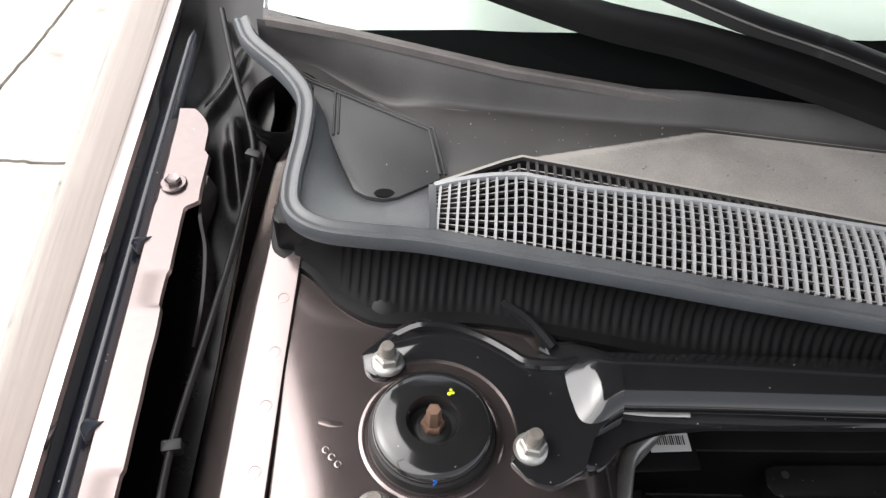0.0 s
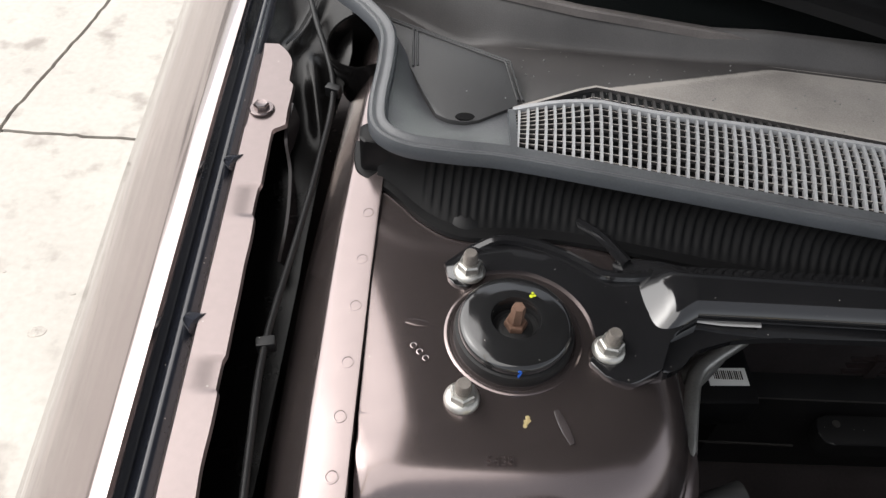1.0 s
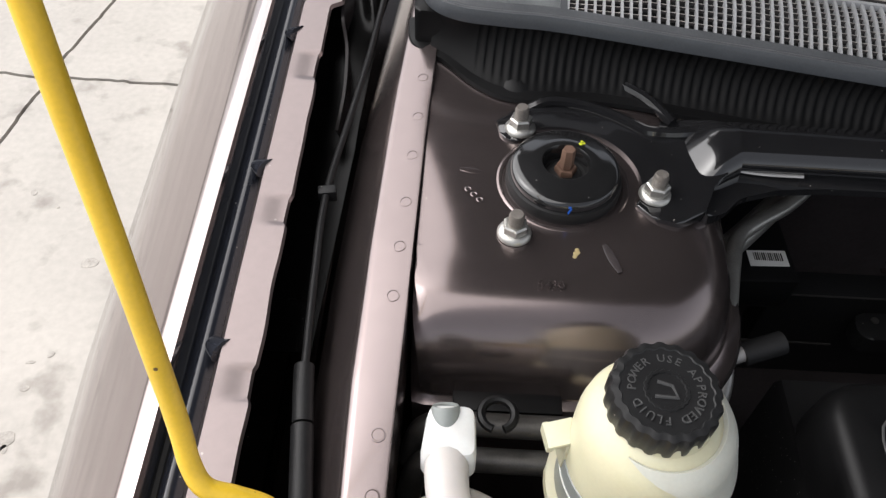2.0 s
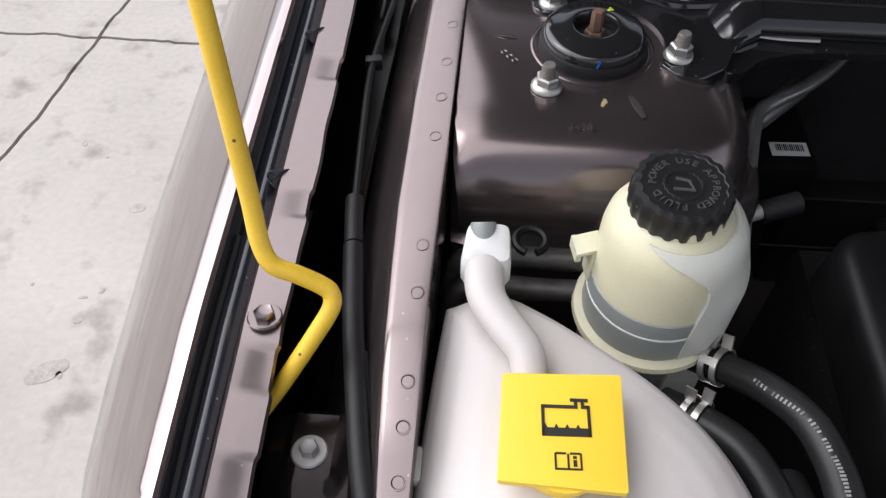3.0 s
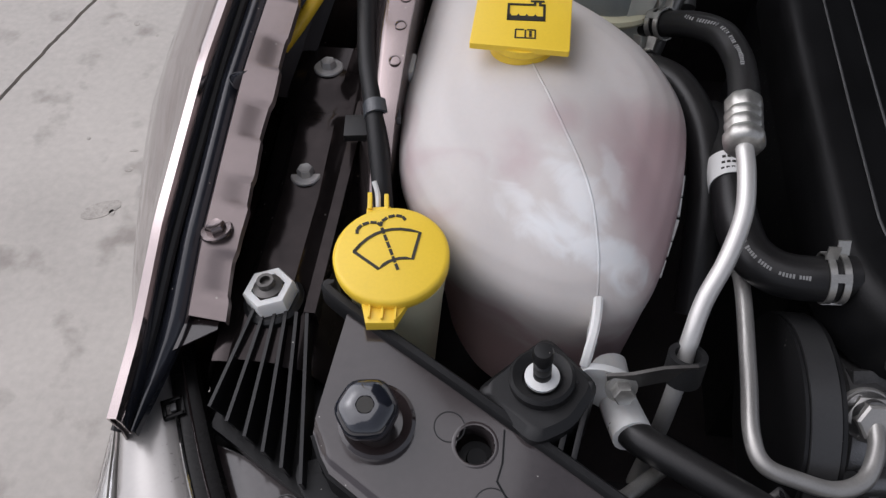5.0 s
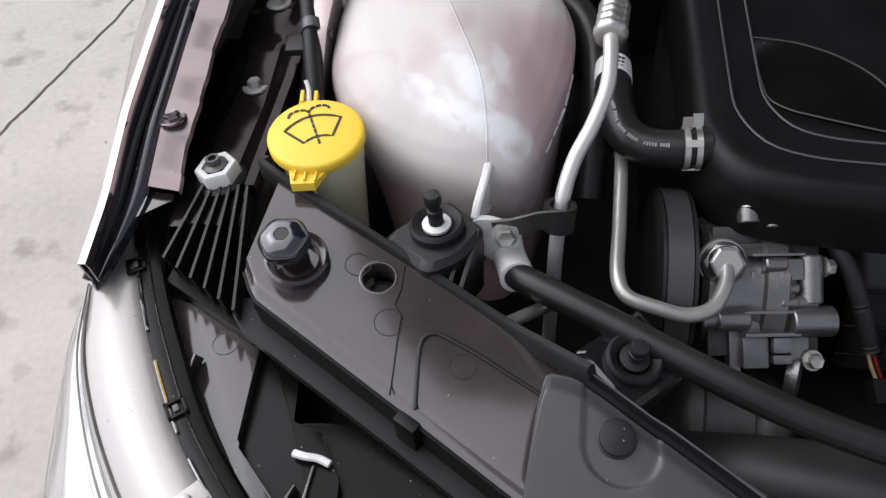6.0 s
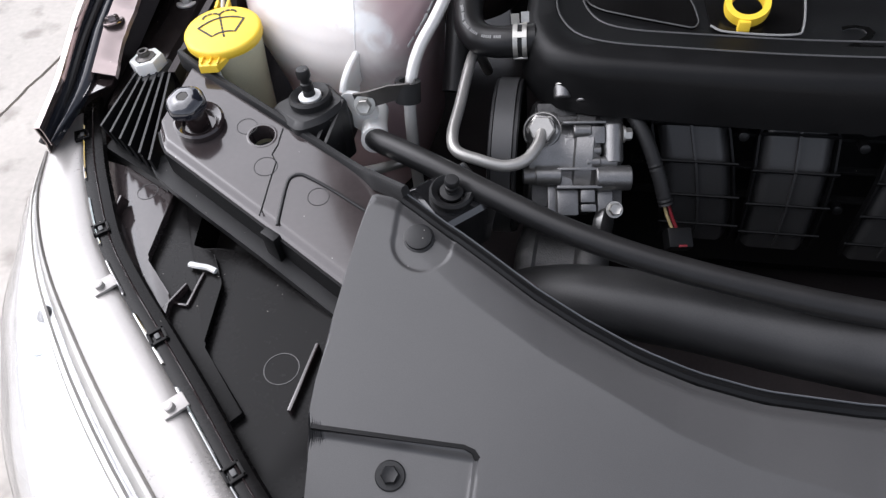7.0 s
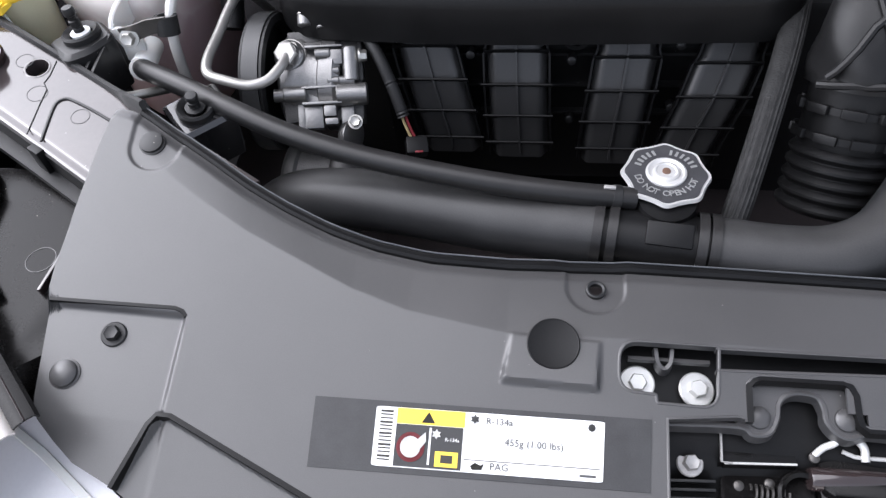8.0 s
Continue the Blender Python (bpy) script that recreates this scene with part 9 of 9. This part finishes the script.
        tube(bm, [(0.318 + dx, -0.222, 0.690), (0.323 + dx, -0.229, 0.680), (0.328 + dx, -0.235, 0.672)], 0.0014, 6)
        part("wire", bm, mt, w)
    bm = bmesh.new()
    block(bm, (0.331, -0.240, 0.666), (0.022, 0.018, 0.014), (25, 10, 15), 0.002)
    part("connector", bm, DEEP_BLACK, w)
    bm = bmesh.new()
    block(bm, (0.335, -0.249, 0.668), (0.008, 0.0022, 0.0022), (25, 10, 15), 0.0006)
    part("latch", bm, RED_PLASTIC, w, "red latch")


RUNNER = surface("satin_black_runner_plastic", (0.036, 0.036, 0.0365), 0.36, 0, 0, 0.2, 16, 500, 0.05)


def build_radiator_hose():
    h = thing("radiator_hose", (0.45, -0.36, 0.65), "thick black upper radiator hose with filler neck", "hose")
    bm = bmesh.new()
    tube(bm, [(0.190, -0.300, 0.630), (0.222, -0.314, 0.662), (0.265, -0.322, 0.678), (0.33, -0.331, 0.683), (0.42, -0.347, 0.683), (0.51, -0.358, 0.682)], 0.0285, 26)
    part("hose", bm, RAD_HOSE, h)
    bm = bmesh.new()
    tube(bm, [(0.602, -0.370, 0.680), (0.66, -0.376, 0.679), (0.700, -0.374, 0.680), (0.735, -0.358, 0.684), (0.760, -0.330, 0.690), (0.785, -0.290, 0.695), (0.80, -0.24, 0.70)], 0.0285, 26)
    part("hose", bm, RAD_HOSE, h)
    bm = bmesh.new()
    lathe(bm, [(0.0262, 0.0), (0.0262, 0.105)], (0.503, -0.3575, 0.682), (1, -0.12, -0.02), 30)
    part("filler_pipe", bm, DEEP_BLACK, h)
    for x in (0.508, 0.520, 0.592, 0.602):
        bm = bmesh.new()
        ringed(bm, [(0.0282, -0.004), (0.0304, -0.004), (0.0304, 0.004), (0.0282, 0.004)], (x, -0.3577 - 0.12 * (x - 0.503), 0.682 - 0.02 * (x - 0.503)), (1, -0.12, -0.02), 36)
        part("clamp_band", bm, HOSE_RUBBER, h)
    bm = bmesh.new()
    lathe(bm, [(0.0235, -0.020), (0.0235, 0.006), (0.0285, 0.010), (0.0285, 0.014)], (0.5635, -0.3235, 0.6935), (0.02, 0.02, 1), 32)
    part("filler_neck", bm, DEEP_BLACK, h)
    bm = bmesh.new()
    lathe(bm, [(0.0255, -0.030), (0.0255, 0.004), (0.0240, 0.0115), (0.0, 0.0115)], (0.5640, -0.3410, 0.6990), (0.02, -0.02, 1), 30)
    part("neck_saddle", bm, DEEP_BLACK, h)
    bm = bmesh.new()
    block(bm, (0.5650, -0.3740, 0.7030), (0.038, 0.020, 0.010), (32, 0, -7), 0.002)
    part("neck_pad", bm, DEEP_BLACK, h)
    at, ax = Vector((0.5635, -0.3175, 0.7150)), (0.02, 0.02, 1)
    scallop = lambda a: 1 + 0.042 * math.cos(8 * a + 0.35) + 0.006 * math.cos(16 * a + 0.7) + 0.015 * math.cos(2 * a)
    bm = bmesh.new()
    lathe(bm, [(0.0300, -0.004), (0.0335, -0.0038), (0.0362, -0.001), (0.0352, 0.0018), (0.0328, 0.0014), (0.0, 0.0014)], at, ax, 96, scallop)
    c = part("cap", bm, CHROME_DULL, h, "pressed metal radiator cap with black printed ring")
    bm = bmesh.new()
    lathe(bm, [(0.0330, 0.0012), (0.0328, 0.0022), (0.0, 0.0022)], at, ax, 96, scallop)
    part("printed_ring", bm, BLACK_CAP, c, "black printed face")
    bm = bmesh.new()
    lathe(bm, [(0.0172, 0.0018), (0.0170, 0.0038), (0.0152, 0.0044), (0.0138, 0.0032), (0.0110, 0.0030), (0.0104, 0.0050), (0.0088, 0.0054), (0.0078, 0.0042), (0.0050, 0.0042)], at, ax, 40)
    part("centre_boss", bm, CHROME_DULL, c, "bare metal boss")
    bm = bmesh.new()
    lathe(bm, [(0.0036, 0.004), (0.0034, 0.0052), (0.0, 0.0056)], at, ax, 20)
    part("rivet", bm, RUST, c, "brown rivet")
    m = Matrix.Translation(at) @ Vector((0, 0, 1)).rotation_difference(Vector(ax).normalized()).to_matrix().to_4x4() @ Matrix.Translation((0, 0, 0.0025))
    part("cap_lettering", ring_lettering("DO NOT OPEN HOT", 0.0086, 0.0003, m, 0.0243, 190, 345), WHITE_CAP, c, "silver lettering")
    for k in range(13):
        if k not in (5, 6):
            a = radians(158 - 11.5 * k)
            bm = bmesh.new()
            block(bm, (0.0248 * math.cos(a), 0.0248 * math.sin(a), 0.0002), (0.0022, 0.0058, 0.0005), (0, 0, math.degrees(a) - 90))
            bmesh.ops.transform(bm, matrix=m, verts=bm.verts)
            part("cap_mark", bm, WHITE_CAP, c)


CHROME_DULL = surface("worn_plated_steel", (0.62, 0.615, 0.605), 0.34, 0.40, 0, 0.05, 50, 800, 0.0, rough_vary=0.03)
# Paler blue-grey base and top dust stand for the hose's upper sheen.
RAD_HOSE = surface("sheen_paled_hose_rubber", (0.020, 0.0207, 0.022), 0.46, 0.0, 0.0, 0.2, 22, 700, 0.12, spec=0.4, dust=0.10)
BLACK_CAP = surface("grey_cap_enamel", (0.075, 0.075, 0.08), 0.36, 0.4, 0, 0.2, 50, 800, 0.1)
WHITE_CAP = surface("silver_cap_print", (0.40, 0.40, 0.395), 0.38, 0.5, 0, 0.1, 50, 800, 0.0)


def build_intake_duct():
    d = thing("intake_duct", (0.72, -0.25, 0.72), "black corrugated rubber air intake duct", "air duct")
    a, b = Vector((0.715, -0.285, 0.640)), Vector((0.735, -0.205, 0.775))
    bm = bmesh.new()
    prof = []
    for k in range(5):
        z = 0.0122 * k
        prof += [(0.0385, z), (0.0410, z + 0.0018), (0.0432, z + 0.0045), (0.0432, z + 0.0068), (0.0410, z + 0.0094), (0.0385, z + 0.0112)]
    prof += [(0.0395, 0.064), (0.0405, 0.130)]
    lathe(bm, prof, a, b - a, 44)
    part("bellows", bm, DEEP_BLACK, d)
    m = Matrix.Translation(a) @ turned(b - a)
    # lugged collars above the bellows
    for level in (0.070, 0.094):
        bm = bmesh.new()
        ringed(bm, [(0.0395, level - 0.003), (0.0425, level - 0.003), (0.0425, level + 0.003), (0.0395, level + 0.003)], a, b - a, 40)
        part("collar", bm, DEEP_BLACK, d)
        for q in range(9):
            bm = bmesh.new()
            bmesh.ops.create_cube(bm, size=1.0, matrix=m @ pose(0, 0, 0, 0, 0, 40 * q + 900 * level) @ Matrix.Translation((0.0435, 0, level)) @ Matrix.Diagonal((0.0048, 0.020, 0.0085, 1)))
            bmesh.ops.bevel(bm, geom=list(bm.edges), offset=0.0014, segments=2, profile=0.6, affect="EDGES")
            part("lug", bm, DEEP_BLACK, d)
    bm = bmesh.new()
    run = spline([a + (b - a) * 0.72, b, (0.768, -0.150, 0.806), (0.825, -0.075, 0.822)], 8)
    sweep(bm, run, [(0.043 * math.copysign(abs(math.cos(q)) ** 0.7, math.cos(q)), 0.043 * math.copysign(abs(math.sin(q)) ** 0.7, math.sin(q))) for q in [2 * math.pi * i / 28 for i in range(28)]], (0.13, 0.21, 0.97))
    part("duct", bm, DUCT_RUBBER, d)
    # crossing stiffening ribs on the side that looks forward
    hull = Vector((-0.25, -0.75, 0.62)).normalized()
    for f0, f1, s0, s1 in ((0.05, 0.12, -0.036, 0.040), (0.12, 0.55, -0.030, 0.030), (0.12, 0.50, 0.040, -0.034), (0.55, 0.60, -0.038, 0.040)):
        path = []
        for q in span(0, 1, 10):
            k = (f0 + (f1 - f0) * q) * (len(run) - 1)
            i = min(int(k), len(run) - 2)
            way = (run[i + 1] - run[i]).normalized()
            face = (hull - way * hull.dot(way)).normalized()
            across = way.cross(face).normalized()
            off = s0 + (s1 - s0) * q
            path.append(run[i].lerp(run[i + 1], k - i) + across * off + face * (0.0445 - 0.006 * (off / 0.04) ** 4))
        bm = bmesh.new()
        sweep(bm, path, circle(0.0034, 8), up=tuple(hull))
        part("stiffener", bm, DUCT_RUBBER, d)
    bm = bmesh.new()
    tube(bm, [(0.690, -0.120, 0.770), (0.672, -0.190, 0.755), (0.650, -0.260, 0.735), (0.628, -0.325, 0.700), (0.618, -0.35, 0.67)], 0.0115, 14)
    lp = thing("braided_loom", (0.65, -0.26, 0.74), "grey-black braided wiring sleeve", "wiring")
    part("sleeve", bm, BRAID, lp)
    for k in range(7):
        a = math.pi * (0.15 + 0.7 * k / 6)
        off = Vector((0.0108 * math.cos(a), -0.0108 * math.sin(a) * 0.6, 0.0108 * math.sin(a) * 0.8))
        bm = bmesh.new()
        tube(bm, [Vector(p) + off for p in ((0.690, -0.120, 0.770), (0.672, -0.190, 0.755), (0.650, -0.260, 0.735), (0.628, -0.325, 0.700), (0.618, -0.35, 0.67))], 0.0016, 6)
        part("strand", bm, BRAID, lp)


DUCT_RUBBER = surface("moulded_duct_rubber", (0.009, 0.009, 0.0094), 0.42, 0, 0, 0.25, 20, 500, 0.15, spec=0.3)
BRAID = surface("braided_sleeve", (0.022, 0.022, 0.022), 0.6, 0, 0, 0.5, 120, 500, 0.6, spec=0.2)
build_engine_cover()
build_pump()
build_manifold()
build_radiator_hose()
build_intake_duct()


# ---------- the dark bay behind and below ----------
def build_bay():
    b = thing("engine_bay", (0.4, 0.1, 0.4), "engine bay walls and floor, coloured dark for shade", "engine bay")
    # Plain sheets close the bay; their dark colour carries its shade.
    bm = bmesh.new()
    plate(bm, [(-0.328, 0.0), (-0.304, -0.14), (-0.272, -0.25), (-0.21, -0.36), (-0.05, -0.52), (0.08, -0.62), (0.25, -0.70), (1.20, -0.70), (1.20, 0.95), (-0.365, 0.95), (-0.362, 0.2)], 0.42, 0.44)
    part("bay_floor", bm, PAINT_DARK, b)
    for x0, y0, x1, y1 in ((-0.345, 0.0, -0.325, 0.90), (1.10, -0.60, 1.12, 0.90)):
        bm = bmesh.new()
        plate(bm, [(x0, y0), (x1, y0), (x1, y1), (x0, y1)], 0.0, 0.421)
        part("skirt_wall", bm, PAINT_DARK, b)
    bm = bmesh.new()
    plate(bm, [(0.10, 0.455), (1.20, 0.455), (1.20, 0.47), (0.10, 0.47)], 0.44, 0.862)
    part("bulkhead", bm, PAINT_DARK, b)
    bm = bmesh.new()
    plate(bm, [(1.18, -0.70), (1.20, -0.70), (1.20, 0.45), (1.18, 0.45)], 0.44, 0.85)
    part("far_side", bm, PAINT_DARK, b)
    bm = bmesh.new()
    plate(bm, [(0.12, -0.455), (1.15, -0.455), (1.15, -0.435), (0.12, -0.435)], 0.44, 0.655)
    part("radiator", bm, BLACK_PLASTIC, b)
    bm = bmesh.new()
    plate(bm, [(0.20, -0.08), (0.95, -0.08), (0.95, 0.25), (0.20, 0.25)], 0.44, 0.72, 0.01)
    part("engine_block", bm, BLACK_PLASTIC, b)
    k = thing("control_module", (0.23, 0.38, 0.70), "black control module with a white barcode label", "control module")
    bm = bmesh.new()
    block(bm, (0.2125, 0.400, 0.690), (0.064, 0.100, 0.040), (0, 0, 2), 0.004)
    part("case", bm, DEEP_BLACK, k)
    bm = bmesh.new()
    block(bm, (0.2222, 0.3765, 0.7105), (0.035, 0.0175, 0.0008), (0, 0, 2))
    part("paper_label", bm, WHITE_INK, k, "white barcode label")
    bm = bmesh.new()
    for j in range(14):
        block(bm, (0.2100 + 0.0019 * j, 0.3780, 0.7112), (0.0010 if j % 3 else 0.0004, 0.0085, 0.0006), (0, 0, 2))
    part("barcode", bm, BLACK_INK, k)
    l = thing("fuse_carrier", (0.45, 0.42, 0.44), "black plastic carrier low against the bulkhead", "carrier")
    bm = bmesh.new()
    block(bm, (0.48, 0.4405, 0.517), (0.40, 0.033, 0.154), (0, 0, 0), 0.002)
    part("case", bm, BLACK_PLASTIC, l)
    bm = bmesh.new()
    sweep(bm, [(0.286, 0.4235, 0.5945), (0.45, 0.4225, 0.5945), (0.68, 0.4225, 0.5945)], circle(0.0011, 6))
    part("edge_bead", bm, DARK_STEEL, l, "thin pale edge line")
    bm = bmesh.new()
    plate(bm, rounded([(0.362, 0.412), (0.62, 0.412), (0.62, 0.3785), (0.362, 0.3785)], [0.014, 0.003, 0.003, 0.014], 6), 0.560, 0.584, 0.003)
    lid = part("front_cover", bm, BLACK_PLASTIC, l, "black cover with rounded end")
    bm = bmesh.new()
    lathe(bm, [(0.004, 0.0), (0.004, 0.0015), (0.0, 0.0018)], (0.383, 0.402, 0.584), n=14)
    part("rivet", bm, DARK_STEEL, lid)
    for z in (0.606, 0.618, 0.630):
        bm = bmesh.new()
        block(bm, (0.47, 0.4525, z), (0.150, 0.006, 0.0022), (0, 0, 0), 0.0006)
        part("cooling_rib", bm, BLACK_SHINY, l)
    bm = bmesh.new()
    block(bm, (0.425, 0.4510, 0.618), (0.012, 0.008, 0.036), (0, 0, 0), 0.001)
    part("rib_clip", bm, BLACK_SHINY, l)
    bm = bmesh.new()
    sweep(bm, [(0.250, 0.4000, 0.540), (0.300, 0.3985, 0.542), (0.352, 0.3970, 0.543)], circle(0.0013, 6))
    part("lower_strip", bm, DARK_STEEL, l)


build_bay()
